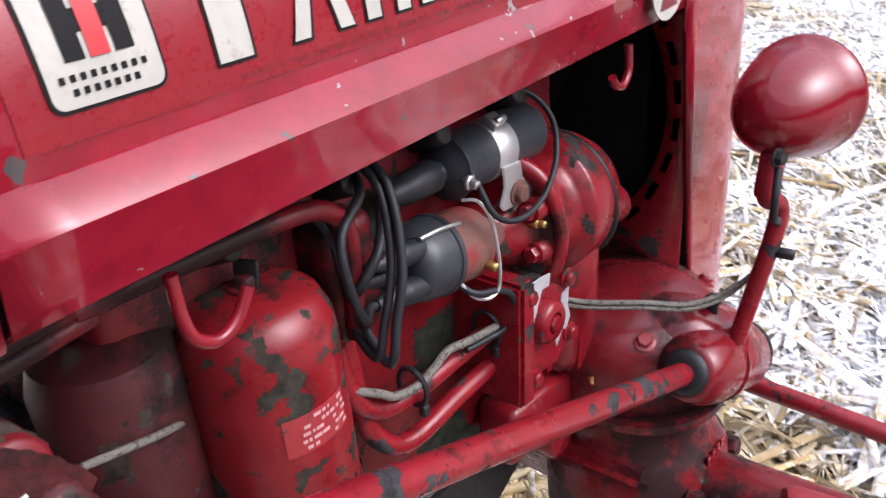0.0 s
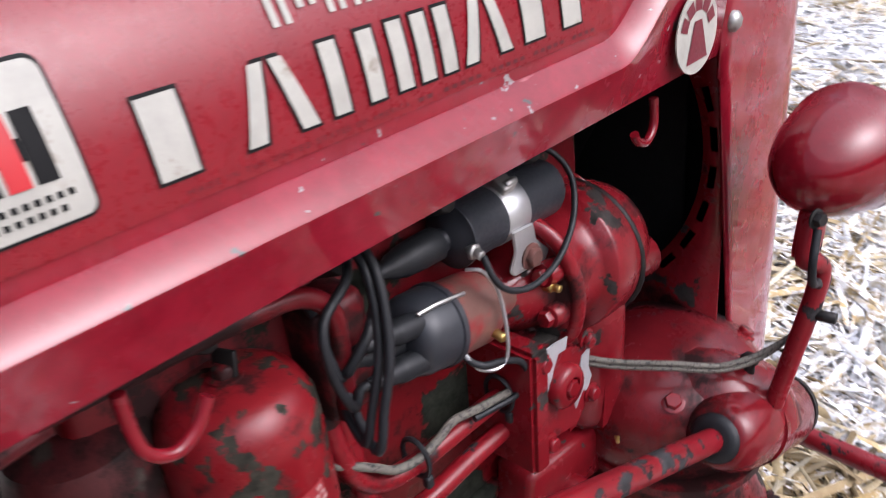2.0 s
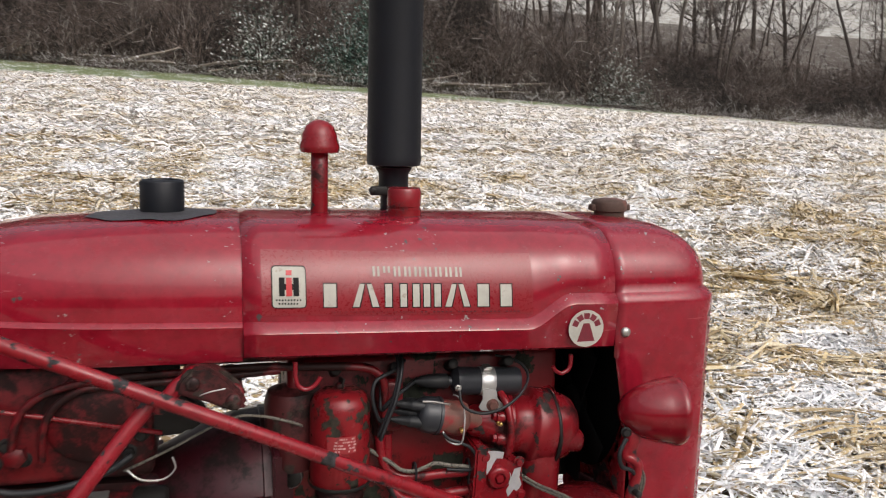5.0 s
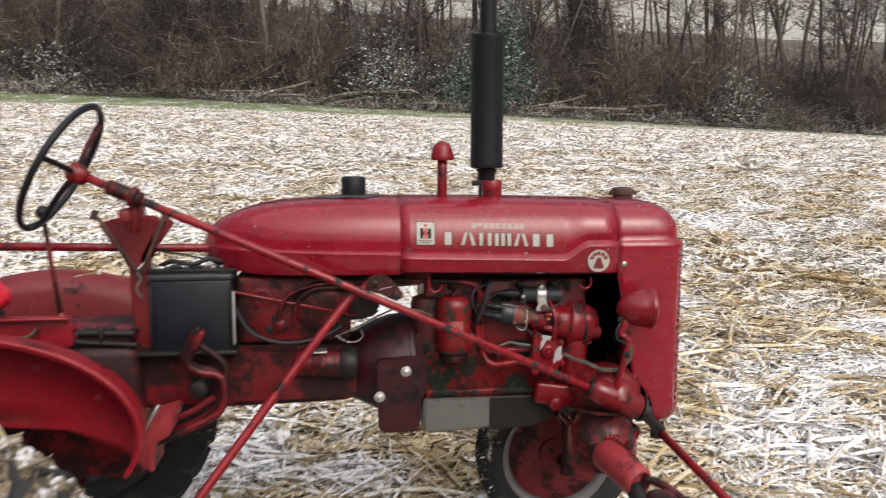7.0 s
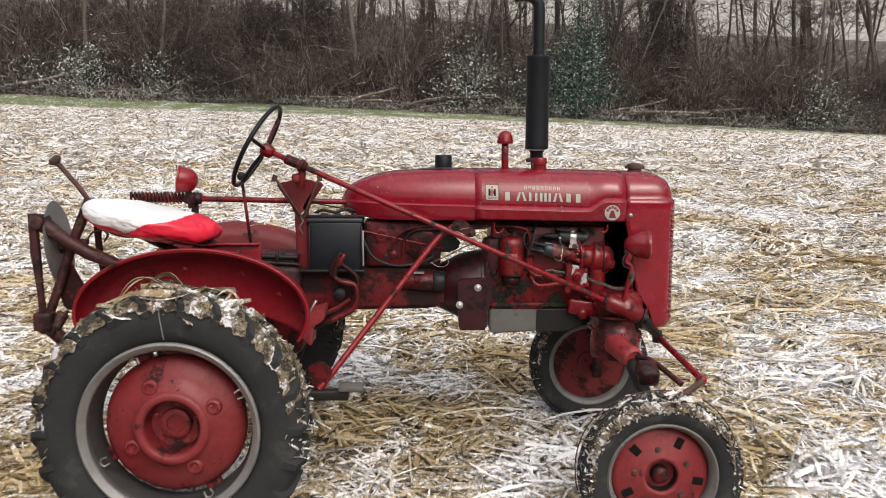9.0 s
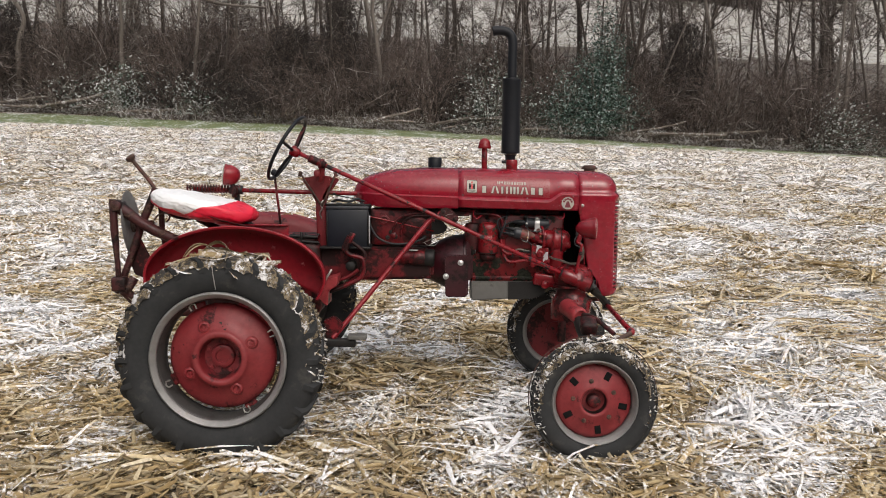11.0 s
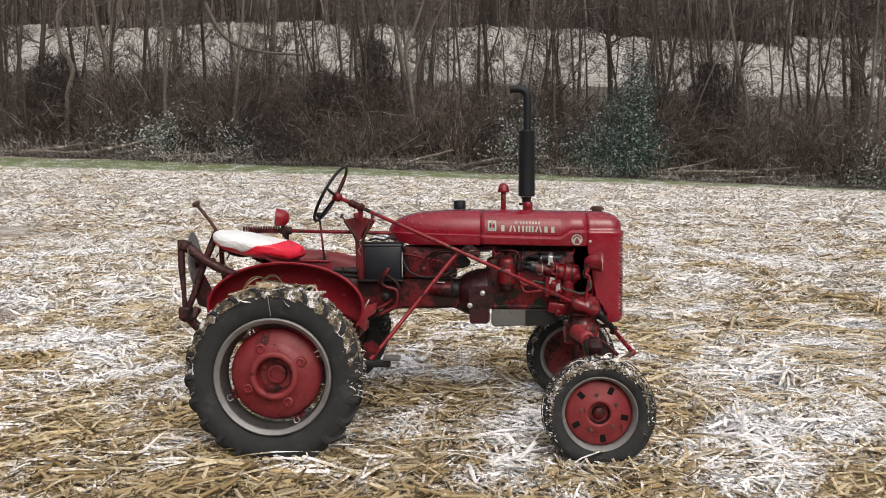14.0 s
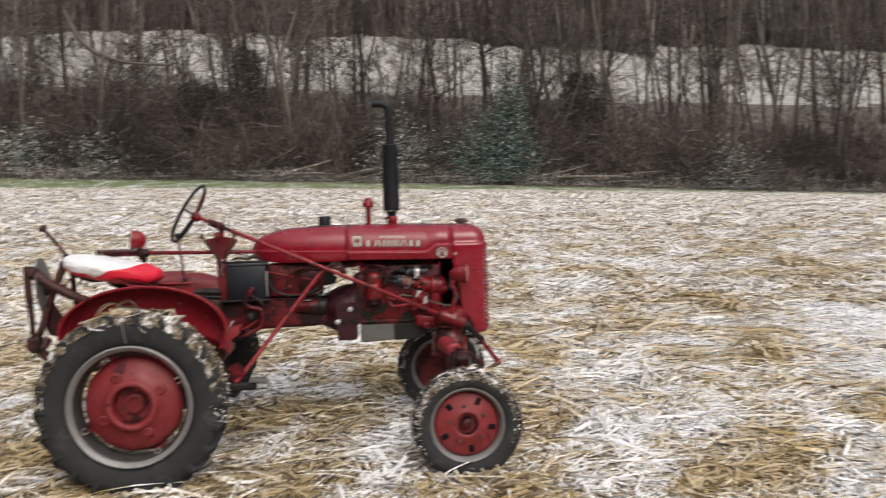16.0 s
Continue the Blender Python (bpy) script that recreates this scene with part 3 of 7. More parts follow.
def clump_mesh(seed):
    """Torn husks and stub ends heaped where a root stock stands."""
    r = np.random.default_rng(seed)
    n = 46
    a, d = r.uniform(0, 2 * math.pi, n), np.abs(r.normal(0, 0.10, n))
    return strips("stubble_clump", M_STRAW, r, np.cos(a) * d, np.sin(a) * d, r.uniform(0.03, 0.13, n), r.uniform(0.12, 0.30, n), r.uniform(0.012, 0.034, n), 0, r.normal(0.2, 0.3, n), 0.6, 0.7, a + r.normal(0, 0.4, n), 4)


clumps = [clump_mesh(500 + k) for k in range(4)]
for i, (x, y) in enumerate([(3.6, 2.5), (4.6, 1.2), (5.2, 3.1), (3.2, 4.2), (-1.7, 2.2), (2.7, -0.4), (6.2, 4.6), (-2.3, 3.8), (4.9, 5.6), (7.5, 6.5), (-3.6, 6.0), (2.2, 7.5), (-2.6, -0.3), (3.4, 0.6)]):
    ob = tagged(new("stubble_clump", clumps[i % 4]), "heap of torn tan husks on a corn stub", "corn stubble", "heaps of husks on the field", "stuff")
    ob.matrix_basis = pose(x, y, gz(x, y) - 0.01, 0, 0, 67 * i)

xs, ys = rng.uniform(-3.4, 6.0, 5200), rng.uniform(-1.2, 3.8, 5200)
keep = ((xs - 0.85) / 1.15) ** 2 + ((ys + 0.15) / 0.8) ** 2 > rng.uniform(0, 1.2, 5200)
xs, ys = xs[keep], ys[keep]
k = len(xs)
me = strips("corn_leaf_litter", M_STRAW, rng, xs, ys, ground_z(xs, ys), rng.uniform(0.22, 0.62, k), rng.uniform(0.010, 0.030, k), rng.uniform(0.01, 0.05, k), rng.normal(0.0, 0.18, k), 0.5, 0.12, rng.normal(0.2, 0.75, k), 5)
tagged(new("corn_leaf_litter", me), "long dry corn leaves lying over the stubble", "corn residue", kind="stuff")
stalk_litter(3400, -3.2, 2.2, -2.4, 3.4, 0.08, 0.42, 0.005, 0.013)
stalk_litter(700, 2.2, 5.4, -2.4, 3.4, 0.08, 0.42, 0.004, 0.010)
stalk_litter(5200, -8, 15, 3.4, 14, 0.12, 0.5, 0.008, 0.018)

# ---- woods at the far edge of the field ----
M_BARK = plain("grey_brown_bark", (0.050, 0.039, 0.032), 0.9, 0, 0.5, 6, 0.6, (0.10, 0.085, 0.075), 0.62)
M_PALEBARK = plain("pale_bark", (0.12, 0.103, 0.088), 0.9, 0, 0.4, 5, 0.5, (0.11, 0.09, 0.08), 0.6)


def twig_material(name, tones):
    """Every stick its own tone; a few carry snow."""
    m, nt, b = mat_base(name)
    geo = nt.nodes.new("ShaderNodeNewGeometry")
    nt.links.new(ramp(nt, geo.outputs["Random Per Island"], tones).outputs[0], b.inputs["Base Color"])
    b.inputs["Roughness"].default_value = 0.9
    return m


M_TWIG = twig_material("dark_twigs", [(0.0, (0.013, 0.010, 0.009)), (0.40, (0.062, 0.048, 0.041)), (0.75, (0.13, 0.10, 0.088)), (0.92, (0.20, 0.175, 0.155)), (1.0, (0.42, 0.40, 0.38))])
M_TWIGDARK = twig_material("near_black_twigs", [(0.0, (0.008, 0.006, 0.005)), (0.5, (0.028, 0.021, 0.018)), (0.85, (0.065, 0.05, 0.043)), (1.0, (0.16, 0.14, 0.125))])
M_TWIG2 = twig_material("reddish_twigs", [(0.0, (0.010, 0.008, 0.007)), (0.40, (0.072, 0.053, 0.044)), (0.75, (0.14, 0.105, 0.088)), (0.92, (0.19, 0.16, 0.14)), (1.0, (0.40, 0.37, 0.35))])


def leaf_material(name, tones):
    m, nt, b = mat_base(name)
    geo = nt.nodes.new("ShaderNodeNewGeometry")
    col = ramp(nt, geo.outputs["Random Per Island"], tones or [(0.0, (0.010, 0.030, 0.019)), (0.45, (0.026, 0.064, 0.045)), (0.68, (0.06, 0.115, 0.088)), (0.78, (0.20, 0.28, 0.25)), (1.0, (0.52, 0.58, 0.57))])
    nt.links.new(col.outputs[0], b.inputs["Base Color"])
    b.inputs["Roughness"].default_value = 0.6
    return m


M_LEAF = leaf_material("snow_dusted_leaves", None)
M_LEAFSNOW = leaf_material("snow_covered_leaves", [(0.0, (0.025, 0.05, 0.035)), (0.3, (0.05, 0.09, 0.065)), (0.45, (0.12, 0.13, 0.10)), (0.55, (0.42, 0.46, 0.43)), (1.0, (0.66, 0.69, 0.68))])


def grow_tree(seed, height, r0, lean=0.06, limbs=26, twigs=5):
    """Trunk as one tapered tube; limbs and twigs as sticks in a second mesh."""
    r = np.random.default_rng(seed)
    n = 12
    p = np.zeros((n, 3))
    drift = r.normal(0, lean, 2)
    for i in range(1, n):
        drift = drift * 0.92 + r.normal(0, 0.065, 2)
        p[i] = p[i - 1] + np.array([drift[0], drift[1], 1.0]) * height / (n - 1)
    rad = r0 * (1 - np.linspace(0, 1, n) ** 1.2 * 0.82)
    rad[0] *= 1.5
    trunk = G().tube([tuple(q) for q in p], rad.tolist(), 7)
    A, B, RA, RB = [], [], [], []

    def limb(base, d, ln, rr, depth):
        q = base
        k = 4 if depth == 0 else 3
        for s in range(k):
            d2 = d + r.normal(0, 0.16, 3) + np.array([0, 0, 0.07])
            d2 /= np.linalg.norm(d2)
            e = q + d2 * ln / k
            A.append(q), B.append(e), RA.append(rr * (1 - s / k * 0.7)), RB.append(rr * (1 - (s + 1) / k * 0.7))
            if depth < 2:
                for _ in range(2 if depth == 0 else 1 + int(r.random() < 0.5)):
                    t = d2 + r.normal(0, 0.65, 3)
                    t /= np.linalg.norm(t)
                    limb(e, t, ln * r.uniform(0.3, 0.55), rr * 0.5, depth + 1)
            q, d = e, d2

    for i in range(limbs):
        h = r.uniform(0.12, 0.98) ** 0.8
        k = min(int(h * (n - 1)), n - 2)
        base = p[k] + (p[k + 1] - p[k]) * (h * (n - 1) - k)
        a = r.uniform(0, 2 * math.pi)
        up = r.uniform(0.25, 0.9)
        d = np.array([math.cos(a), math.sin(a), up])
        limb(base, d / np.linalg.norm(d), height * r.uniform(0.10, 0.26) * (1.15 - h * 0.5), r0 * 0.30 * (1.1 - h * 0.7), 0)
    return trunk, np.array(A), np.array(B), np.maximum(np.array(RA), 0.012), np.maximum(np.array(RB), 0.008)


tree_kinds = []
for k in range(8):
    tall = [13, 15, 12, 14, 16, 11, 13, 15][k]
    trunk, A, B, RA, RB = grow_tree(40 + k, tall, [0.10, 0.15, 0.08, 0.12, 0.20, 0.07, 0.10, 0.13][k], limbs=[18, 16, 17, 20, 19, 14, 17, 16][k])
    bark = M_PALEBARK if k in (1, 6) else M_BARK
    t = thing("bare_tree", (0, 0, -60 - k), "bare grey-brown tree at the wood's edge" if k not in (1, 6) else "bare pale-barked tree at the wood's edge", "tree", "trees at the wood's edge")
    t.matrix_basis = Matrix()
    part("trunk", trunk, bark, t)
    part("crown", prisms("crown", bark if k % 2 else M_TWIG, A, B, RA, RB, 3), None, t)
    tree_kinds.append(t)

r = np.random.default_rng(11)
places = []
while len(places) < 200:
    y = 43.2 + 34 * r.random() ** 1.3
    x = r.uniform(-0.62, 1.18) * (y + 8)
    if x > 15 and r.random() < 0.12:
        continue
    if all((x - a) ** 2 + (y - b) ** 2 > 0.8 for a, b in places):
        places.append((x, y))
for i, (x, y) in enumerate(places):
    k = i % len(tree_kinds)
    s = r.uniform(0.75, 1.25)
    m = pose(x, y, gz(x, y) - 0.1, 0, 0, r.uniform(0, 360))
    t = tree_kinds[k] if i < len(tree_kinds) else copy_thing(tree_kinds[k], m)
    t.matrix_basis = m @ Matrix.Diagonal((s, s, s, 1))


def thicket_mesh(seed, n, w, d, h, mat):
    """A tangle of arching canes."""
    r = np.random.default_rng(seed)
    A, B, RA, RB = [], [], [], []
    for _ in range(n):
        q = np.array([r.uniform(-w, w), r.uniform(-d, d), 0.0])
        a = r.uniform(0, 2 * math.pi)
        v = np.array([math.cos(a) * 0.4, math.sin(a) * 0.4, 1.0])
        hh = h * r.uniform(0.35, 1.0) * (1 - 0.45 * (q[0] / w) ** 2)
        rr = r.uniform(0.012, 0.034)
        for s in range(5):
            v = v + r.normal(0, 0.32, 3) + np.array([0, 0, -0.12 * s * 0.4])
            v /= np.linalg.norm(v)
            e = q + v * hh / 4.2
            A.append(q), B.append(e), RA.append(rr), RB.append(rr * 0.8)
            for _ in range(2):
                t = v + r.normal(0, 0.8, 3)
                t /= np.linalg.norm(t)
                A.append(e), B.append(e + t * hh * r.uniform(0.1, 0.28)), RA.append(rr * 0.6), RB.append(rr * 0.3)
            q, rr = e, rr * 0.82
    return prisms("thicket", mat, np.array(A), np.array(B), np.array(RA), np.array(RB), 3)


thickets = [thicket_mesh(90 + k, 330, 2.6, 1.5, [3.0, 4.0, 2.4, 4.8][k], [M_TWIGDARK, M_TWIG2, M_TWIG, M_TWIG2][k]) for k in range(4)]
for i in range(125):
    row = i % 3
    y = 44.0 + row * 2.8 + r.uniform(-0.8, 0.8)
    x = -0.60 * (y + 8) + (i // 3 + r.uniform(0, 1)) * 1.70 * (y + 8) / 42
    ob = tagged(new("thicket", thickets[int(r.integers(0, 4))]), "dense dark brown leafless undergrowth at the wood's edge", "undergrowth", kind="stuff")
    ob.matrix_basis = pose(x, y, gz(x, y) - 0.15, 0, 0, r.uniform(0, 360)) @ Matrix.Diagonal((1, 1, r.uniform(0.6, 1.2) * (0.55 if x > 23.5 else 1.15 if x > 10 else 1.0) + 0.22 * row + (0.45 if -24 < x < 2 and r.random() < 0.4 else 0), 1))


def evergreen(x, y, h, w, n, seed, leafy=None, name="evergreen_shrub"):
    """A shrub of many small snow-dusted leaves round a few stems."""
    r = np.random.default_rng(seed)
    t = thing(name, (x, y, gz(x, y)), "dark green evergreen shrub dusted with snow", "shrub")
    o = np.array([x, y, gz(x, y)])
    A, B, RA, RB, L = [], [], [], [], []
    for _ in range(60):
        a, u = r.uniform(0, 2 * math.pi), r.uniform(0.1, 1) ** 0.7
        tip = o + np.array([math.cos(a) * w * u * r.uniform(0.3, 1.25), math.sin(a) * w * u * r.uniform(0.3, 0.8), h * (1.05 - u * u * 0.75) * r.uniform(0.35, 1.05)])
        root = o + np.array([*r.normal(0, 0.15, 2), 0])
        mid = (root + tip) / 2 + np.array([*r.normal(0, 0.15, 2), 0.25])
        A += [root, mid]
        B += [mid, tip]
        RA += [0.04, 0.025]
        RB += [0.025, 0.01]
        for _ in range(n // 60):
            s = r.choice((0.35, 0.55, 0.75, 0.95)) + r.normal(0, 0.06)
            L.append(root + (tip - root) * s + r.normal(0, 0.24, 3) * (0.5 + s) - np.array([0, 0, 0.25 * abs(r.normal())]))
    L = np.array(L)
    L[:, 2] = np.maximum(L[:, 2], o[2] + 0.15)
    part("stem", prisms("stem", M_TWIG, np.array(A), np.array(B), np.array(RA), np.array(RB), 4), None, t)
    k = len(L)
    me = strips("leaves", leafy or M_LEAF, r, L[:, 0], L[:, 1], L[:, 2], r.uniform(0.08, 0.17, k), r.uniform(0.04, 0.085, k), 0, r.normal(0.1, 0.2, k), 0.8, 0.6)
    part("leaves", me, None, t, kind="stuff")
    return t


evergreen(10.0, 42.7, 7.4, 1.9, 9000, 5)
evergreen(9.5, 42.3, 4.8, 3.0, 8500, 25)
evergreen(7.6, 42.2, 3.4, 2.6, 4200, 14)
evergreen(3.5, 42.3, 4.2, 3.2, 3000, 6, M_LEAFSNOW)
evergreen(-16.9, 42.4, 3.6, 3.2, 2600, 9, M_LEAFSNOW)
evergreen(-12.6, 42.3, 2.6, 3.0, 2000, 27, M_LEAFSNOW)
evergreen(22.7, 42.2, 3.0, 3.6, 3000, 10, M_LEAFSNOW)
evergreen(-20.1, 42.5, 2.6, 2.4, 900, 8, M_LEAFSNOW)

# vine-covered mounds and columns among the trees
for vx, vh, vw, seed in ((-5.0, 7.0, 1.5, 61), (-24.4, 5.6, 2.4, 62), (14.7, 6.4, 1.8, 63), (-7.8, 5.0, 2.2, 64)):
    q = np.random.default_rng(seed)
    n = 2400
    t_ = q.random(n) ** 0.8
    rad = vw * np.sqrt(q.random(n)) * (1.0 - 0.55 * t_ ** 2)
    an = q.uniform(0, 2 * math.pi, n)
    a = np.stack([vx + rad * np.cos(an), 44.2 + rad * np.sin(an) * 0.6, gz(vx, 44.2) + vh * t_], -1)
    b = a + np.stack([q.normal(0, 0.35, n), q.normal(0, 0.2, n), q.normal(-0.15, 0.40, n)], -1)
    ob = new("vine_tangle", prisms("vine_tangle", M_TWIGDARK, a, b, q.uniform(0.010, 0.022, n), np.full(n, 0.008), 3))
    tagged(ob, "dark brown tangle of bare vines over a tree", "vines", kind="stuff")

# leaning pale trunks at the edge
for line, r0 in (([(-14.89, 43.6, 13.32), (-14.08, 43.6, 11.79), (-13.10, 43.6, 10.95), (-11.44, 43.6, 10.49), (-9.13, 43.6, 10.33)], 0.13), ([(-2.66, 43.6, 4.30), (-2.66, 43.6, 6.66), (-2.93, 43.6, 8.94), (-3.10, 43.6, 10.55), (-2.48, 43.6, 12.16), (-2.06, 43.6, 13.45)], 0.14), ([(-2.80, 43.6, 8.61), (-2.05, 43.6, 10.88), (-1.24, 43.6, 12.48), (-0.76, 43.6, 13.60)], 0.07), ([(-23.28, 43.6, 4.13), (-23.26, 43.6, 7.94), (-22.88, 43.6, 9.58), (-23.52, 43.6, 10.89), (-23.75, 43.6, 12.52), (-23.23, 43.6, 13.50)], 0.16), ([(12.84, 43.6, 5.07), (13.60, 43.6, 7.01), (14.36, 43.6, 8.94), (15.42, 43.6, 11.50), (15.86, 43.6, 13.40)], 0.06)):
    line = cr(line, 5)
    n = len(line)
    ob = part("leaning_trunk", G().tube(line, [r0 * (1 - 0.55 * i / n) for i in range(n)], 8), M_PALEBARK)
    tagged(ob, "bare pale trunk leaning out of the wood's edge", "tree trunk", "leaning trunks")

# fallen logs and brush along the edge
M_SNOWLOG = plain("snow_dusted_log", (0.16, 0.135, 0.115), 0.9, 0, 0.5, 3, 0.4, (0.66, 0.66, 0.67), 0.56)
M_BRUSH = twig_material("snow_dusted_brush", [(0.0, (0.035, 0.028, 0.024)), (0.35, (0.10, 0.08, 0.065)), (0.6, (0.20, 0.165, 0.14)), (0.78, (0.45, 0.43, 0.41)), (1.0, (0.72, 0.72, 0.72))])
brush = [thicket_mesh(190 + k, 120, 2.4, 0.8, [1.3, 1.9][k], M_BRUSH) for k in range(2)]
for i in range(56):
    x = -27 + i * 1.3 + r.uniform(-0.6, 0.6)
    y = 41.7 + r.uniform(0, 0.8)
    ob = tagged(new("brush", brush[i % 2]), "low pale brush dusted with snow at the wood's edge", "undergrowth", kind="stuff")
    ob.matrix_basis = pose(x, y, gz(x, y) - 0.2, 0, 0, r.uniform(-30, 30)) @ Matrix.Diagonal((1, 1, r.uniform(0.4, 1.0), 1))
for i in range(34):
    x = r.uniform(-29, 26)
    y = 41.2 + r.uniform(0, 1.0)
    ln, a = r.uniform(2.0, 6.5), r.uniform(-0.35, 0.35)
    z0, z1 = r.uniform(0.12, 0.6), r.uniform(0.2, 1.3)
    rr = r.uniform(0.04, 0.12)
    p = [(x + ln * (s - 0.5) * math.cos(a), y + ln * (s - 0.5) * math.sin(a), gz(x, y) + z0 + (z1 - z0) * s + 0.06 * math.sin(s * 5 + i)) for s in (0, 0.25, 0.5, 0.75, 1)]
    ob = part("fallen_log", G().tube(p, [rr, rr * 0.95, rr * 0.85, rr * 0.75, rr * 0.6], 8), M_SNOWLOG)
    tagged(ob, "fallen pale log lying at the edge of the woods", "log", "fallen logs")

# tufts of dry grass at the field's edge
for i, (x, y) in enumerate([(-9.0, 42.5), (-7.6, 42.6), (4.2, 42.4)]):
    n = 220
    a, rr = r.uniform(0, 2 * math.pi, n), np.abs(r.normal(0, 0.22, n))
    base = np.stack([x + np.cos(a) * rr, y + np.sin(a) * rr, np.full(n, gz(x, y))], -1)
    tip = base + np.stack([np.cos(a) * rr * 1.5 + r.normal(0, 0.12, n), np.sin(a) * rr * 1.5 + r.normal(0, 0.12, n), r.uniform(0.3, 0.8, n)], -1)
    ob = new("dry_grass_tuft", prisms("dry_grass_tuft", M_STALK, base, tip, np.full(n, 0.012), np.full(n, 0.004), 3))
    tagged(ob, "tawny tuft of tall dead grass", "dead grass", kind="stuff")

# the far wood on top of the hill
n = 15000
fx = r.uniform(-260, 250, n)
front = 215 + 16 * np.sin(fx * 0.09) + 12 * np.sin(fx * 0.27 + 1) + 9 * np.sin(fx * 0.71) - 34 * np.clip((fx - 15) / 60, 0, 1)
fy = front + 75 * r.random(n) ** 1.6
fz = ground_z(fx, fy)
hh = r.uniform(9, 26, n)
a = np.stack([fx, fy, fz - 1], -1)
b = a + np.stack([r.normal(0, 1.6, n), r.normal(0, 1.6, n), hh], -1)
tagged(new("far_woods", prisms("far_woods", M_TWIG, a, b, r.uniform(0.15, 0.5, n), np.full(n, 0.12), 3)), "distant leafless brown wood on the hilltop", "woods", kind="stuff")

# the wood that closes the field behind the camera
n = 5000
fx = r.uniform(-160, 160, n)
fy = -58 - 22 * r.random(n) + 0.0016 * fx * fx
a = np.stack([fx, fy, np.full(n, -1.2)], -1)
b = a + np.stack([r.normal(0, 1.2, n), r.normal(0, 1.2, n), r.uniform(5, 13, n)], -1)
tagged(new("far_woods", prisms("far_woods", M_TWIG2, a, b, r.uniform(0.25, 0.7, n), np.full(n, 0.15), 3)), "distant leafless brown wood across the field", "woods", kind="stuff")

# ---- tractor ----
tractor = thing("tractor", (0.9, -0.22, 0.0), "old red row-crop tractor with worn chipped paint on stubble", "tractor")


def ridge_z(x):
    return 1.2565 - 0.025 * (x - 1.16) + 0.046 * float(step01(1.655, 1.745, x))


def crest_z(x):
    return table(x, [0.545, 0.556, 0.575, 0.61, 0.665, 0.73, 0.80, 1.0, 1.45, 1.9], [1.262, 1.298, 1.325, 1.352, 1.377, 1.394, 1.405, 1.416, 1.414, 1.404])


def half_w(x):
    return table(x, [0.545, 0.55, 0.565, 0.60, 0.65, 0.72, 0.82, 0.95, 1.10], [0.006, 0.03, 0.062, 0.105, 0.143, 0.174, 0.200, 0.213, 0.217])


def hood_y(x, z):
    """Half width of the upper hood at a height."""
    t = min(max((z - ridge_z(x)) / (crest_z(x) - ridge_z(x)), 0), 1)
    s = t ** (1 / 0.9)
    return half_w(x) * max(1 - s * s, 0) ** 0.275


def hood_section(x, bottom):
    """Right half from crest to lower edge, as pairs of half width and height."""
    zr, zc, w = ridge_z(x), crest_z(x), half_w(x)
    out = []
    for k in range(15):
        a = math.pi / 2 * (1 - k / 14)
        out.append((w * max(math.cos(a), 0) ** 0.55, zr + (zc - zr) * math.sin(a) ** 0.9))
    led = (0.017 if bottom > 1.0 and x > 1.155 else 0.009) * min(1, w / 0.2)
    drop = 0.016 if x > 1.155 else 0.007
    out += [(w + led * 0.12, zr - drop * 0.08), (w + led * 0.95, zr - drop * 0.9), (w + led * 1.06, zr - drop * 1.1), (w + led * 1.0, zr - drop * 1.3)]
    for k in range(1, 5):
        out.append((w + led - 0.0024 * k, zr - drop * 1.3 + (bottom + 0.004 - zr + drop * 1.3) * k / 4))
    return out + [(w + led * 0.2 - 0.006, bottom - 0.002), (w - 0.016, bottom)]


def hood_piece(xs, bottoms, close=False):
    g, rows = G(), []
    for x, b in zip(xs, bottoms):
        half = hood_section(x, b)
        if close:
            half = half + [(half[-1][0] * 0.6, b - 0.006), (0, b - 0.01)]
        rows.append([(x, -y, z) for y, z in reversed(half)] + [(x, y, z) for y, z in half[1:]])
    n = len(rows[0])
    vs = [v for r_ in rows for v in r_]
    fs = [(i * n + k, (i + 1) * n + k, (i + 1) * n + k + 1, i * n + k + 1) for i in range(len(rows) - 1) for k in range(n - 1)]
    if close:
        fs.append(tuple(range(n)))
    return g.add(vs, fs)


xs = [0.545, 0.548, 0.553, 0.561, 0.575, 0.595, 0.62, 0.65, 0.69, 0.74, 0.80, 0.87, 0.95, 1.03, 1.10, 1.1545]
tank = part("fuel_tank", hood_piece(xs, [max(1.190, 1.235 - 0.08 * (x - 0.545) ** 0.5 * 1.3) for x in xs], True), M_HOOD, tractor, "faded red rounded fuel tank")
xs = list(np.linspace(1.1552, 1.64, 14)) + list(np.linspace(1.655, 1.745, 10)) + [1.76, 1.79, 1.8295]
hood = solidify(part("hood", hood_piece(xs, [1.194 - 0.018 * (x - 1.153) for x in xs]), M_HOOD, tractor, "faded red sheet-metal hood with chips", angle=24), 0.0025)

g = G()
ring = []
for x in (1.146, 1.166):
    half = [(max(y - 0.005, 0.0), z - 0.004) for y, z in hood_section(1.15, 1.20)][:-1]
    ring.append([(x, -y, z) for y, z in reversed(half)] + [(x, y, z) for y, z in half[1:]])
nr_ = len(ring[0])
g.add(ring[0] + ring[1], [(k, k + 1, nr_ + k + 1, nr_ + k) for k in range(nr_ - 1)])
part("hood_seam", g, M_DARK, hood, "dark seam between tank and hood")

# radiator shell: straight sides, bowed front, domed top
W = 0.227


def shell_edge(z):
    return 1.8305 if z > 1.163 else table(z, [0.69, 0.80, 0.86, 1.163], [1.955, 1.935, 1.888, 1.834])


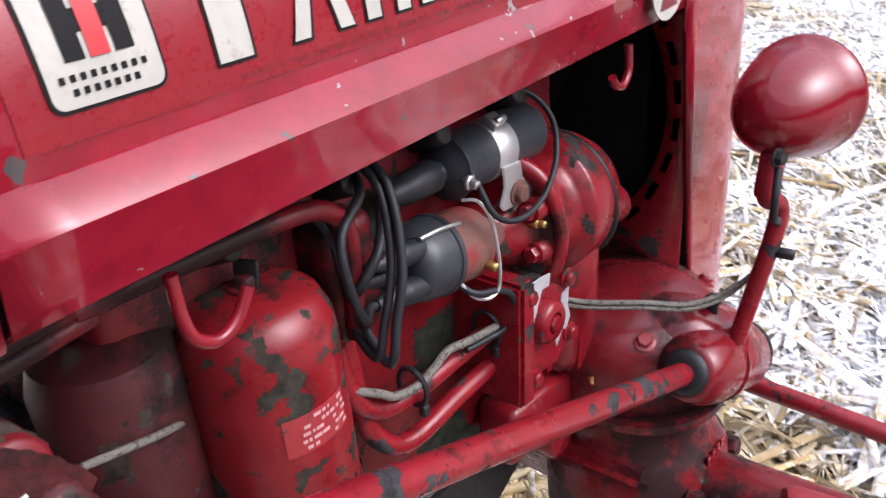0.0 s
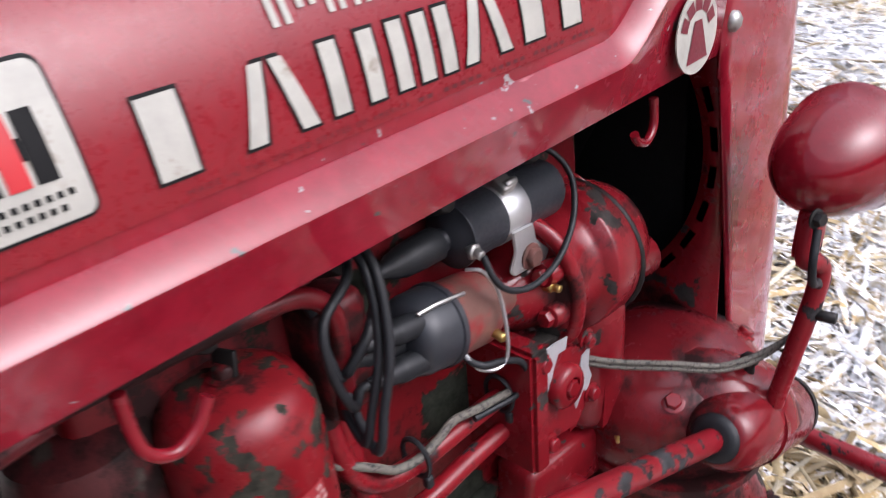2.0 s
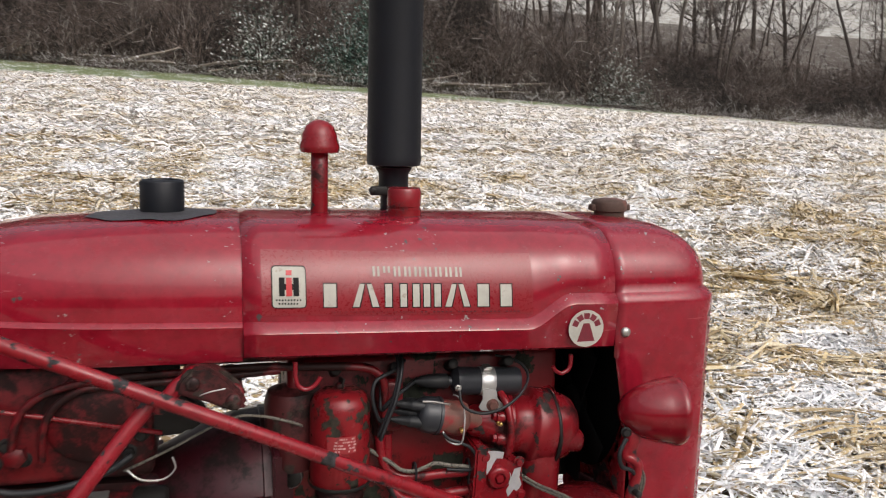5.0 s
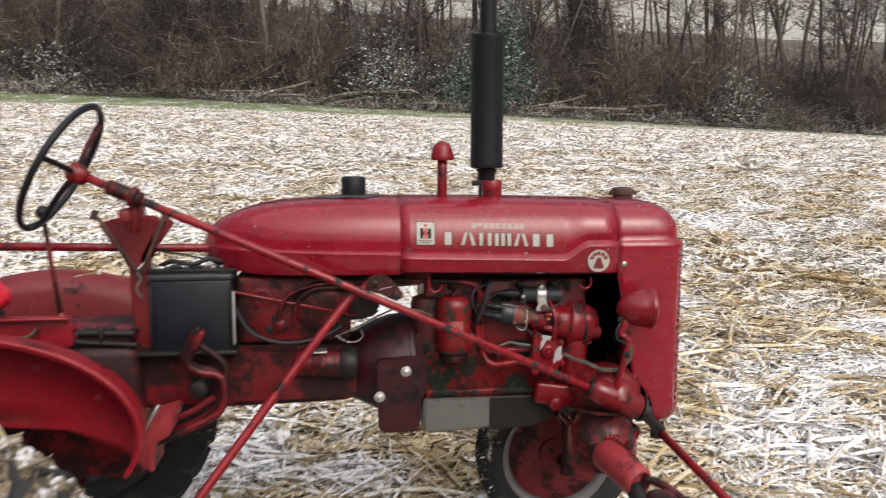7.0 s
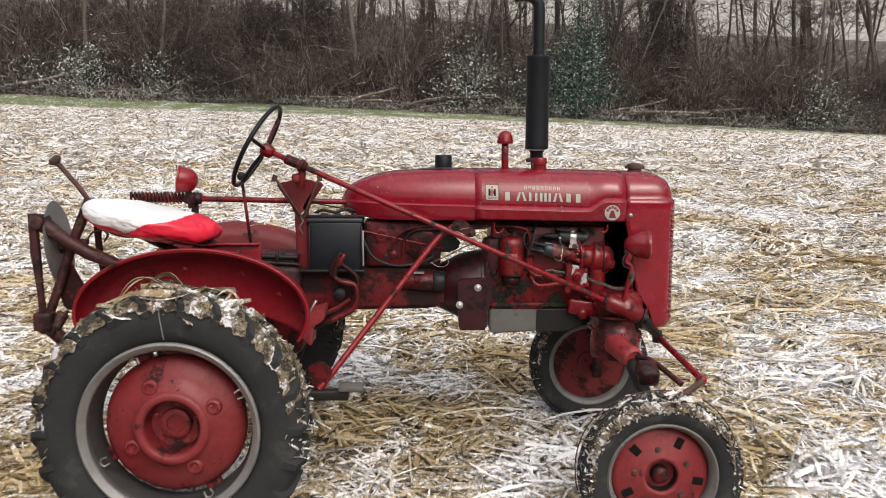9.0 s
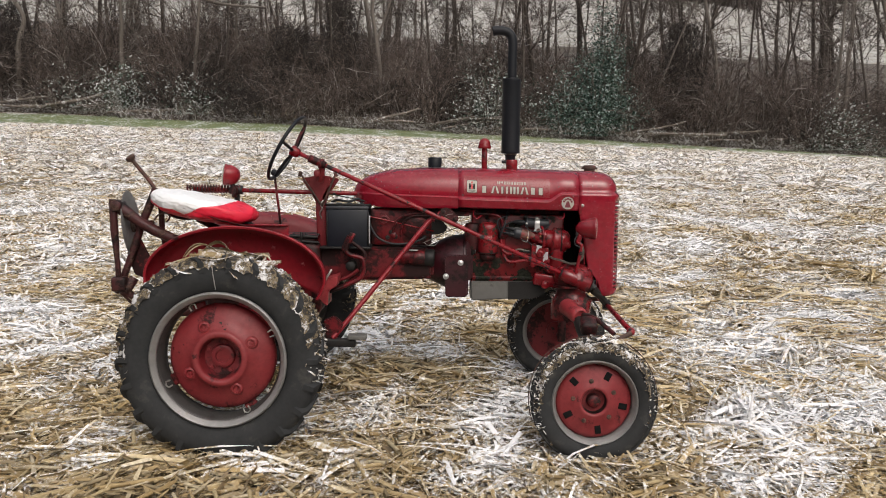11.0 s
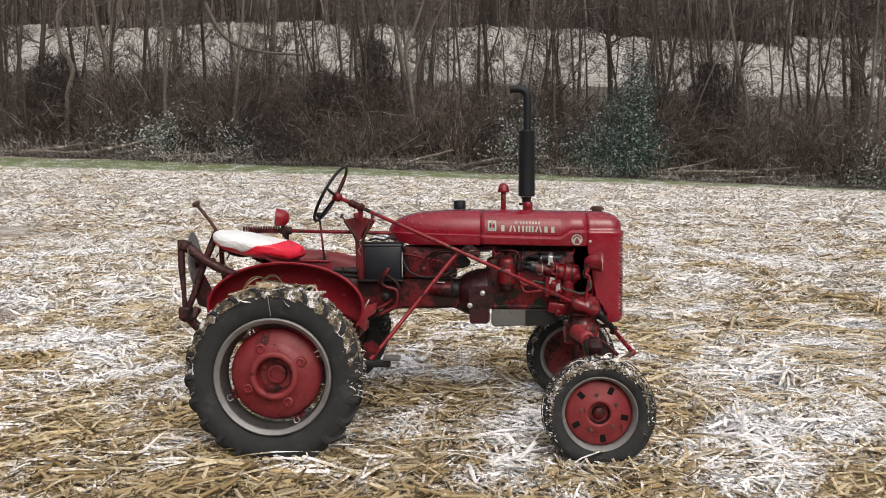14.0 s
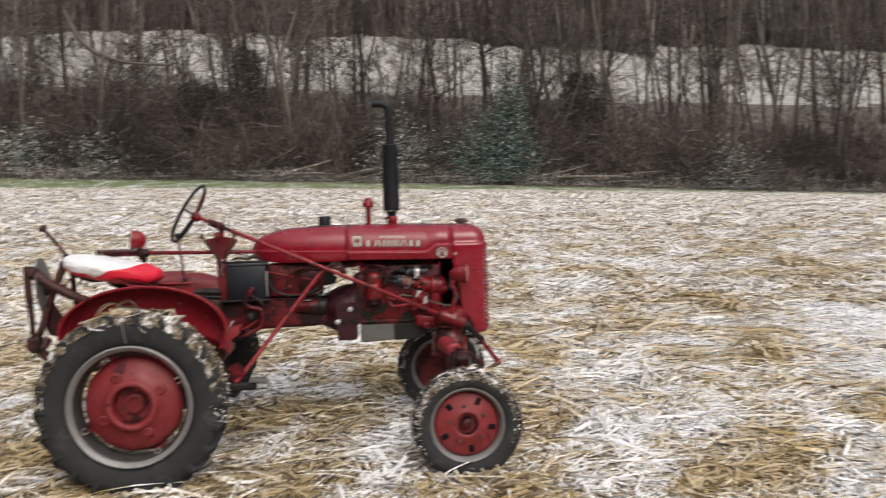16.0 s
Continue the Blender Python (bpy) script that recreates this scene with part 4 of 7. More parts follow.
def shell_plan(k, n, z):
    """Point k of n along the right half of the plan, from the rear edge to the middle of the front."""
    ns = 5
    if k < ns:
        e = shell_edge(z)
        return (e + (1.945 - e) * k / ns if e < 1.945 else e + 0.004 * k, W)
    a = math.pi / 2 * (k - ns) / (n - 1 - ns)
    return (1.945 + 0.135 * math.sin(a) ** 0.55 + (0.02 if z < 0.80 and k == ns else 0) * 0, W * max(math.cos(a), 0) ** 0.55)


n_plan = 24
rows = []
zs = [0.694, 0.700, 0.715, 0.745, 0.80, 0.86, 0.93, 1.0, 1.08, 1.162, 1.1635, 1.20, 1.235]
zr = ridge_z(1.82)
for z in zs:
    inset = 0.03 if z < 0.697 else 0.012 if z < 0.705 else 0.004 if z < 0.72 else 0
    row = []
    for k in range(n_plan):
        x, y = shell_plan(k, n_plan, z)
        row.append((x - inset * (1 if k > 6 else 0), max(y - inset, 0), z))
    rows.append(row)
for z, ins in ((zr - 0.022, 0.0), (zr - 0.014, 0.001), (zr - 0.003, 0.010), (zr, 0.0135)):
    rows.append([(x - ins * min(max((x - 1.945) / 0.1, 0), 1), max(y - ins, 0), z) for x, y in (shell_plan(k, n_plan, 1.3) for k in range(n_plan))])
for j in range(1, 15):
    a = math.pi / 2 * j / 14
    c = max(math.cos(a), 0) ** 0.55
    row = []
    for k in range(n_plan):
        x, y = shell_plan(k, n_plan, 1.3)
        y = max(y - 0.0135, 0)
        x -= 0.0135 * min(max((x - 1.945) / 0.1, 0), 1)
        row.append((x - (1 - c) * max(x - 1.85, 0), y * c, zr + (1.405 - zr) * math.sin(a) ** 0.9))
    rows.append(row)
g = G()
for sgn in (-1, 1):
    vs = [(x, sgn * y, z) for row in rows for x, y, z in row]
    fs = []
    for i in range(len(rows) - 1):
        for k in range(n_plan - 1):
            zmid = 0.5 * (rows[i][k][2] + rows[i + 1][k][2])
            if 0.745 < zmid < 1.235 and k >= 11:
                continue
            q = (i * n_plan + k, i * n_plan + k + 1, (i + 1) * n_plan + k + 1, (i + 1) * n_plan + k)
            fs.append(q if sgn < 0 else q[::-1])
    g.add(vs, fs)
shell = solidify(part("radiator_shell", g, M_HOOD, tractor, "red radiator shell with rounded front", angle=55), 0.003)
for i in range(21):
    z = 0.757 + i * 0.0232
    pts = []
    for sgn, ks in ((-1, range(10, n_plan)), (1, range(n_plan - 2, 9, -1))):
        for k in ks:
            x, y = shell_plan(k, n_plan, 1.0)
            pts.append((x - 0.004, sgn * y * 0.99, z))
    g = G()
    ring = [(0.004, -0.0062), (0.005, 0), (0.004, 0.0062), (-0.004, 0.0062), (-0.004, -0.0062)]
    vs = [(p[0] + a * 0.9, p[1], p[2] + b) for p in pts for a, b in ring]
    m5 = len(ring)
    g.add(vs, [(i2 * m5 + k, i2 * m5 + (k + 1) % m5, (i2 + 1) * m5 + (k + 1) % m5, (i2 + 1) * m5 + k) for i2 in range(len(pts) - 1) for k in range(m5)])
    part("grille_bar", g, M_HOOD, shell)
part("radiator_core", G().box((1.985, 0, 1.0), (0.07, 0.36, 0.54), bev=0.004), M_CORE, tractor, "black finned radiator core")
part("radiator_tank", G().box((1.975, 0, 1.31), (0.12, 0.34, 0.10), bev=0.02), M_DARK, tractor)
# slotted fan shroud inside the shell
def on_frame(th):
    """From the fan's middle outward at an angle to the shroud's square edge."""
    c, s_ = math.cos(th), math.sin(th)
    return min(0.221 / abs(c) if abs(c) > 1e-6 else 9, (0.115 if s_ > 0 else 0.235) / abs(s_) if abs(s_) > 1e-6 else 9)


g = G()
vs = []
for k in range(61):
    th = radians(95 + 170 * k / 60)
    for rr in (0.196, max(on_frame(th), 0.1965)):
        vs.append((1.872, rr * math.cos(th), 1.065 + rr * math.sin(th)))
g.add(vs, [(2 * k, 2 * k + 1, 2 * k + 3, 2 * k + 2) for k in range(60)])
shroud = solidify(part("fan_shroud", g, M_RED, tractor, "red slotted fan shroud plate with a round opening"), 0.003)
for k in range(9):
    th = radians(128 + 11.5 * k)
    part("shroud_slot", G().box((1.8705, 0.208 * math.cos(th), 1.065 + 0.208 * math.sin(th)), (0.003, 0.010, 0.028), (math.degrees(th) - 180, 0, 0), 0.001), M_CORE, shroud)
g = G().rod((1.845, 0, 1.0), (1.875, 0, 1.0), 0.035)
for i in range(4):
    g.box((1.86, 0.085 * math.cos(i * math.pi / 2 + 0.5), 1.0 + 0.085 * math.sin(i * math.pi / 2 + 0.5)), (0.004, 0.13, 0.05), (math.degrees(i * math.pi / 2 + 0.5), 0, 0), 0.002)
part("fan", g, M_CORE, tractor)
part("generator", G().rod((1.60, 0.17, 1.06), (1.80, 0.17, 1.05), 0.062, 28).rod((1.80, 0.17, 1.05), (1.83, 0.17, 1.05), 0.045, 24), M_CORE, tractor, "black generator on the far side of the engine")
# added near-black plates close off the space round the fan and keep it dark
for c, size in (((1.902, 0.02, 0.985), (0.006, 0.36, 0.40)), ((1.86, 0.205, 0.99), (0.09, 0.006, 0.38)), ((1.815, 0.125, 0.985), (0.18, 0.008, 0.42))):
    part("blocking_plate", G().box(c, size, bev=0.002), M_CORE, tractor, "added black plate that closes off the space inside the radiator shell")

# fittings on top of the hood
tri = [(0.0, 0), (0.038, 0), (0.0395, 0.004), (0.0395, 0.072), (0.037, 0.076), (0.03, 0.077), (0.028, 0.073), (0, 0.073)]
part("fuel_cap", G().lathe(tri, (1.020, 0.015, 1.398), (0, 0, 1), 36), M_BLACK, tractor, "black cylindrical fuel cap")
g = G()
stain = []
for i in range(8):
    for k in range(40):
        a = 2 * math.pi * k / 40
        rr = i / 7 * (0.085 + 0.022 * noise.noise((math.cos(a) * 1.6, math.sin(a) * 1.6, 3)) + 0.030 * abs(math.cos(a)))
        x, y = 1.005 + rr * math.cos(a), -0.012 + rr * math.sin(a) * 0.85
        c9 = min(abs(y) / half_w(x), 1) ** (1 / 0.55)
        stain.append((x, y, ridge_z(x) + (crest_z(x) - ridge_z(x)) * (1 - c9 * c9) ** 0.45 + 0.0016))
g.add(stain, [(i * 40 + k, i * 40 + (k + 1) % 40, (i + 1) * 40 + (k + 1) % 40, (i + 1) * 40 + k) for i in range(7) for k in range(40)])
part("fuel_stain", g, M_STAIN, tank, "dull grey-black fuel stain")
g = G().rod((1.309, 0.015, 1.38), (1.309, 0.015, 1.535), 0.0165, 20, 0.05)
breather = part("air_intake", g, M_RED, tractor, "red air intake stack")
g = G().lathe([(0.0165, -0.012), (0.036, -0.012), (0.0385, -0.006), (0.0385, 0.0), (0.034, 0.012), (0.033, 0.022), (0.026, 0.038), (0.014, 0.047), (0, 0.050)], (1.309, 0.015, 1.540), (0, 0, 1), 32)
part("intake_cap", g, M_RED, breather, "mushroom-shaped red cap")
g = G().lathe([(0.054 * 0.72, 1.500), (0.053, 1.503), (0.055, 1.511), (0.0545, 1.52), (0.054, 1.60), (0.054, 1.92), (0.0555, 1.925), (0.054, 1.935), (0.03, 1.939), (0.0, 1.939)], (1.464, 0.06, 0), (0, 0, 1), 40)
muffler = part("muffler", g, M_BLACK, tractor, "tall matt black upright exhaust muffler")
part("exhaust_pipe", G().lathe([(0.026, 1.38), (0.026, 1.455), (0.030, 1.458), (0.030, 1.485), (0.038, 1.498)], (1.464, 0.06, 0), (0, 0, 1), 24), M_BLACK, muffler)
part("clamp", G().box((1.43, 0.04, 1.452), (0.034, 0.012, 0.018), bev=0.003).rod((1.418, 0.03, 1.452), (1.418, 0.055, 1.452), 0.006).lathe([(0.031, 1.443), (0.031, 1.461)], (1.464, 0.06, 0), (0, 0, 1), 24), M_DARK, muffler)
stack = cr([(1.466, 0.06, 1.935), (1.466, 0.06, 2.05), (1.466, 0.06, 2.145), (1.455, 0.06, 2.185), (1.425, 0.06, 2.207), (1.385, 0.06, 2.212), (1.350, 0.06, 2.208)], 5)
part("tail_elbow", G().tube(stack, 0.027, 18, False).tube(stack[-3:], 0.029, 18, False), M_BLACK, muffler, "black exhaust elbow")
red_cap = G().lathe([(0.033, 0), (0.033, 0.020), (0.0315, 0.021), (0.0315, 0.025), (0.033, 0.026), (0.033, 0.054), (0.030, 0.060), (0.0, 0.062)], (1.466, -0.032, 1.404), (0, 0, 1), 32)
part("oil_filler_cap", red_cap, M_RED, tractor, "red filler cap on the hood")
part("hood_cutout", G().lathe([(0.036, 0), (0.040, 0), (0.040, 0.004)], (1.466, -0.032, 1.4085), (0, 0, 1), 32, False), M_DARK, hood)
g = G().lathe([(0.032, 0), (0.032, 0.026), (0.037, 0.028), (0.038, 0.044), (0.034, 0.050), (0.018, 0.053), (0, 0.053)], (1.924, 0.015, 1.386), (0, 0, 1), 32)
for i in range(2):
    g.box((1.924 + (-0.038, 0.038)[i], 0.015, 1.42), (0.014, 0.02, 0.014), bev=0.003)
part("radiator_cap", g, M_RUST, tractor, "rusty brown radiator cap")


# decals on the hood's right side
def on_hood(x, z, lift=0.0012):
    return (x, -hood_y(x, z) - lift, z)


def decal(name, outline, mat, lift, parent, label="", cells=1):
    """A thin painted shape that follows the hood: outline in x and z, as a fan of strips."""
    (x0, x1), (z0, z1) = (min(p[0] for p in outline), max(p[0] for p in outline)), (min(p[1] for p in outline), max(p[1] for p in outline))
    bm = bmesh.new()
    bm.faces.new([bm.verts.new((x, 0, z)) for x, z in outline])
    for i in range(1, cells):
        bmesh.ops.bisect_plane(bm, geom=bm.verts[:] + bm.edges[:] + bm.faces[:], plane_co=(0, 0, z0 + (z1 - z0) * i / cells), plane_no=(0, 0, 1))
    for v in bm.verts:
        v.co = on_hood(v.co.x, v.co.z, lift)
    bm.verts.index_update()
    g = G().add([v.co[:] for v in bm.verts], [[v.index for v in f.verts] for f in bm.faces])
    bm.free()
    return part(name, g, mat, parent, label)


def rect(x0, x1, z0, z1, slope=-0.03, r=0.0, skew=0.0):
    """A tilted rectangle, with rounded corners where r is given; it follows the hood's slight fall to the front."""
    pts = []
    if r:
        for cx, cz, a0 in ((x1 - r, z1 - r, 0), (x0 + r, z1 - r, 90), (x0 + r, z0 + r, 180), (x1 - r, z0 + r, 270)):
            for k in range(5):
                a = radians(a0 + 22.5 * k)
                pts.append((cx + r * math.cos(a), cz + r * math.sin(a)))
    else:
        pts = [(x0, z0), (x1, z0), (x1 - skew, z1), (x0 + skew, z1)]
    return [(x, z + slope * (x - 1.2)) for x, z in pts]


decal("decal_ground", rect(1.186, 1.668, 1.266, 1.372), M_DECGROUND, 0.0008, hood, "fresher red rectangle behind the markings", 8)
decal("emblem_border", rect(1.2020, 1.2600, 1.2780, 1.3480, r=0.0065), M_INK, 0.0016, hood, "", 6)
decal("emblem_plate", rect(1.2037, 1.2583, 1.2797, 1.3463, r=0.0055), M_WHITE, 0.0022, hood, "white emblem plate with rounded corners", 6)
for x0, x1 in ((1.2145, 1.2238), (1.2382, 1.2475)):
    decal("emblem_bar", rect(x0, x1, 1.2985, 1.3290), M_INK, 0.0028, hood, "", 3)
decal("emblem_bar", rect(1.2238, 1.2382, 1.3090, 1.3185), M_INK, 0.0025, hood)
decal("emblem_bar", rect(1.2262, 1.2358, 1.2985, 1.3290), M_DECRED, 0.0030, hood, "", 3)
decal("emblem_bar", rect(1.2262, 1.2358, 1.3325, 1.3405), M_DECRED, 0.0028, hood)
for k in range(2):
    for i in range(9 - 2 * k):
        x0 = 1.2090 + 0.0046 * k + 0.0049 * i
        decal("emblem_caption_bar", rect(x0, x0 + 0.0026, 1.2905 - 0.0058 * k, 1.2935 - 0.0058 * k), M_INK, 0.0028, hood)
# the name band: white blocks with black edges
st = 0.0115
slim = []
for x0, w, kind in ((1.286, 0.034, "one"), (1.338, 0.046, "lean"), (1.395, 0.038, "two"), (1.444, 0.050, "three"), (1.502, 0.046, "lean"), (1.559, 0.033, "one"), (1.602, 0.033, "one")):
    if kind == "lean":
        slim += [((x0, 1.280), (x0 + st, 1.280), (x0 + w / 2 - 0.002, 1.319), (x0 + w / 2 - st + 0.001, 1.319)), ((x0 + w - st, 1.280), (x0 + w, 1.280), (x0 + w / 2 + st - 0.001, 1.319), (x0 + w / 2 + 0.002, 1.319))]
    elif kind == "one":
        slim.append(((x0 + 0.003, 1.280), (x0 + 0.024, 1.280), (x0 + 0.024, 1.319), (x0 + 0.003, 1.319)))
    else:
        k = 2 if kind == "two" else 3
        for q in range(k):
            xa = x0 + (w - st) * q / (k - 1)
            slim.append(((xa, 1.280), (xa + st, 1.280), (xa + st, 1.319), (xa, 1.319)))
for bar in slim:
    cx, cz = sum(p[0] for p in bar) / 4, sum(p[1] for p in bar) / 4
    edge_ = [(x + math.copysign(0.0018, x - cx) + 0.0004, z + math.copysign(0.0018, z - cz)) for x, z in bar]
    decal("name_block_edge", [(x, z - 0.03 * (x - 1.2)) for x, z in edge_], M_INK, 0.0016, hood, "", 4)
    decal("name_block", [(x, z - 0.03 * (x - 1.2)) for x, z in bar], M_WHITE, 0.0022, hood, "white block", 4)
for i in range(9):
    x0 = 1.374 + 0.0185 * i
    decal("name_block", rect(x0, x0 + 0.0042, 1.3375 if i == 1 else 1.3315, 1.3480), M_WHITE, 0.0018, hood, "", 2)
    decal("name_block", rect(x0 + 0.0082, x0 + 0.0122, 1.3375 if i == 1 else 1.3315, 1.3480), M_WHITE, 0.0018, hood, "", 2)
# the readable half of the small print, then bars
script = bpy.data.curves.new("small_print", "FONT")
script.body = "MADE IN THE UNITED STATES OF AMERICA"
script.size = 0.0044
script.space_character = 1.5
holder = new("small_print", script)
bpy.context.view_layer.update()
raw = bpy.data.meshes.new_from_object(holder.evaluated_get(bpy.context.evaluated_depsgraph_get()))
bpy.data.objects.remove(holder)
wide = max(v.co.x for v in raw.vertices)
g = G().add([on_hood(1.300 + v.co.x * 0.150 / wide, 1.2695 + v.co.y - 0.03 * (0.100 + v.co.x * 0.150 / wide), 0.0014) for v in raw.vertices], [tuple(p.vertices) for p in raw.polygons])
part("small_print", g, M_CAPTION, hood, "small dark printed line", smooth=False)
for i in range(21, 46):
    x0 = 1.300 + 0.0075 * i
    if i % 6 != 5:
        decal("caption_bar", rect(x0, x0 + 0.0045, 1.2695, 1.2720), M_CAPTION, 0.0014, hood)

# round model badge, on the lower band
badge = G().lathe([(0.0345, 0), (0.0345, 0.0012), (0, 0.0012)], (1.766, -half_w(1.766) - 0.0182, 1.2245), (0, -1, 0), 48)
badge = part("model_badge", badge, M_WHITE, hood, "round white badge with a red mark")
yb = -half_w(1.766) - 0.0200
g = G().add([(1.766 + dx, yb, 1.2245 + dz) for dx, dz in ((-0.0175, -0.024), (0.0175, -0.024), (0.006, 0.010), (-0.006, 0.010))], [(0, 1, 2, 3)])
part("badge_mark", g, M_BADGEINK, badge)
for i in range(5):
    a = radians(155 - 32.5 * i)
    c, s = math.cos(a), math.sin(a)
    g = G().add([(1.766 + c * rr - s * w_, yb, 1.2245 + s * rr + c * w_) for rr, w_ in ((0.018, -0.005), (0.018, 0.005), (0.029, 0.006), (0.029, -0.006))], [(0, 1, 2, 3)])
    part("badge_arc_bar", g, M_BADGEINK, badge)
part("hood_button", G().lathe([(0.0095, 0), (0.0095, 0.004), (0.006, 0.007), (0, 0.008)], (1.850, -W, 1.212), (0, -1, 0), 20), M_STEEL, shell, "small dull steel fastener")

# hooks under the hood's edge
for pts in ([(1.242, -0.205, 1.180), (1.242, -0.206, 1.155), (1.246, -0.207, 1.139), (1.259, -0.208, 1.131), (1.274, -0.208, 1.137), (1.285, -0.208, 1.152)], [(1.752, -0.205, 1.168), (1.752, -0.206, 1.150), (1.747, -0.207, 1.139), (1.734, -0.208, 1.133), (1.721, -0.208, 1.139), (1.716, -0.208, 1.147)]):
    part("hood_hook", G().tube(cr(pts, 5), 0.0042, 10), M_LAMP, hood, "bent red rod hook")

# engine
engine = part("engine_block", G().box((1.50, 0.0, 0.955), (0.53, 0.235, 0.40), bev=0.012), M_BLOCK, tractor, "grimy dark red engine block")
part("cylinder_head", G().box((1.50, 0.0, 1.155), (0.50, 0.16, 0.05), bev=0.012), M_GRIMY, engine)
part("block_flange", G().box((1.50, -0.112, 0.785), (0.52, 0.03, 0.022), bev=0.006), M_BLOCK, engine)
for i in range(4):
    part("spark_plug", G().rod((1.32 + 0.11 * i, -0.115, 1.13), (1.32 + 0.11 * i, -0.150, 1.145), 0.010, 10), M_DARK, engine)
part("rocker_cover", G().box((1.50, 0, 1.19), (0.44, 0.12, 0.05), bev=0.02), M_GRIMY, engine)
for i in range(8):
    part("pan_bolt", G().hexbolt((1.27 + 0.066 * i, -0.127, 0.785), (0, -1, 0), 0.007, 0.006), M_DARK, engine)
g = G().slab([(1.235, 0.77), (1.66, 0.77), (1.655, 0.70), (1.60, 0.672), (1.245, 0.652), (1.232, 0.66)], 0.24, pose(0, -0.125, 0), 0.01)
part("oil_pan", g, M_PAN, tractor, "grey dented oil pan under the engine")
part("oil_pan_shield", G().slab([(1.45, 0.766), (1.665, 0.766), (1.66, 0.70), (1.60, 0.668), (1.45, 0.660)], 0.006, pose(0, -0.1335, 0), 0.002), M_DARK, tractor)

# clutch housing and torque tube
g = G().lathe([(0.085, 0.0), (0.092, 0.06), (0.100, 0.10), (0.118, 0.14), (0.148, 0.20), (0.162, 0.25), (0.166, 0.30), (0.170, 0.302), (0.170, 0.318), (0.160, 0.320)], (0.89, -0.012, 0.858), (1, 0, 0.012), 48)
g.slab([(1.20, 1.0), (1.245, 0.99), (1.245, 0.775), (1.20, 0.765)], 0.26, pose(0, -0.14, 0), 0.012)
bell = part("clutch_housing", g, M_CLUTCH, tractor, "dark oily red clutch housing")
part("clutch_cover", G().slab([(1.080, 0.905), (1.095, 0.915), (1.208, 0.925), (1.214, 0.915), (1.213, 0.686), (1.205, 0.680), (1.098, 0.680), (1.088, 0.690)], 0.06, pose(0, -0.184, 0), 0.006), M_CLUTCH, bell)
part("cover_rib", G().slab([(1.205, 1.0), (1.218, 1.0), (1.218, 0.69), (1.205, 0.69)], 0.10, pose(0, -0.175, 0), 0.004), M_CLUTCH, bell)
for x, z in ((1.09, 0.799), (1.173, 0.878)):
    part("cover_bolt", G().lathe([(0.0165, 0), (0.0165, 0.003), (0.013, 0.004)], (x, -0.185, z), (0, -1, 0), 20).hexbolt((x, -0.189, z), (0, -1, 0), 0.010, 0.007, False), M_ALU, bell, "bright bolt head")
g = G().slab([(0.39, 0.97), (0.99, 0.955), (1.02, 0.93), (1.02, 0.785), (0.96, 0.775), (0.42, 0.765), (0.36, 0.78), (0.36, 0.95)], 0.26, pose(0, -0.15, 0), 0.045)
part("torque_tube", g, M_GRIMY, tractor, "red cast torque tube housing")
g = G().rod((0.83, -0.150, 0.905), (0.96, -0.150, 0.90), 0.042).rod((0.88, -0.150, 0.903), (0.98, -0.150, 0.90), 0.046)
starter = part("starter_motor", g, M_GRIMY, tractor, "dark red cylindrical starter motor")
part("starter_band", G().rod((0.965, -0.150, 0.903), (1.025, -0.150, 0.900), 0.050), M_DARK, starter)
part("starter_plate", G().box((0.905, -0.165, 0.946), (0.05, 0.05, 0.006), bev=0.002), M_ALU, starter)
part("linkage_bracket", G().slab([(0.985, 1.03), (1.06, 1.035), (1.10, 1.062), (1.085, 1.095), (1.05, 1.12), (1.05, 1.185), (0.985, 1.185)], 0.03, pose(0, -0.13, 0), 0.01), M_DARK, tractor)
part("tank_support", G().box((1.12, 0.0, 1.168), (0.30, 0.22, 0.030), bev=0.008), M_GRIMY, tractor, "dark support under the tank")

# oil filter canister and the one behind it
g = G().lathe([(0.030, 0.925), (0.050, 0.928), (0.0545, 0.938), (0.055, 0.95), (0.055, 1.065), (0.0535, 1.082), (0.047, 1.097), (0.034, 1.106), (0.012, 1.109), (0.012, 1.111), (0, 1.111)], (1.328, -0.145, 0), (0, 0, 1), 40)
filt = part("oil_filter", g, M_FILT, tractor, "red oil filter canister with flaking paint")
part("filter_tab", G().box((1.330, -0.145, 1.118), (0.004, 0.018, 0.020), (0, 12, 20), 0.001), M_DARK, filt)
part("filter_nut", G().lathe([(0.008, 0), (0.008, 0.008), (0.006, 0.010)], (1.328, -0.145, 1.109), (0, 0, 1), 6), M_RED, filt)
part("filter_gasket", G().lathe([(0.057, 0.931), (0.0585, 0.934), (0.057, 0.938)], (1.328, -0.145, 0), (0, 0, 1), 40, False), M_DARK, filt)
g = G()
for i in range(9):
    a0, a1 = radians(238 + i * 6), radians(238 + (i + 1) * 6)
    r_ = 0.0556
    g.add([(1.328 + math.cos(a) * r_, -0.145 + math.sin(a) * r_, z) for a, z in ((a0, 1.005), (a1, 1.005), (a1, 1.036), (a0, 1.036))], [(0, 1, 2, 3)])
label_plate = part("filter_label", g, M_OLDLABEL, filt, "torn red and white label")
q = random.Random(5)
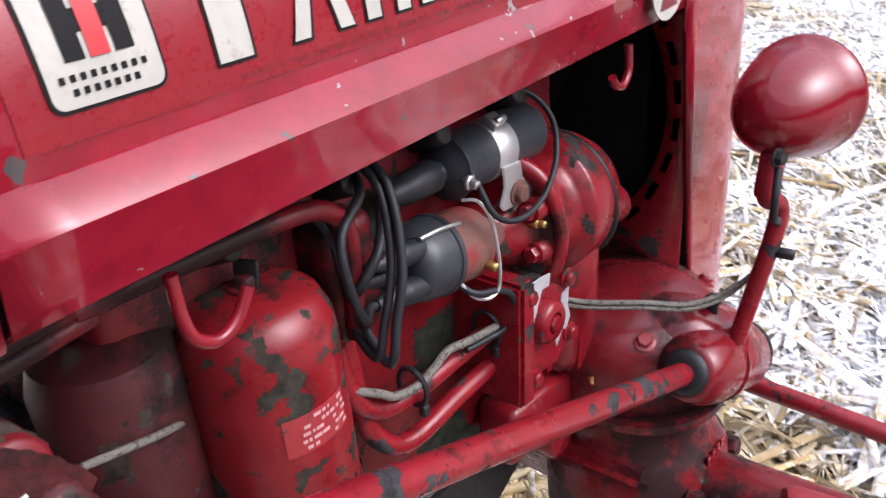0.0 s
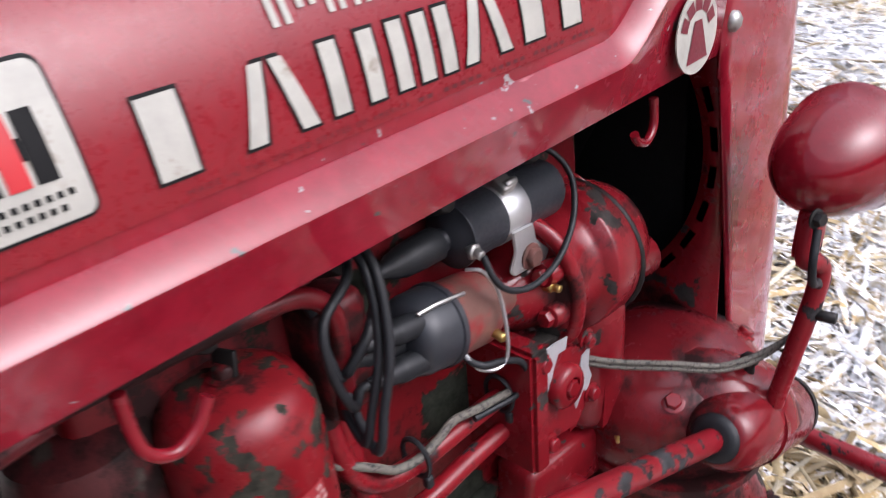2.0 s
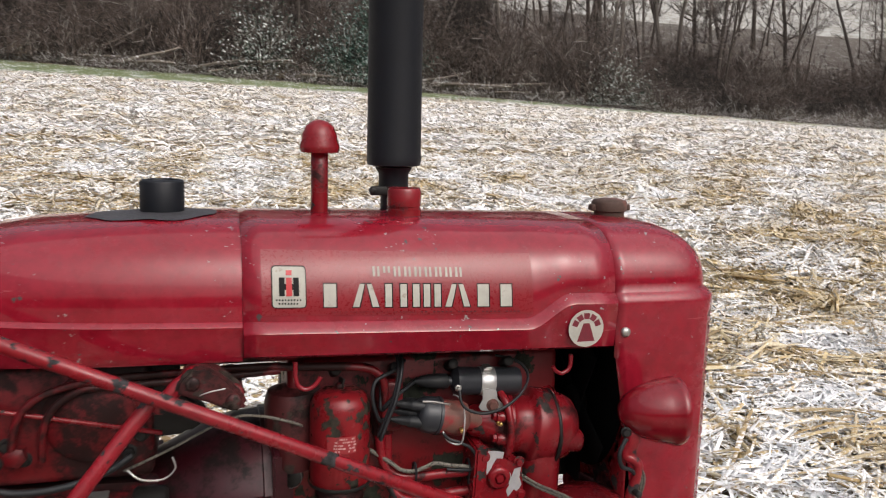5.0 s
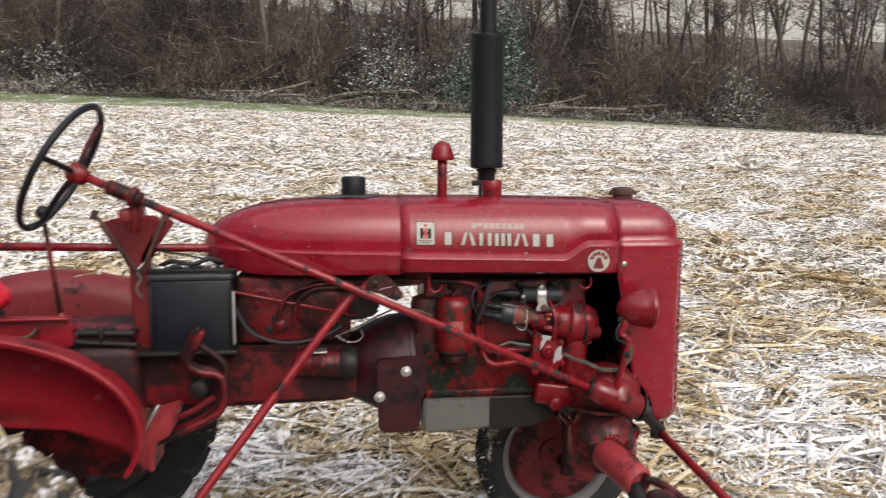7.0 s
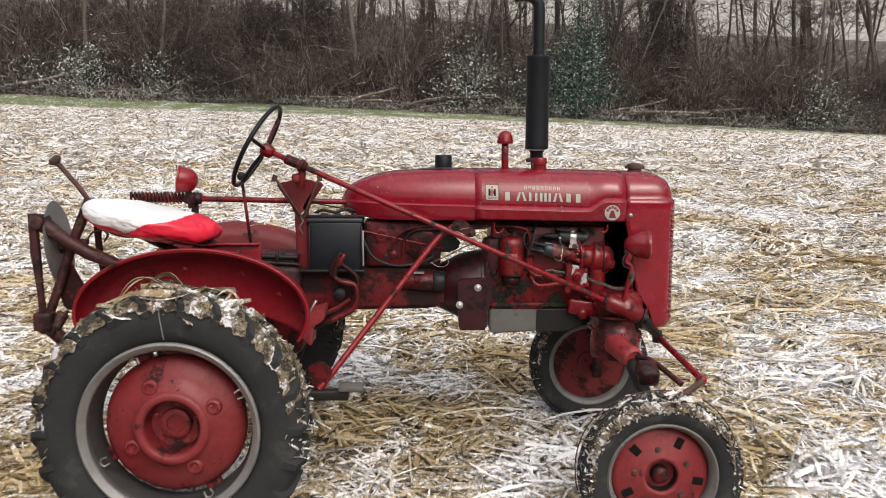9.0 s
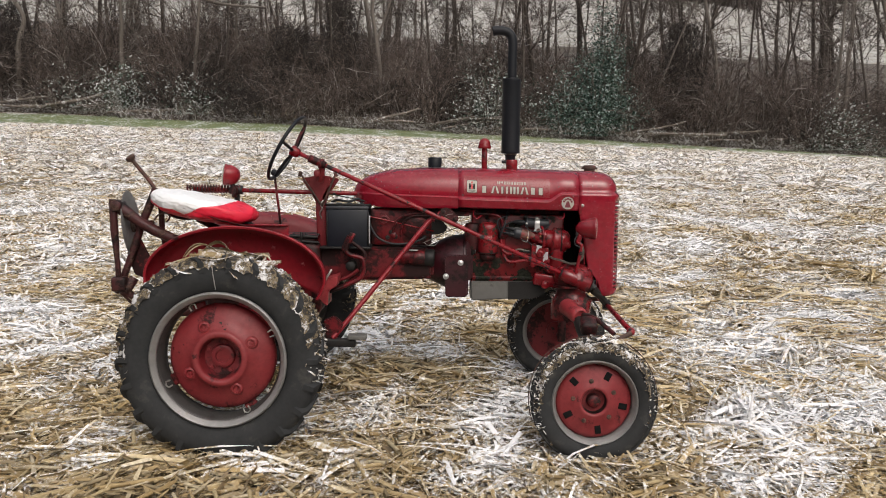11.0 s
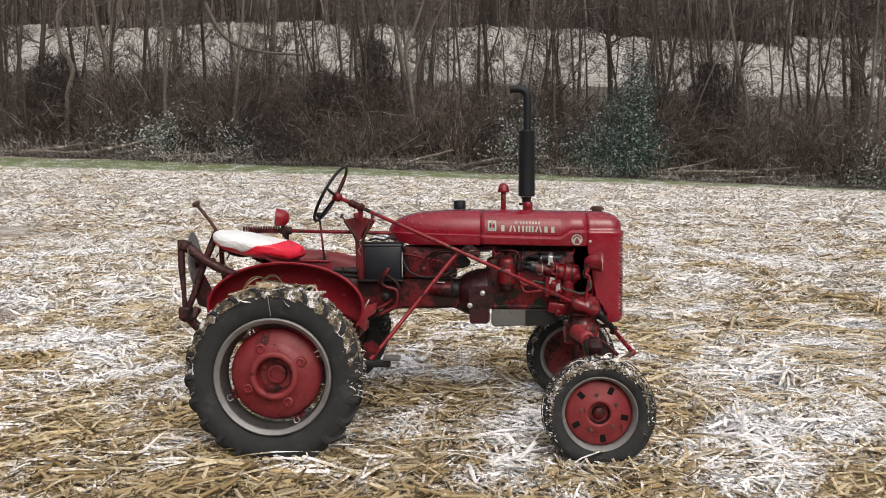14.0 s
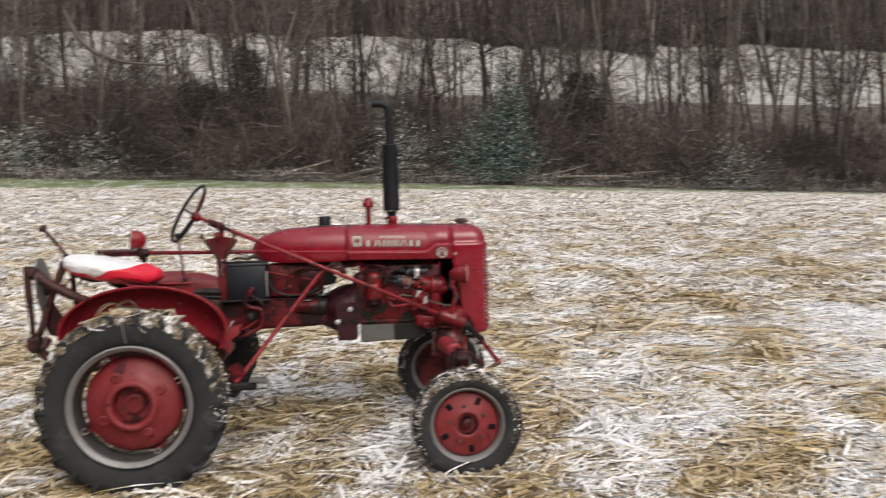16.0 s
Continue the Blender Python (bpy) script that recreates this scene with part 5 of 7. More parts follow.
for row_ in range(5):
    a0 = 239 + q.uniform(0, 4)
    while a0 < 288:
        a1 = a0 + q.uniform(2.0, 6.5)
        z = 1.0335 - row_ * 0.0057
        if q.random() < 0.68 - 0.10 * (row_ > 2):
            bar = G().add([(1.328 + math.cos(radians(a)) * 0.0561, -0.145 + math.sin(radians(a)) * 0.0561, z_) for a, z_ in ((a0, z - 0.0030), (a1, z - 0.0030), (a1, z), (a0, z))], [(0, 1, 2, 3)])
            part("label_bar", bar, M_LABELINK, label_plate)
        a0 = a1 + q.uniform(0.8, 2.2)
part("filter_base", G().rod((1.328, -0.145, 0.895), (1.328, -0.145, 0.928), 0.045).box((1.328, -0.105, 0.905), (0.06, 0.08, 0.05), bev=0.01), M_GRIMY, filt)
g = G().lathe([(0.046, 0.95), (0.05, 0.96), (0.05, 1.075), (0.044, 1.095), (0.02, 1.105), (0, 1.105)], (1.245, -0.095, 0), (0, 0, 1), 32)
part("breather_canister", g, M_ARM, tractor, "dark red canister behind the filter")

# ignition coil, distributor and leads
ca, cb = Vector((1.546, -0.141, 1.108)), Vector((1.674, -0.141, 1.101))
d = (cb - ca).normalized()
g = G().lathe([(0.009, -0.018), (0.010, -0.014), (0.010, -0.008), (0.020, -0.004), (0.025, 0.0), (0.0285, 0.001), (0.0285, 0.005), (0.0268, 0.007), (0.0268, 0.122), (0.0245, 0.127), (0, 0.128)], ca, d, 36)
coil = part("ignition_coil", g, M_PLASTIC, tractor, "black cylindrical ignition coil")
part("coil_band", G().lathe([(0.0269, 0), (0.0277, 0.001), (0.0277, 0.028), (0.0269, 0.029)], ca + d * 0.046, d, 36, False), M_ALU, coil, "bright metal mounting band")
top = ca + d * 0.058
part("band_clamp", G().box(top + Vector((0, -0.012, 0.028)), (0.016, 0.016, 0.010), (30, 0, 0), 0.002).rod(top + Vector((-0.004, -0.017, 0.030)), top + Vector((0.010, -0.017, 0.030)), 0.0036, 8), M_STEEL, coil, "bright clamp screw")
g = G().slab([(1.592, 1.098), (1.620, 1.095), (1.623, 1.078), (1.640, 1.060), (1.634, 1.052), (1.592, 1.056), (1.586, 1.063), (1.594, 1.078)], 0.003, pose(0, -0.170, 0), 0.001)
coil_bracket = part("coil_bracket", g, M_ALU, coil)
part("bracket_bolt", G().hexbolt((1.613, -0.170, 1.066), (0, -1, 0), 0.009, 0.008), M_RUST, coil_bracket)
part("coil_terminal", G().rod((1.546, -0.160, 1.104), (1.544, -0.178, 1.102), 0.004, 12).rod((1.545, -0.166, 1.103), (1.545, -0.171, 1.103), 0.0072, 6), M_STEEL, coil)
da, db = Vector((1.466, -0.150, 1.054)), Vector((1.566, -0.148, 1.034))
dd = (db - da).normalized()
g = G().lathe([(0.0, 0.003), (0.016, 0.003), (0.026, 0.006), (0.0318, 0.013), (0.034, 0.022), (0.0345, 0.042), (0.0362, 0.043), (0.0362, 0.048), (0, 0.048)], da, dd, 40)
dist = part("distributor_cap", g, M_PLASTIC, tractor, "black bakelite distributor cap with leads")
part("distributor_body", G().lathe([(0.0340, 0.049), (0.0340, 0.053), (0.0328, 0.055), (0.0328, 0.092), (0.030, 0.100), (0.022, 0.105), (0.020, 0.108), (0.020, 0.150)], da, dd, 36), M_DISTR, tractor, "rubbed tan and red distributor body")
part("cap_clip", G().tube(cr([da + dd * 0.012 + Vector((0, -0.018, 0.029)), da + dd * 0.035 + Vector((0, -0.019, 0.0315)), da + dd * 0.066 + Vector((0, -0.018, 0.030))], 4), 0.002, 6), M_STEEL, dist)
towers = []
u1 = dd.cross(Vector((0, 0, 1))).normalized()
u2 = dd.cross(u1).normalized()
for i in range(5):
    a = i * 2 * math.pi / 4 + 0.6
    o = da + (u1 * math.cos(a) + u2 * math.sin(a)) * 0.021 if i < 4 else da
    part("lead_boot", G().lathe([(0.0105, 0.012), (0.0105, -0.010), (0.0098, -0.014), (0.0086, -0.015), (0.0080, -0.032), (0.0066, -0.034), (0.0048, -0.044)], o, dd, 18), M_CABLE, dist)
    towers.append(o - dd * 0.040)
leads = [
    [(1.395, -0.182, 1.055), (1.381, -0.185, 1.095), (1.387, -0.178, 1.128), (1.422, -0.165, 1.142), (1.45, -0.13, 1.15)],
    [(1.392, -0.190, 1.03), (1.400, -0.195, 1.055), (1.418, -0.192, 1.10), (1.430, -0.175, 1.148), (1.432, -0.14, 1.165)],
    [(1.393, -0.200, 1.028), (1.404, -0.204, 1.06), (1.420, -0.200, 1.10), (1.434, -0.18, 1.150), (1.44, -0.14, 1.168)],
    [(1.40, -0.165, 1.07), (1.402, -0.15, 1.11), (1.39, -0.13, 1.14), (1.345, -0.12, 1.145)],
]
for tw, pts in zip(towers, leads):
    part("spark_lead", G().tube(cr([tw, tw - dd * 0.012, *pts], 6), 0.0036, 10), M_CABLE, dist, "black rubber spark lead")
part("brass_screw", G().rod(da + dd * 0.085 + Vector((0, -0.030, -0.010)), da + dd * 0.085 + Vector((0, -0.041, -0.012)), 0.0042, 8), M_BRASS, dist, "small brass screw")
part("coil_lead", G().tube(cr([towers[4], towers[4] - dd * 0.012, (1.405, -0.17, 1.075), (1.43, -0.17, 1.098), ca - d * 0.078], 6), 0.0042, 8), M_CABLE, coil, "black coil lead")
part("coil_boot", G().lathe([(0.0055, -0.078), (0.0075, -0.070), (0.0105, -0.064), (0.0115, -0.056), (0.0130, -0.054), (0.0142, -0.034), (0.0142, -0.016), (0.0125, -0.014)], ca, d, 20), M_CABLE, coil)
loop = cr([(1.545, -0.178, 1.101), (1.547, -0.188, 1.080), (1.562, -0.193, 1.066), (1.590, -0.195, 1.060), (1.625, -0.192, 1.066), (1.660, -0.182, 1.084), (1.684, -0.165, 1.108), (1.684, -0.148, 1.128), (1.665, -0.136, 1.142), (1.63, -0.126, 1.150)], 6)
part("coil_wire", G().tube(loop, 0.0028, 8), M_CABLE, coil, "thin black wire looping round the coil")
part("vacuum_wire", G().tube(cr([(1.537, -0.165, 1.089), (1.544, -0.176, 1.088), (1.552, -0.182, 1.072), (1.554, -0.186, 1.051), (1.552, -0.190, 1.025), (1.549, -0.190, 1.006), (1.538, -0.188, 1.001), (1.523, -0.184, 1.008), (1.517, -0.178, 1.019), (1.517, -0.170, 1.025)], 6), 0.0017, 6), M_ALU, coil, "thin bare steel wire")
part("ground_lead", G().tube(cr([(1.518, -0.168, 1.025), (1.518, -0.178, 1.017), (1.526, -0.186, 1.011), (1.546, -0.188, 1.004), (1.566, -0.188, 0.992), (1.578, -0.186, 0.975), (1.582, -0.182, 0.958), (1.574, -0.176, 0.944), (1.553, -0.170, 0.942), (1.528, -0.166, 0.944)], 6), 0.0032, 8), M_CABLE, dist)

# governor and drive case in front
ga, gb = Vector((1.598, -0.135, 1.024)), Vector((1.80, -0.127, 0.992))
gd = (gb - ga).normalized()
g = G().lathe([(0.020, -0.026), (0.030, -0.018), (0.034, 0.0), (0.042, 0.016), (0.046, 0.034), (0.060, 0.039), (0.064, 0.041), (0.064, 0.049), (0.060, 0.052), (0.0575, 0.058), (0.0575, 0.088), (0.062, 0.093), (0.0725, 0.097), (0.074, 0.101), (0.074, 0.138), (0.071, 0.142), (0.068, 0.144), (0.068, 0.150), (0.067, 0.164), (0.060, 0.182), (0.046, 0.194), (0.030, 0.198), (0.0, 0.199)], ga, gd, 48)
gov = part("governor_housing", g, M_RED, tractor, "glossy red cast governor housing")
part("drive_belt_cable", G().tube([ga + gd * 0.146 + (Vector((0, 1, 0)) * math.cos(a) + Vector((0, 0, 1)) * math.sin(a)) * 0.0725 for a in np.linspace(0, 2 * math.pi, 33)[:-1]], 0.0042, 8, closed=True), M_DARK, gov, "dark cable round the housing")
for a in (200, 252, 310, 150):
    o = ga + gd * 0.022 + Vector((0, math.cos(radians(a)), math.sin(radians(a)))) * 0.050
    part("governor_bolt", G().lathe([(0.012, 0.02), (0.012, 0.006), (0.009, 0.0)], o, gd, 16).hexbolt(o, -gd, 0.008, 0.009), M_RED, gov)
part("grease_fitting", G().rod((1.624, -0.172, 1.034), (1.624, -0.185, 1.034), 0.006, 6).rod((1.624, -0.185, 1.034), (1.624, -0.192, 1.034), 0.0035, 10), M_BRASS, gov, "brass grease fitting")
g = G().tube(cr([(1.628, -0.150, 1.092), (1.638, -0.180, 1.070), (1.643, -0.196, 1.025), (1.642, -0.190, 0.980), (1.636, -0.17, 0.960)], 5), 0.0075, 10)
part("governor_arm", g, M_RED, gov)
g = G().lathe([(0.022, -0.02), (0.022, 0.02), (0.016, 0.026)], (1.772, -0.172, 0.985), (0.95, -0.15, -0.08), 16)
g.lathe([(0.030, -0.03), (0.030, 0.012), (0.020, 0.020)], (1.745, -0.110, 1.050), (0.9, 0.05, 0.30), 20)
part("water_outlet", g, M_RED, gov)
part("timing_bulge", G().lathe([(0.02, -0.004), (0.036, 0.004), (0.040, 0.02), (0.040, 0.15), (0.036, 0.165)], (1.718, -0.150, 0.815), (0.02, 0, 1), 36), M_RED, tractor, "rounded red gear case")
part("timing_case", G().slab([(1.690, 1.055), (1.738, 1.045), (1.746, 0.98), (1.746, 0.90), (1.735, 0.80), (1.668, 0.80), (1.680, 0.90), (1.688, 0.97)], 0.18, pose(0, -0.186, 0), 0.024), M_RED, tractor, "red timing gear case")

# hydraulic pump with its two pipes
g = G().slab([(1.605, 0.985), (1.66, 0.975), (1.695, 0.955), (1.70, 0.885), (1.67, 0.858), (1.618, 0.868), (1.598, 0.90)], 0.075, pose(-0.022, -0.190, 0), 0.010)
pump = part("hydraulic_pump", g, M_RED, tractor, "red hydraulic pump with scraped grey patches")
part("pump_flange", G().slab([(1.588, 0.992), (1.612, 0.992), (1.606, 0.855), (1.582, 0.858)], 0.09, pose(-0.012, -0.196, 0), 0.004), M_RED, pump)
part("pump_boss", G().lathe([(0.022, 0), (0.022, 0.010), (0.018, 0.014), (0.011, 0.014), (0.011, 0.006)], (1.622, -0.189, 0.932), (0, -1, 0), 24).hexbolt((1.622, -0.195, 0.932), (0, -1, 0), 0.009, 0.010), M_RED, pump)
part("scraped_patch", G().slab([(1.655, 0.936), (1.668, 0.938), (1.671, 0.928), (1.676, 0.944), (1.690, 0.947), (1.687, 0.926), (1.692, 0.912), (1.684, 0.897), (1.677, 0.903), (1.665, 0.888), (1.661, 0.902), (1.668, 0.914), (1.657, 0.920)], 0.0015, pose(-0.022, -0.1912, 0), 0.0005), M_GREYPAINT, pump)
part("scraped_patch", G().slab([(1.612, 0.984), (1.636, 0.983), (1.655, 0.979), (1.652, 0.966), (1.640, 0.968), (1.632, 0.955), (1.626, 0.935), (1.618, 0.938), (1.621, 0.958), (1.610, 0.968)], 0.0015, pose(-0.022, -0.1912, 0), 0.0005), M_GREYPAINT, pump)
g = G()
for x, z in ((1.616, 0.972), (1.685, 0.958), (1.622, 0.876), (1.69, 0.892)):
    part("pump_bolt", G().hexbolt((x - 0.022, -0.190, z), (0, -1, 0), 0.008, 0.008), M_RED, pump)
pipe_a = cr([(1.404, -0.130, 1.02), (1.406, -0.134, 0.985), (1.414, -0.140, 0.952), (1.435, -0.144, 0.932), (1.470, -0.148, 0.927), (1.53, -0.152, 0.930), (1.60, -0.156, 0.932)], 6)
part("hydraulic_pipe", G().tube(pipe_a, 0.0095, 12), M_ROD, pump, "red and silver hydraulic pipe")
pipe_b = cr([(1.420, -0.128, 1.02), (1.420, -0.132, 0.96), (1.424, -0.138, 0.915), (1.442, -0.145, 0.888), (1.470, -0.150, 0.881), (1.53, -0.154, 0.890), (1.60, -0.158, 0.896)], 6)
part("hydraulic_pipe", G().tube(pipe_b, 0.0095, 12), M_ROD, pump, "red hydraulic pipe")
part("pipe_elbow", G().rod((1.403, -0.130, 1.01), (1.403, -0.130, 1.06), 0.013).rod((1.42, -0.128, 1.01), (1.42, -0.128, 1.05), 0.013), M_GRIMY, pump)
part("cable_sleeve", G().tube(cr([(1.34, -0.10, 1.0), (1.395, -0.135, 0.975), (1.425, -0.150, 0.958), (1.442, -0.156, 0.946), (1.465, -0.160, 0.943), (1.485, -0.163, 0.950), (1.505, -0.164, 0.957), (1.535, -0.166, 0.951), (1.57, -0.170, 0.947)], 6), 0.004, 10), M_BRAID, pump, "braided cable sleeve")
for x, z, y in ((1.467, 0.936, -0.151), (1.570, 0.938, -0.157)):
    part("cable_tie", G().tube([(x + 0.002, y + math.cos(a) * 0.0155, z + math.sin(a) * 0.019) for a in np.linspace(0, 2 * math.pi, 21)[:-1]], 0.0024, 6, closed=True).box((x + 0.003, y - 0.010, z - 0.022), (0.008, 0.008, 0.012), bev=0.002), M_CABLE, pump)
under = cr([(1.21, -0.155, 1.158), (1.286, -0.16, 1.156), (1.345, -0.165, 1.154), (1.385, -0.165, 1.145), (1.405, -0.165, 1.120), (1.408, -0.160, 1.07), (1.405, -0.160, 1.03)], 6)
part("breather_pipe", G().tube(under, 0.0075, 10), M_GRIMY, engine)
part("carburettor", G().box((1.42, -0.13, 1.07), (0.05, 0.05, 0.10), bev=0.01), M_GRIMY, engine)
part("wire_harness", G().tube(cr([(0.955, -0.150, 0.985), (1.031, -0.152, 1.019), (1.089, -0.156, 1.050), (1.139, -0.160, 1.072), (1.18, -0.160, 1.072), (1.235, -0.156, 1.056), (1.283, -0.121, 1.023)], 6), 0.0027, 10), M_BRAID, engine, "grey braided wiring sleeve")
part("bare_wire", G().tube(cr([(0.962, -0.165, 0.992), (0.985, -0.172, 0.976), (1.02, -0.172, 0.974), (1.04, -0.168, 0.99), (1.035, -0.160, 1.008)], 5), 0.0018, 6), M_STEEL, engine, "bright bare wire loop")

# front bolster, steering gear and its cable
g = G().lathe([(0.105, -0.075), (0.110, -0.06), (0.111, -0.014), (0.106, 0.008), (0.094, 0.024), (0.074, 0.037), (0.050, 0.046), (0.026, 0.050), (0, 0.051)], (1.815, -0.188, 0.833), (0, 0, 1), 40)
g.lathe([(0.027, 0), (0.032, 0.004), (0.038, 0.018), (0.043, 0.045), (0.043, 0.16), (0.036, 0.172)], (1.733, -0.290, 0.838), (0.914, -0.018, -0.405), 36)
g.lathe([(0.045, 0.0), (0.045, 0.016), (0.038, 0.020)], (1.80, -0.2915, 0.8085), (0.914, -0.018, -0.405), 36)
g.lathe([(0.060, 0), (0.052, 0.018), (0.040, 0.034), (0.030, 0.042), (0, 0.044)], (1.822, -0.278, 0.815), (0.1, -0.1, 1), 28)
g.tube(cr([(1.80, -0.185, 0.822), (1.80, -0.25, 0.825), (1.84, -0.285, 0.805)], 5), [0.05, 0.052, 0.054, 0.055, 0.055, 0.055, 0.054, 0.052, 0.05, 0.048, 0.046], 20)
gear = part("steering_gear_housing", g, M_GEAR, tractor, "glossy red steering gear housing")
part("gear_end_cap", G().lathe([(0.040, 0), (0.040, 0.008), (0.022, 0.012), (0.022, 0.028), (0.012, 0.032)], (1.893, -0.293, 0.767), (0.914, -0.018, -0.405), 24), M_DARK, gear)
part("shaft_seal", G().lathe([(0.0165, 0.004), (0.022, 0.006), (0.025, 0.010), (0.026, 0.016), (0.026, 0.022)], (1.722, -0.2905, 0.8425), (0.914, -0.018, -0.405), 28), M_CABLE, gear, "black rubber shaft seal")
for a in (160, 215, 320, 20):
    g = G().hexbolt((1.815 + 0.093 * math.cos(radians(a)), -0.188 + 0.093 * math.sin(radians(a)), 0.855), (0.6 * math.cos(radians(a)), 0.6 * math.sin(radians(a)), 1), 0.009, 0.008)
    part("gear_bolt", g, M_RED, gear)
part("brass_plug", G().rod((1.716, -0.190, 0.808), (1.708, -0.202, 0.808), 0.008, 6), M_BRASS, gear, "small brass plug")
part("grease_cup", G().rod((1.815, -0.285, 0.855), (1.814, -0.285, 0.880), 0.006, 12).rod((1.814, -0.285, 0.876), (1.814, -0.285, 0.886), 0.009, 6), M_DARK, gear)
g = G().lathe([(0.100, 0.762), (0.100, 0.752), (0.088, 0.748), (0.080, 0.735), (0.082, 0.715), (0.092, 0.695), (0.108, 0.672), (0.112, 0.64), (0.11, 0.57)], (1.80, -0.21, 0), (0, 0, 1), 40)
g.slab([(1.70, 0.70), (1.92, 0.69), (1.90, 0.66), (1.86, 0.57), (1.76, 0.57), (1.72, 0.66), (1.69, 0.68)], 0.22, pose(0, -0.27, 0), 0.02)
bolster = part("front_bolster", g, M_BOLSTER, tractor, "oily dark red front axle bolster")
g = G()
for x, z in ((1.745, 0.655), (1.855, 0.655), (1.80, 0.60)):
    part("bolster_bolt", G().hexbolt((x, -0.305, z), (0, -1, 0.2), 0.013, 0.014), M_GRIMY, bolster)
for i in range(4):
    g.box((1.782 + 0.013 * i, -0.309, 0.686), (0.009, 0.003, 0.014), bev=0.001)
part("cast_marks", g, M_RED, bolster)
part("side_rail", G().box((1.69, -0.145, 0.775), (0.20, 0.05, 0.07), (0, 8, 0), 0.01).rod((1.655, -0.19, 0.755), (1.655, -0.13, 0.755), 0.022), M_RED, bolster)
for k in (0, 1):
    e = 0.0058 * k
    line = [(1.64, -0.13, 0.93), (1.675, -0.165, 0.915 + e), (1.70, -0.195, 0.905 + e), (1.735, -0.24, 0.900 + e), (1.775, -0.275, 0.888 + e), (1.812, -0.300, 0.893 + e), (1.838 - e, -0.320, 0.918), (1.846 - e, -0.335, 0.955), (1.840 - e, -0.342, 0.985), (1.822, -0.338, 1.006)]
    part("lamp_cable", G().tube(cr(line, 6), 0.0030, 10), M_BRAID, gear, "braided lamp cable")

# steering shaft and wheel
sh0, sh1 = Vector((0.245, -0.262, 1.497)), Vector((1.735, -0.291, 0.836))
part("steering_shaft", G().rod(sh0, sh1, 0.0122, 16, 0.05), M_SHAFT, tractor, "long red steering shaft with chipped paint")
sd = (sh1 - sh0).normalized()
part("shaft_collar", G().rod(sh0 + sd * 0.09, sh0 + sd * 0.19, 0.022).rod(sh0 + sd * 0.155, sh0 + sd * 0.175, 0.030), M_GRIMY, tractor)
ax = Vector((0.874, -0.05, -0.486)).normalized()
c0 = Vector((0.207, -0.260, 1.513))
e1 = ax.cross(Vector((0, 1, 0))).normalized()
e2 = ax.cross(e1).normalized()
rim = [c0 + (e1 * math.cos(a) + e2 * math.sin(a)) * 0.192 for a in np.linspace(0, 2 * math.pi, 65)[:-1]]
wheel = part("steering_wheel", G().tube(rim, 0.0098, 12, closed=True), M_BLACK, tractor, "black three-spoke steering wheel")
for i in range(3):
    a = radians(80 + 120 * i)
    o = c0 + (e1 * math.cos(a) + e2 * math.sin(a)) * 0.188
    part("spoke", G().tube(cr([sh0 + ax * 0.0, sh0 + (o - sh0) * 0.5 - ax * 0.004, o], 5), 0.0085, 10), M_BLACK if i != 2 else M_GRIMY, wheel)
part("wheel_hub", G().lathe([(0.018, -0.022), (0.028, -0.016), (0.030, 0.0), (0.026, 0.026), (0.018, 0.034)], sh0, ax, 24), M_RED, wheel)
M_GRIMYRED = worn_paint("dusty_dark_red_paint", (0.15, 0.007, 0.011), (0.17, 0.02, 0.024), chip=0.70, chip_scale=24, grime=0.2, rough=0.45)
# pedestal with its fan-shaped control quadrant
g = G().box((0.376, -0.11, 1.10), (0.062, 0.05, 0.32), (0, -2, 0), 0.012)
g.box((0.37, -0.11, 1.28), (0.05, 0.04, 0.18), (0, 0, 0), 0.01).box((0.37, -0.17, 1.375), (0.035, 0.20, 0.04), (0, -5, 0), 0.01)
g.rod((0.385, -0.23, 1.33), (0.40, -0.25, 1.425), 0.017)
pedestal = part("steering_pedestal", g, M_GRIMYRED, tractor, "red steering pedestal with a control quadrant")
for yq in (-0.155, -0.075):
    fan = [(0.345, 1.215), (0.397, 1.215), (0.420, 1.27)]
    for k in range(7):
        a = radians(70 + 42 * k / 6)
        fan.append((0.369 + 0.168 * math.cos(a), 1.212 + 0.152 * math.sin(a)))
    fan += [(0.322, 1.27)]
    part("quadrant_plate", G().slab(fan, 0.006, pose(0, yq, 0), 0.002), M_GRIMYRED, pedestal)
    for side in (-1, 1):
        strip = [(0.369 + side * 0.022, 1.222), (0.369 + side * 0.100, 1.338), (0.369 + side * 0.088, 1.350), (0.369 + side * 0.058, 1.354), (0.369 + side * 0.066, 1.334), (0.369 + side * 0.012, 1.24)]
        part("quadrant_arm", G().slab(strip if side > 0 else strip[::-1], 0.006, pose(0, yq, 0), 0.0015), M_GRIMYRED, pedestal)
for tx in (0.262, 0.462):
    part("quadrant_lever", G().rod((0.385, -0.165, 1.19), (tx, -0.168, 1.375), 0.006, 8).box((tx, -0.168, 1.372), (0.02, 0.012, 0.03), (0, 20 if tx < 0.385 else -20, 0), 0.003), M_RUST, pedestal)
g = G().tube(cr([(0.405, -0.15, 1.235), (0.375, -0.165, 1.205), (0.385, -0.165, 1.18), (0.37, -0.16, 1.15), (0.38, -0.15, 1.12)], 5), 0.004, 8)
part("control_spring", g, M_STEEL, pedestal)
part("control_rod", G().rod((0.40, -0.165, 1.19), (1.02, -0.165, 1.055), 0.0045, 8), M_RED, pedestal)
part("control_rod", G().rod((0.42, -0.12, 1.26), (0.68, -0.12, 1.21), 0.003, 8), M_DARK, pedestal)
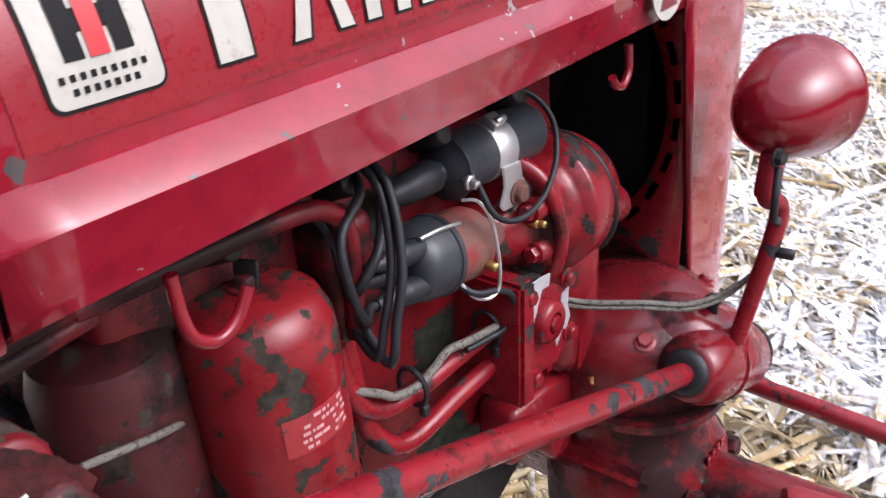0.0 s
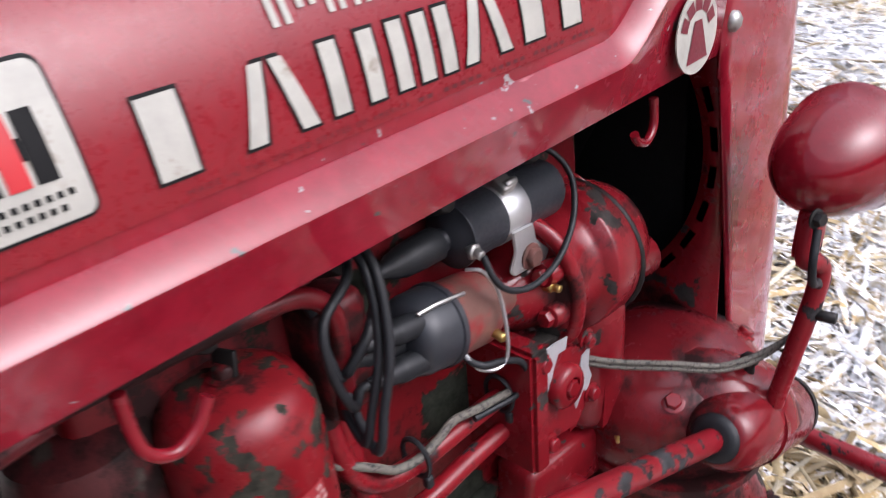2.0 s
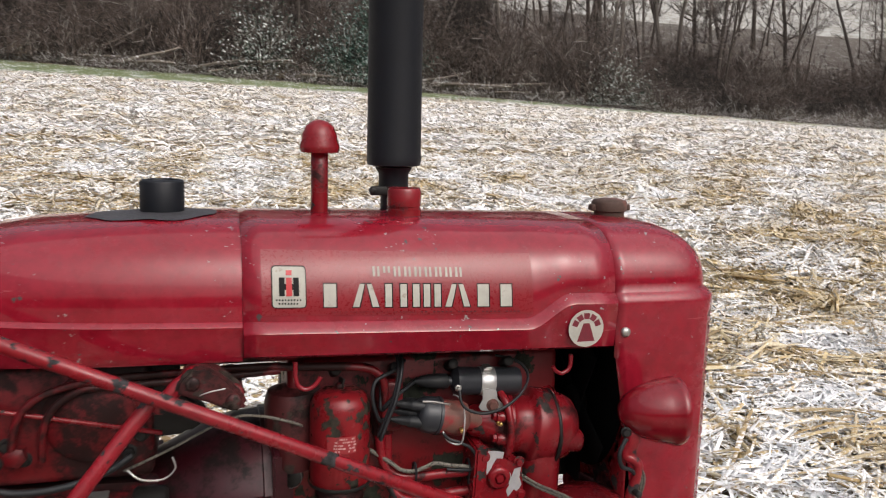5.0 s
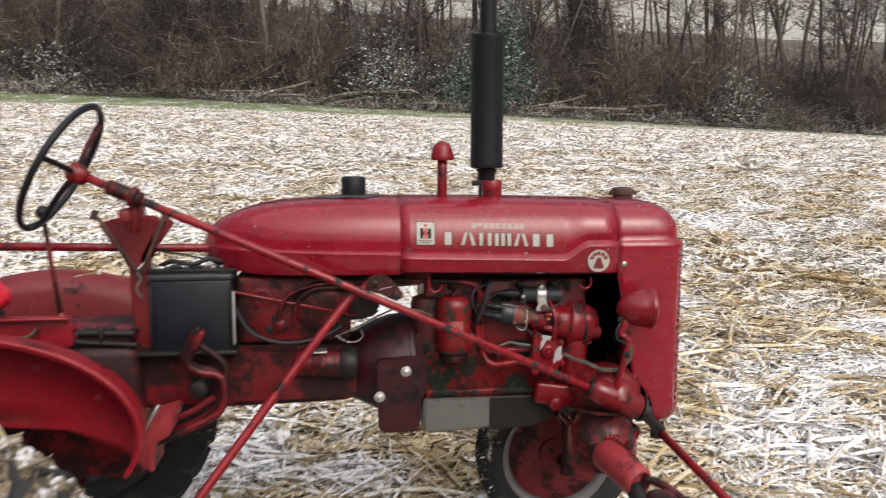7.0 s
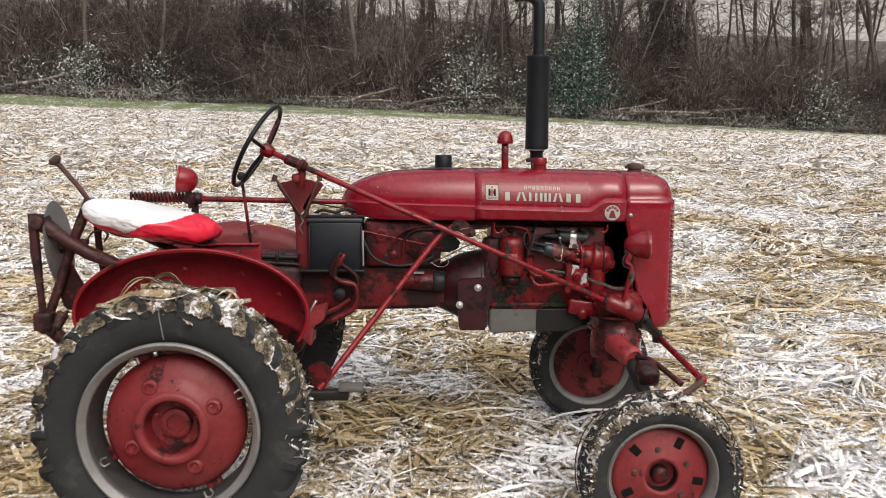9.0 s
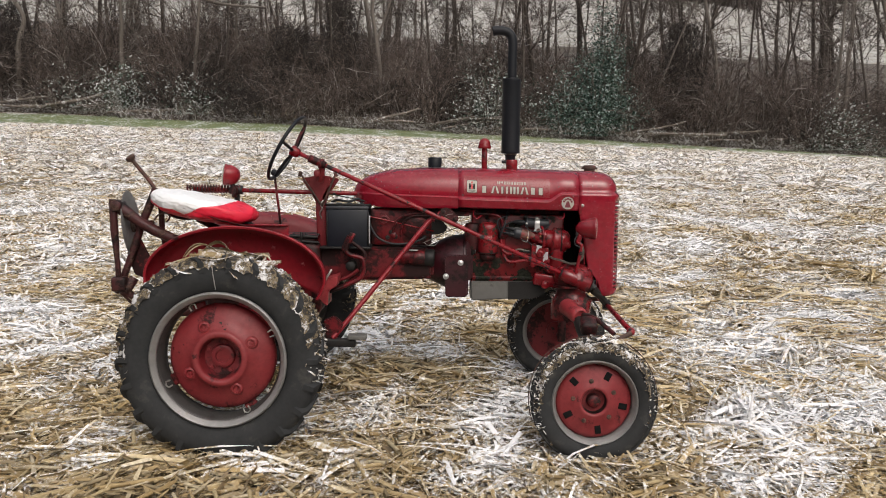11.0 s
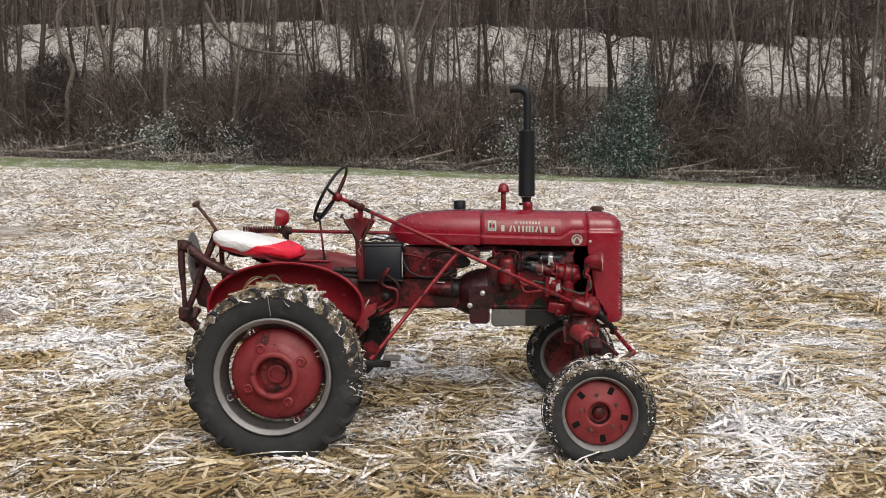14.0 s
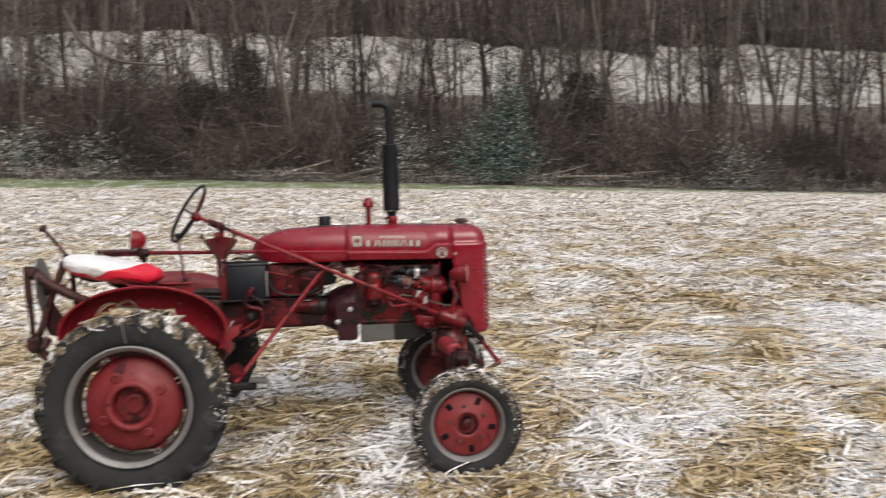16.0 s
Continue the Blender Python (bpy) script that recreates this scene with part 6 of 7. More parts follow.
part("gear_lever", G().rod((0.112, -0.15, 1.375), (0.150, -0.15, 1.045), 0.007, 10), M_GRIMY, tractor, "thin gear lever")
part("lever_knob", G().ball((0.112, -0.15, 1.378), 0.020, 10), M_BLACK, tractor)
part("lever_boot", G().lathe([(0.042, 0), (0.040, 0.012), (0.018, 0.026), (0.010, 0.05)], (0.150, -0.15, 1.03), (0, 0, 1), 20), M_RED, tractor)

# battery
g = G().box((0.530, -0.10, 1.065), (0.240, 0.17, 0.225), bev=0.008)
batt = part("battery_box", g, M_BATTERY, tractor, "black battery beside the pedestal")
part("battery_lid", G().box((0.530, -0.10, 1.184), (0.246, 0.178, 0.02), bev=0.006), M_PLASTIC, batt)
for x in (0.43, 0.60):
    part("battery_post", G().rod((x, -0.12, 1.192), (x, -0.12, 1.212), 0.010, 12).box((x, -0.12, 1.204), (0.035, 0.022, 0.014), bev=0.003), M_ALU, batt)
for x in (0.416, 0.648):
    part("battery_clamp_rod", G().rod((x, -0.194, 0.97), (x, -0.194, 1.16), 0.004, 8), M_DARK, batt)
part("battery_tray", G().box((0.52, -0.11, 0.958), (0.29, 0.20, 0.012), bev=0.003), M_DARK, tractor)
for x in (0.47, 0.53, 0.59):
    part("cell_cap", G().lathe([(0.020, 0), (0.020, 0.010), (0.012, 0.016), (0, 0.016)], (x, -0.075, 1.192), (0, 0, 1), 16), M_PLASTIC, batt)
part("hold_down_bar", G().box((0.53, -0.150, 1.200), (0.26, 0.018, 0.012), bev=0.003), M_DARK, batt)
part("battery_strap", G().box((0.655, -0.185, 1.06), (0.006, 0.02, 0.16), bev=0.002), M_GREYPAINT, batt, "pale scraped strap")
part("battery_cable", G().tube(cr([(0.60, -0.125, 1.21), (0.625, -0.16, 1.19), (0.655, -0.185, 1.10), (0.70, -0.195, 1.02), (0.78, -0.20, 0.985), (0.86, -0.20, 0.985), (0.93, -0.185, 1.00), (0.97, -0.17, 1.02)], 6), 0.0062, 10), M_CABLE, tractor, "thick black battery cable")
part("battery_cable", G().tube(cr([(0.43, -0.12, 1.21), (0.47, -0.13, 1.226), (0.53, -0.14, 1.218), (0.58, -0.12, 1.232), (0.62, -0.10, 1.215)], 6), 0.007, 10), M_CABLE, tractor, "black cable over the battery")

# hydraulic lift block under the tank
g = G().box((0.83, -0.05, 1.075), (0.35, 0.20, 0.21), bev=0.016)
lift = part("lift_block", g, M_GRIMY, tractor, "dark red hydraulic lift block under the tank")
part("lift_port", G().lathe([(0.030, 0), (0.030, 0.010), (0.020, 0.012), (0.018, 0.004)], (0.735, -0.15, 1.115), (0, -1, 0), 24), M_GRIMY, lift)
part("lift_plug", G().lathe([(0.018, 0), (0.018, 0.02), (0.012, 0.024)], (0.79, -0.15, 1.03), (0, -1, 0), 6), M_GRIMY, lift)
for dx in (0, 0.045):
    part("lift_pipe", G().tube(cr([(0.785 + dx, -0.165, 1.02), (0.79 + dx, -0.17, 1.075), (0.81 + dx, -0.172, 1.115), (0.85 + dx, -0.172, 1.14), (0.93, -0.17, 1.156 - dx * 0.3), (1.10, -0.16, 1.160 - dx * 0.3), (1.22, -0.155, 1.160 - dx * 0.2)], 6), 0.0065, 10), M_GRIMY, lift)
part("lift_cover", G().lathe([(0.075, 0), (0.075, 0.008), (0.066, 0.014), (0, 0.018)], (0.905, -0.148, 1.085), (0, -1, 0), 36), M_GRIMY, lift)
for x, z in ((0.775, 1.045), (0.80, 1.02), (0.755, 1.015), (0.965, 1.02), (0.985, 1.05)):
    part("lift_bolt", G().hexbolt((x, -0.15, z), (0, -1, 0), 0.010, 0.010), M_DARK, lift)

# rockshaft arm and the long lift rod
arm = [(1.045, 1.150), (1.052, 1.175), (1.072, 1.193), (1.095, 1.195), (1.125, 1.176), (1.152, 1.148), (1.161, 1.127), (1.150, 1.115), (1.125, 1.118), (1.10, 1.132), (1.07, 1.143)]
g = G().slab(arm, 0.014, pose(0, -0.255, 0), 0.006).slab(arm, 0.014, pose(0, -0.215, 0), 0.006)
rock = part("rockshaft_arm", g, M_ARM, tractor, "worn dark lift arm with bolts")
part("arm_bolt", G().rod((1.075, -0.262, 1.168), (1.075, -0.195, 1.168), 0.011, 12), M_ARM, rock)
part("arm_bolt", G().rod((1.138, -0.262, 1.134), (1.138, -0.15, 1.134), 0.013, 12), M_ARM, rock)
part("arm_spacer", G().rod((1.075, -0.245, 1.168), (1.075, -0.212, 1.168), 0.019, 16), M_ROD, rock)
part("rockshaft", G().rod((1.138, -0.22, 1.134), (1.138, -0.02, 1.11), 0.018), M_GRIMY, rock)
part("cotter_pin", G().tube(cr([(1.085, -0.265, 1.150), (1.10, -0.268, 1.156), (1.125, -0.267, 1.160)], 4), 0.0014, 6), M_STEEL, rock, "thin bright cotter wire")
part("lift_rod", G().tube(cr([(1.075, -0.228, 1.168), (1.052, -0.232, 1.158), (1.02, -0.240, 1.125), (0.992, -0.250, 1.116), (0.754, -0.350, 0.825), (0.55, -0.465, 0.575), (0.485, -0.50, 0.50)], 8), 0.0132, 14), M_ROD, tractor, "long red lift rod")
part("drain_plug", G().lathe([(0.022, 0), (0.022, 0.012), (0.016, 0.016), (0, 0.016)], (1.244, -0.118, 0.94), (-0.45, -0.9, 0), 20), M_DARK, tractor, "dark round plug beside the block")
part("plug_rim", G().lathe([(0.0225, 0.008), (0.0235, 0.010), (0.0225, 0.013)], (1.244, -0.118, 0.94), (-0.45, -0.9, 0), 20, False), M_ALU, tractor, "bright plug rim")
g = G().slab([(0.44, 0.60), (0.50, 0.62), (0.545, 0.58), (0.50, 0.475), (0.455, 0.47)], 0.02, pose(0, -0.50, 0), 0.006)
part("lift_rod_foot", g, M_GRIMY, tractor)
g = G().box((0.36, -0.50, 0.478), (0.50, 0.05, 0.042), bev=0.005)
beam = part("hitch_beam", g, M_DARK, tractor, "dark iron hitch beam")
part("beam_pad", G().box((0.62, -0.505, 0.512), (0.10, 0.075, 0.022), bev=0.003), M_PAN, beam)

# transmission, axle housing, platform
g = G().box((0.05, -0.05, 0.78), (0.66, 0.30, 0.42), bev=0.04)
g.box((0.12, -0.05, 1.00), (0.46, 0.24, 0.05), bev=0.015)
trans = part("transmission_case", g, M_GRIMY, tractor, "dark red transmission and final drive case")
g = G()
for i in range(7):
    part("case_bolt", G().hexbolt((-0.06 + 0.07 * i, -0.15, 1.025), (0, 0, 1), 0.009, 0.009), M_DARK, trans)
part("axle_housing", G().lathe([(0.14, 0.0), (0.12, 0.10), (0.085, 0.16), (0.075, 0.55), (0.10, 0.60), (0.10, 0.64)], (0, -0.16, 0.50), (0, -1, -0.06), 32), M_GRIMY, trans)
part("axle_housing", G().lathe([(0.14, 0.0), (0.10, 0.08), (0.085, 0.25), (0.10, 0.27)], (0, 0.08, 0.53), (0, 1, 0.06), 32), M_GRIMY, trans)
part("linkage_rod", G().tube([(0.20, -0.17, 1.02), (0.36, -0.17, 1.015)], 0.011, 10), M_DARK, trans)
part("linkage_rod", G().tube([(0.16, -0.19, 1.0), (0.37, -0.19, 0.985)], 0.008, 8).rod((0.27, -0.19, 0.99), (0.27, -0.19, 1.045), 0.008, 8), M_DARK, trans)
g = G().box((0.06, -0.255, 1.045), (0.30, 0.012, 0.09), bev=0.004).box((0.06, -0.27, 1.088), (0.30, 0.04, 0.008), bev=0.003)
part("side_panel", g, M_FENDER, trans, "dark red side panel by the seat")
part("grab_loop", G().tube(cr([(-0.02, -0.265, 1.06), (-0.015, -0.285, 1.04), (0.03, -0.29, 1.035), (0.10, -0.29, 1.04), (0.12, -0.28, 1.06)], 5), 0.006, 8), M_RUST, trans)
# pedals: two bent arms with a foot plate
for dy, dx in ((0, 0), (-0.055, 0.02)):
    g = G().tube(cr([(0.545 + dx, -0.235 + dy, 1.03), (0.515 + dx, -0.235 + dy, 0.955), (0.545 + dx, -0.235 + dy, 0.925), (0.60 + dx, -0.235 + dy, 0.91), (0.615 + dx, -0.235 + dy, 0.865), (0.595 + dx, -0.235 + dy, 0.80), (0.53, -0.235 + dy, 0.755), (0.44, -0.235 + dy, 0.72)], 6), 0.0115, 10)
    g.box((0.548 + dx, -0.235 + dy, 1.02), (0.016, 0.05, 0.06), (0, 25, 0), 0.004)
    pedals = part("brake_pedal", g, M_GRIMY, tractor, "bent red brake pedal arm")
part("pedal_strut", G().tube(cr([(0.60, -0.26, 0.84), (0.54, -0.26, 0.80), (0.46, -0.26, 0.77)], 5), 0.010, 10).tube(cr([(0.555, -0.26, 1.0), (0.60, -0.26, 0.97), (0.635, -0.26, 0.93), (0.63, -0.26, 0.86)], 5), 0.010, 10), M_GRIMY, pedals)
part("foot_plate", G().slab([(0.385, 0.70), (0.43, 0.80), (0.50, 0.82), (0.49, 0.76), (0.445, 0.735), (0.44, 0.65), (0.42, 0.66)], 0.16, pose(0, -0.36, 0), 0.006), M_DUSTRED, pedals, "faded red foot plate")
part("pedal_spring", G().rod((0.415, -0.37, 0.77), (0.465, -0.37, 0.855), 0.006, 8), M_STEEL, pedals)
part("pedal_pivot", G().rod((0.555, -0.15, 0.86), (0.555, -0.26, 0.86), 0.028, 20), M_DARK, pedals)


# fenders
def fender(yp, yo, dz, name, paint=M_FENDER):
    """A flat inner plate with a rolled outer edge, arched over the wheel."""
    ra, rb, cx, cz = 0.476, 0.270, -0.028, 0.823 + dz
    prof = [(-0.44, yp), (-0.20, yp), (-0.06, yp), (-0.025, yp + (yo - yp) * 0.10), (-0.008, yp + (yo - yp) * 0.30), (0.0, yp + (yo - yp) * 0.6), (0.001, yo), (-0.008, yo + (yo - yp) * 0.03)]
    vs, fs, m = [], [], len(prof)
    n = 56
    for i in range(n + 1):
        a = radians(-24 + 216 * i / n)
        for dr, y in prof:
            vs.append((cx + max(ra + dr, 0.05) * math.cos(a), y, cz + max(rb + dr, 0.02) * math.sin(a)))
    for i in range(n):
        for k in range(m - 1):
            fs.append((i * m + k, i * m + k + 1, (i + 1) * m + k + 1, (i + 1) * m + k))
    f = solidify(part(name, G().add(vs, fs), paint, tractor, "dark red sheet-metal rear fender", angle=60), 0.003, 0)
    b = [(cx + (ra + 0.001) * math.cos(radians(-24 + 216 * i / 48)), yo, cz + (rb + 0.001) * math.sin(radians(-24 + 216 * i / 48))) for i in range(49)]
    part("fender_bead", G().tube(b, 0.006, 8), paint, f)
    g = G()
    for a in (20, 60, 100, 140):
        g = G().hexbolt((cx + (ra - 0.12) * math.cos(radians(a)), yp - 0.002 * (1 if yo < yp else -1), cz + (rb - 0.10) * math.sin(radians(a))), (0, -1 if yo < yp else 1, 0), 0.010, 0.006)
        part("fender_bolt", g, M_FENDER, f)
    return f


fender(-0.38, -0.53, 0.0, "rear_fender")
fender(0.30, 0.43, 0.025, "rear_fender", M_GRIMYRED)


# wheels
def tyre_mesh(R, Rb, w, o, lugs=0, side=-1):
    """A tyre: rounded carcass; lugs as angled bars on the tread, two rows."""
    h = w / 2
    sh = (R - Rb)
    prof = [(Rb, -h * 0.62), (Rb + sh * 0.04, -h * 0.70), (Rb + sh * 0.25, -h * 0.93), (Rb + sh * 0.52, -h), (Rb + sh * 0.76, -h * 0.95), (Rb + sh * 0.90, -h * 0.78), (Rb + sh * 0.965, -h * 0.45), (Rb + sh * 0.98, 0)]
    prof = prof + [(r_, -y) for r_, y in reversed(prof[:-1])]
    g = G().lathe(prof, o, (0, 1, 0), 72, caps=False)
    ribs = []
    if not lugs:
        for yy in (-0.6, -0.22, 0.22, 0.6):
            ring = [(o[0] + (Rb + sh * (0.985 - 0.06 * yy * yy)) * math.cos(a), o[1] + h * yy, o[2] + (Rb + sh * (0.985 - 0.06 * yy * yy)) * math.sin(a)) for a in np.linspace(0, 2 * math.pi, 73)[:-1]]
            ribs.append(G().tube(ring, 0.0085, 6, closed=True))
    return g, ribs


def lug_mesh(R, Rb, w, s):
    """One slanted tread bar at the top of a tyre whose middle is the origin; s is its side."""
    h, sh, vs = w / 2, R - Rb, []
    for k in range(5):
        t = k / 4
        a = 0.18 * t
        y = s * h * (1.03 - 0.96 * t)
        base = Rb + sh * (0.60 + 0.35 * min(1, t * 2.2))
        top = R + 0.008 - 0.026 * (1 - min(1, t * 2.2)) ** 2
        for rr, da_ in ((base, -0.034), (top, -0.022), (top, 0.022), (base, 0.034)):
            vs.append((rr * math.cos(a + da_), y, rr * math.sin(a + da_)))
    fs = [(0, 1, 2, 3), (19, 18, 17, 16)] + [(k * 4 + q, k * 4 + q + 1, k * 4 + q + 5, k * 4 + q + 4) for k in range(4) for q in range(3)]
    return G().add(vs, fs).mesh("tread_lug", M_TYRE)


def tread_lugs(R, Rb, w, o, count, wheel):
    meshes = {s: lug_mesh(R, Rb, w, s) for s in (-1, 1)}
    for i in range(count):
        for s in (-1, 1):
            ob = new("tread_lug", meshes[s])
            ob.parent = wheel
            ob.matrix_basis = pose(*o, 0, -360 * (i + (0.5 if s > 0 else 0)) / count, 0)


def crust_material():
    m, nt, b = mat_base("mud_and_snow_crust")
    n1 = noise_tex(nt, 15, 8, 0.74)
    col = ramp(nt, n1.outputs[0], [(0.30, (0.016, 0.014, 0.013)), (0.47, (0.035, 0.029, 0.023)), (0.505, (0.26, 0.20, 0.11)), (0.53, (0.05, 0.042, 0.035)), (0.575, (0.58, 0.57, 0.57)), (0.72, (0.80, 0.80, 0.80))])
    nt.links.new(col.outputs[0], b.inputs["Base Color"])
    b.inputs["Roughness"].default_value = 0.8
    bump(nt, b, n1.outputs[0], 0.8, 0.01)
    return m


M_CRUST = crust_material()
M_STUCKHUSK = straw_material("curled_husks", [(0.0, (0.40, 0.31, 0.17)), (0.35, (0.20, 0.14, 0.07)), (0.6, (0.50, 0.42, 0.28)), (0.8, (0.08, 0.06, 0.04)), (1.0, (0.58, 0.50, 0.36))], 0.50, 0.60)
M_FROST = straw_material("tyre_wall_frost", [(0.0, (0.30, 0.24, 0.14)), (0.3, (0.10, 0.08, 0.055)), (0.45, (0.60, 0.59, 0.57)), (1.0, (0.80, 0.80, 0.81))], 0.9, 0.95)
M_LUMP = straw_material("snow_and_mud_lumps", [(0.0, (0.02, 0.018, 0.016)), (0.60, (0.06, 0.048, 0.035)), (0.68, (0.55, 0.54, 0.52)), (1.0, (0.82, 0.82, 0.83))], 0.9, 0.95)


def tread_litter(o, R, w, n, seed, parent, a0=-15, a1=195, size=1.0):
    """Straw, mud and snow that stick to the tread."""
    r = np.random.default_rng(seed)
    a = np.radians(r.uniform(a0, a1, n))
    y = o[1] + r.uniform(-w / 2, w / 2, n)
    rad = R + r.uniform(-0.036, 0.004, n) - 0.02 * np.abs((y - o[1]) / (w / 2)) ** 3
    xs_, zs_ = o[0] + rad * np.cos(a), o[2] + rad * np.sin(a)
    me = strips("tread_litter", M_STUCK, r, xs_, y, zs_, r.uniform(0.02, 0.075, n) * size, r.uniform(0.004, 0.016, n) * size, 0, r.normal(0, 0.5, n), 0.9, 0.35, None, 5)
    h = int(34 * size)
    ah, yh = np.radians(r.uniform(64, 116, h)), o[1] + r.uniform(-w * 0.62, w * 0.45, h)
    rh = R + r.uniform(-0.02, 0.014, h)
    husk = strips("stuck_husk", M_STUCKHUSK, r, o[0] + rh * np.cos(ah), yh, o[2] + rh * np.sin(ah), r.uniform(0.08, 0.24, h) * size, r.uniform(0.016, 0.042, h) * size, 0, r.normal(0, 0.9, h), 0.9, 0.15, r.normal(0.2, 0.6, h), 8)
    part("stuck_husk", husk, None, parent, "curled pale husks stuck to the tread", kind="stuff")
    me.name = "tread_litter"
    part("tread_litter", me, None, parent, "straw and mud stuck to the tread", kind="stuff")
    k = int(n * 0.45)
    a = np.radians(np.clip(r.normal(95, 38, k), 5, 190))
    y = o[1] + r.uniform(-w / 2, w / 2, k)
    rad = R + r.uniform(-0.036, 0.002, k) - 0.03 * np.abs((y - o[1]) / (w / 2)) ** 3
    me = strips("tread_snow", M_LUMP, r, o[0] + rad * np.cos(a), y, o[2] + rad * np.sin(a), r.uniform(0.012, 0.045, k) * size, r.uniform(0.008, 0.028, k) * size, 0, r.normal(0, 0.5, k), 0.8, 0.6)
    part("tread_snow", me, None, parent, "lumps of snow and mud on the tread", kind="stuff")
    na, ny_, vs = 150, 22, []
    for i in range(na + 1):
        t = i / na
        a = radians(8 + 172 * t)
        for j in range(ny_ + 1):
            u = 2 * j / ny_ - 1
            bump_ = noise.noise((a * 9, u * 3, seed)) * 0.6 + noise.noise((a * 26, u * 8, seed)) * 0.5 + noise.noise((a * 60, u * 20, seed)) * 0.3
            rad = R + (0.004 if size > 0.9 else -0.016 * size) - 0.05 * abs(u) ** 4 * size + 0.036 * size * bump_ - 0.05 * max(0, abs(t - 0.5) * 2 - 0.75)
            vs.append((o[0] + rad * math.cos(a), o[1] + u * w * 0.56 + 0.012 * bump_, o[2] + rad * math.sin(a)))
    fs = [(i * (ny_ + 1) + j, i * (ny_ + 1) + j + 1, (i + 1) * (ny_ + 1) + j + 1, (i + 1) * (ny_ + 1) + j) for i in range(na) for j in range(ny_)]
    part("tread_crust", G().add(vs, fs), M_CRUST, parent, "crust of mud, straw and snow on the tread", kind="stuff")


def rear_wheel(o, face):
    """face: -1 when its outer side looks to -y."""
    R = 0.497
    f = face

    def P(y):
        return o[1] + f * y

    g = G().lathe([(0.1005, -0.03), (0.101, 0.052), (0.106, 0.062), (0.112, 0.068), (0.128, 0.068), (0.137, 0.060), (0.142, 0.048), (0.19, 0.032), (0.238, 0.014), (0.256, 0.0), (0.263, -0.02), (0.258, -0.045), (0.24, -0.055), (0.10, -0.06)], (o[0], o[1], o[2]), (0, f, 0), 48)
    disc = part("rear_wheel", g, M_WHEELRED, tractor, "red cast rear wheel with a lugged tyre")
    part("hub_recess", G().lathe([(0.101, 0.050), (0.094, 0.020), (0.092, -0.012), (0.060, -0.016), (0.056, 0.004), (0.046, 0.008), (0.034, 0.006), (0.032, -0.004), (0, -0.005)], o, (0, f, 0), 36, False), M_SHADEWHEEL, disc)
    for i in range(4):
        a = radians(27 + 90 * i)
        c = (o[0] + 0.168 * math.cos(a), P(0.036), o[2] + 0.168 * math.sin(a))
        part("wheel_boss", G().lathe([(0.034, -0.016), (0.031, 0.006), (0.026, 0.013), (0.019, 0.014), (0.015, 0.004), (0.007, 0.003), (0.006, 0.010), (0, 0.011)], c, (0, f, 0), 20), M_WHEELRED, disc)
    for i in range(5):
        a = radians(10 + 72 * i)
        part("hub_bolt", G().hexbolt((o[0] + 0.076 * math.cos(a), P(-0.013), o[2] + 0.076 * math.sin(a)), (0, f, 0), 0.010, 0.012), M_WHEELRED, disc)
    g = G().lathe([(0.330, 0.090), (0.328, 0.098), (0.323, 0.101), (0.318, 0.097), (0.312, 0.089), (0.304, 0.083), (0.301, 0.076)], o, (0, f, 0), 64, False)
    rim_ = solidify(part("rim", g, M_RIM, disc, "dull silver steel rim"), 0.005, 0)
    g = G().lathe([(0.302, 0.075), (0.299, 0.050), (0.289, 0.030), (0.289, -0.05), (0.305, -0.075), (0.336, -0.095), (0.340, -0.100), (0.334, -0.104)], o, (0, f, 0), 64, False)
    solidify(part("rim_barrel", g, M_BARREL, rim_, "dark inside of the rim"), 0.004, 0)
    for i in range(4):
        a = radians(27 + 90 * i)
        c, s = math.cos(a), math.sin(a)
        g = G().box((o[0] + 0.268 * c, P(-0.045), o[2] + 0.268 * s), (0.05, 0.04, 0.06), (0, -math.degrees(a), 0), 0.010)
        part("rim_lug", g, M_WHEELRED, disc)
        q = [(0.266, -0.013), (0.288, -0.016), (0.297, 0.0), (0.288, 0.016), (0.266, 0.013)]
        g = G().tube([(o[0] + rr * c - tt * s, P(0.052), o[2] + rr * s + tt * c) for rr, tt in q], 0.0042, 8)
        part("rim_clamp", g, M_STEEL, disc, "bright bent rim clamp")
    part("tyre", tyre_mesh(R, 0.318, 0.215, o, 22)[0], M_TYRE, disc, "dark lugged tractor tyre caked with straw")
    tread_lugs(R, 0.325, 0.215, o, 22, disc)
    tread_litter(o, R, 0.20, 1000, 31 if f < 0 else 33, disc)
    return disc


rw = rear_wheel((0.0, -0.885, 0.485), -1)
rear_wheel((0.0, 0.50, 0.590), 1)
part("valve_wire", G().tube([(0.0, -0.995, 0.83), (-0.012, -0.993, 0.90), (-0.02, -0.985, 0.955)], 0.002, 6), M_STEEL, rw, "thin wire on the tyre wall")


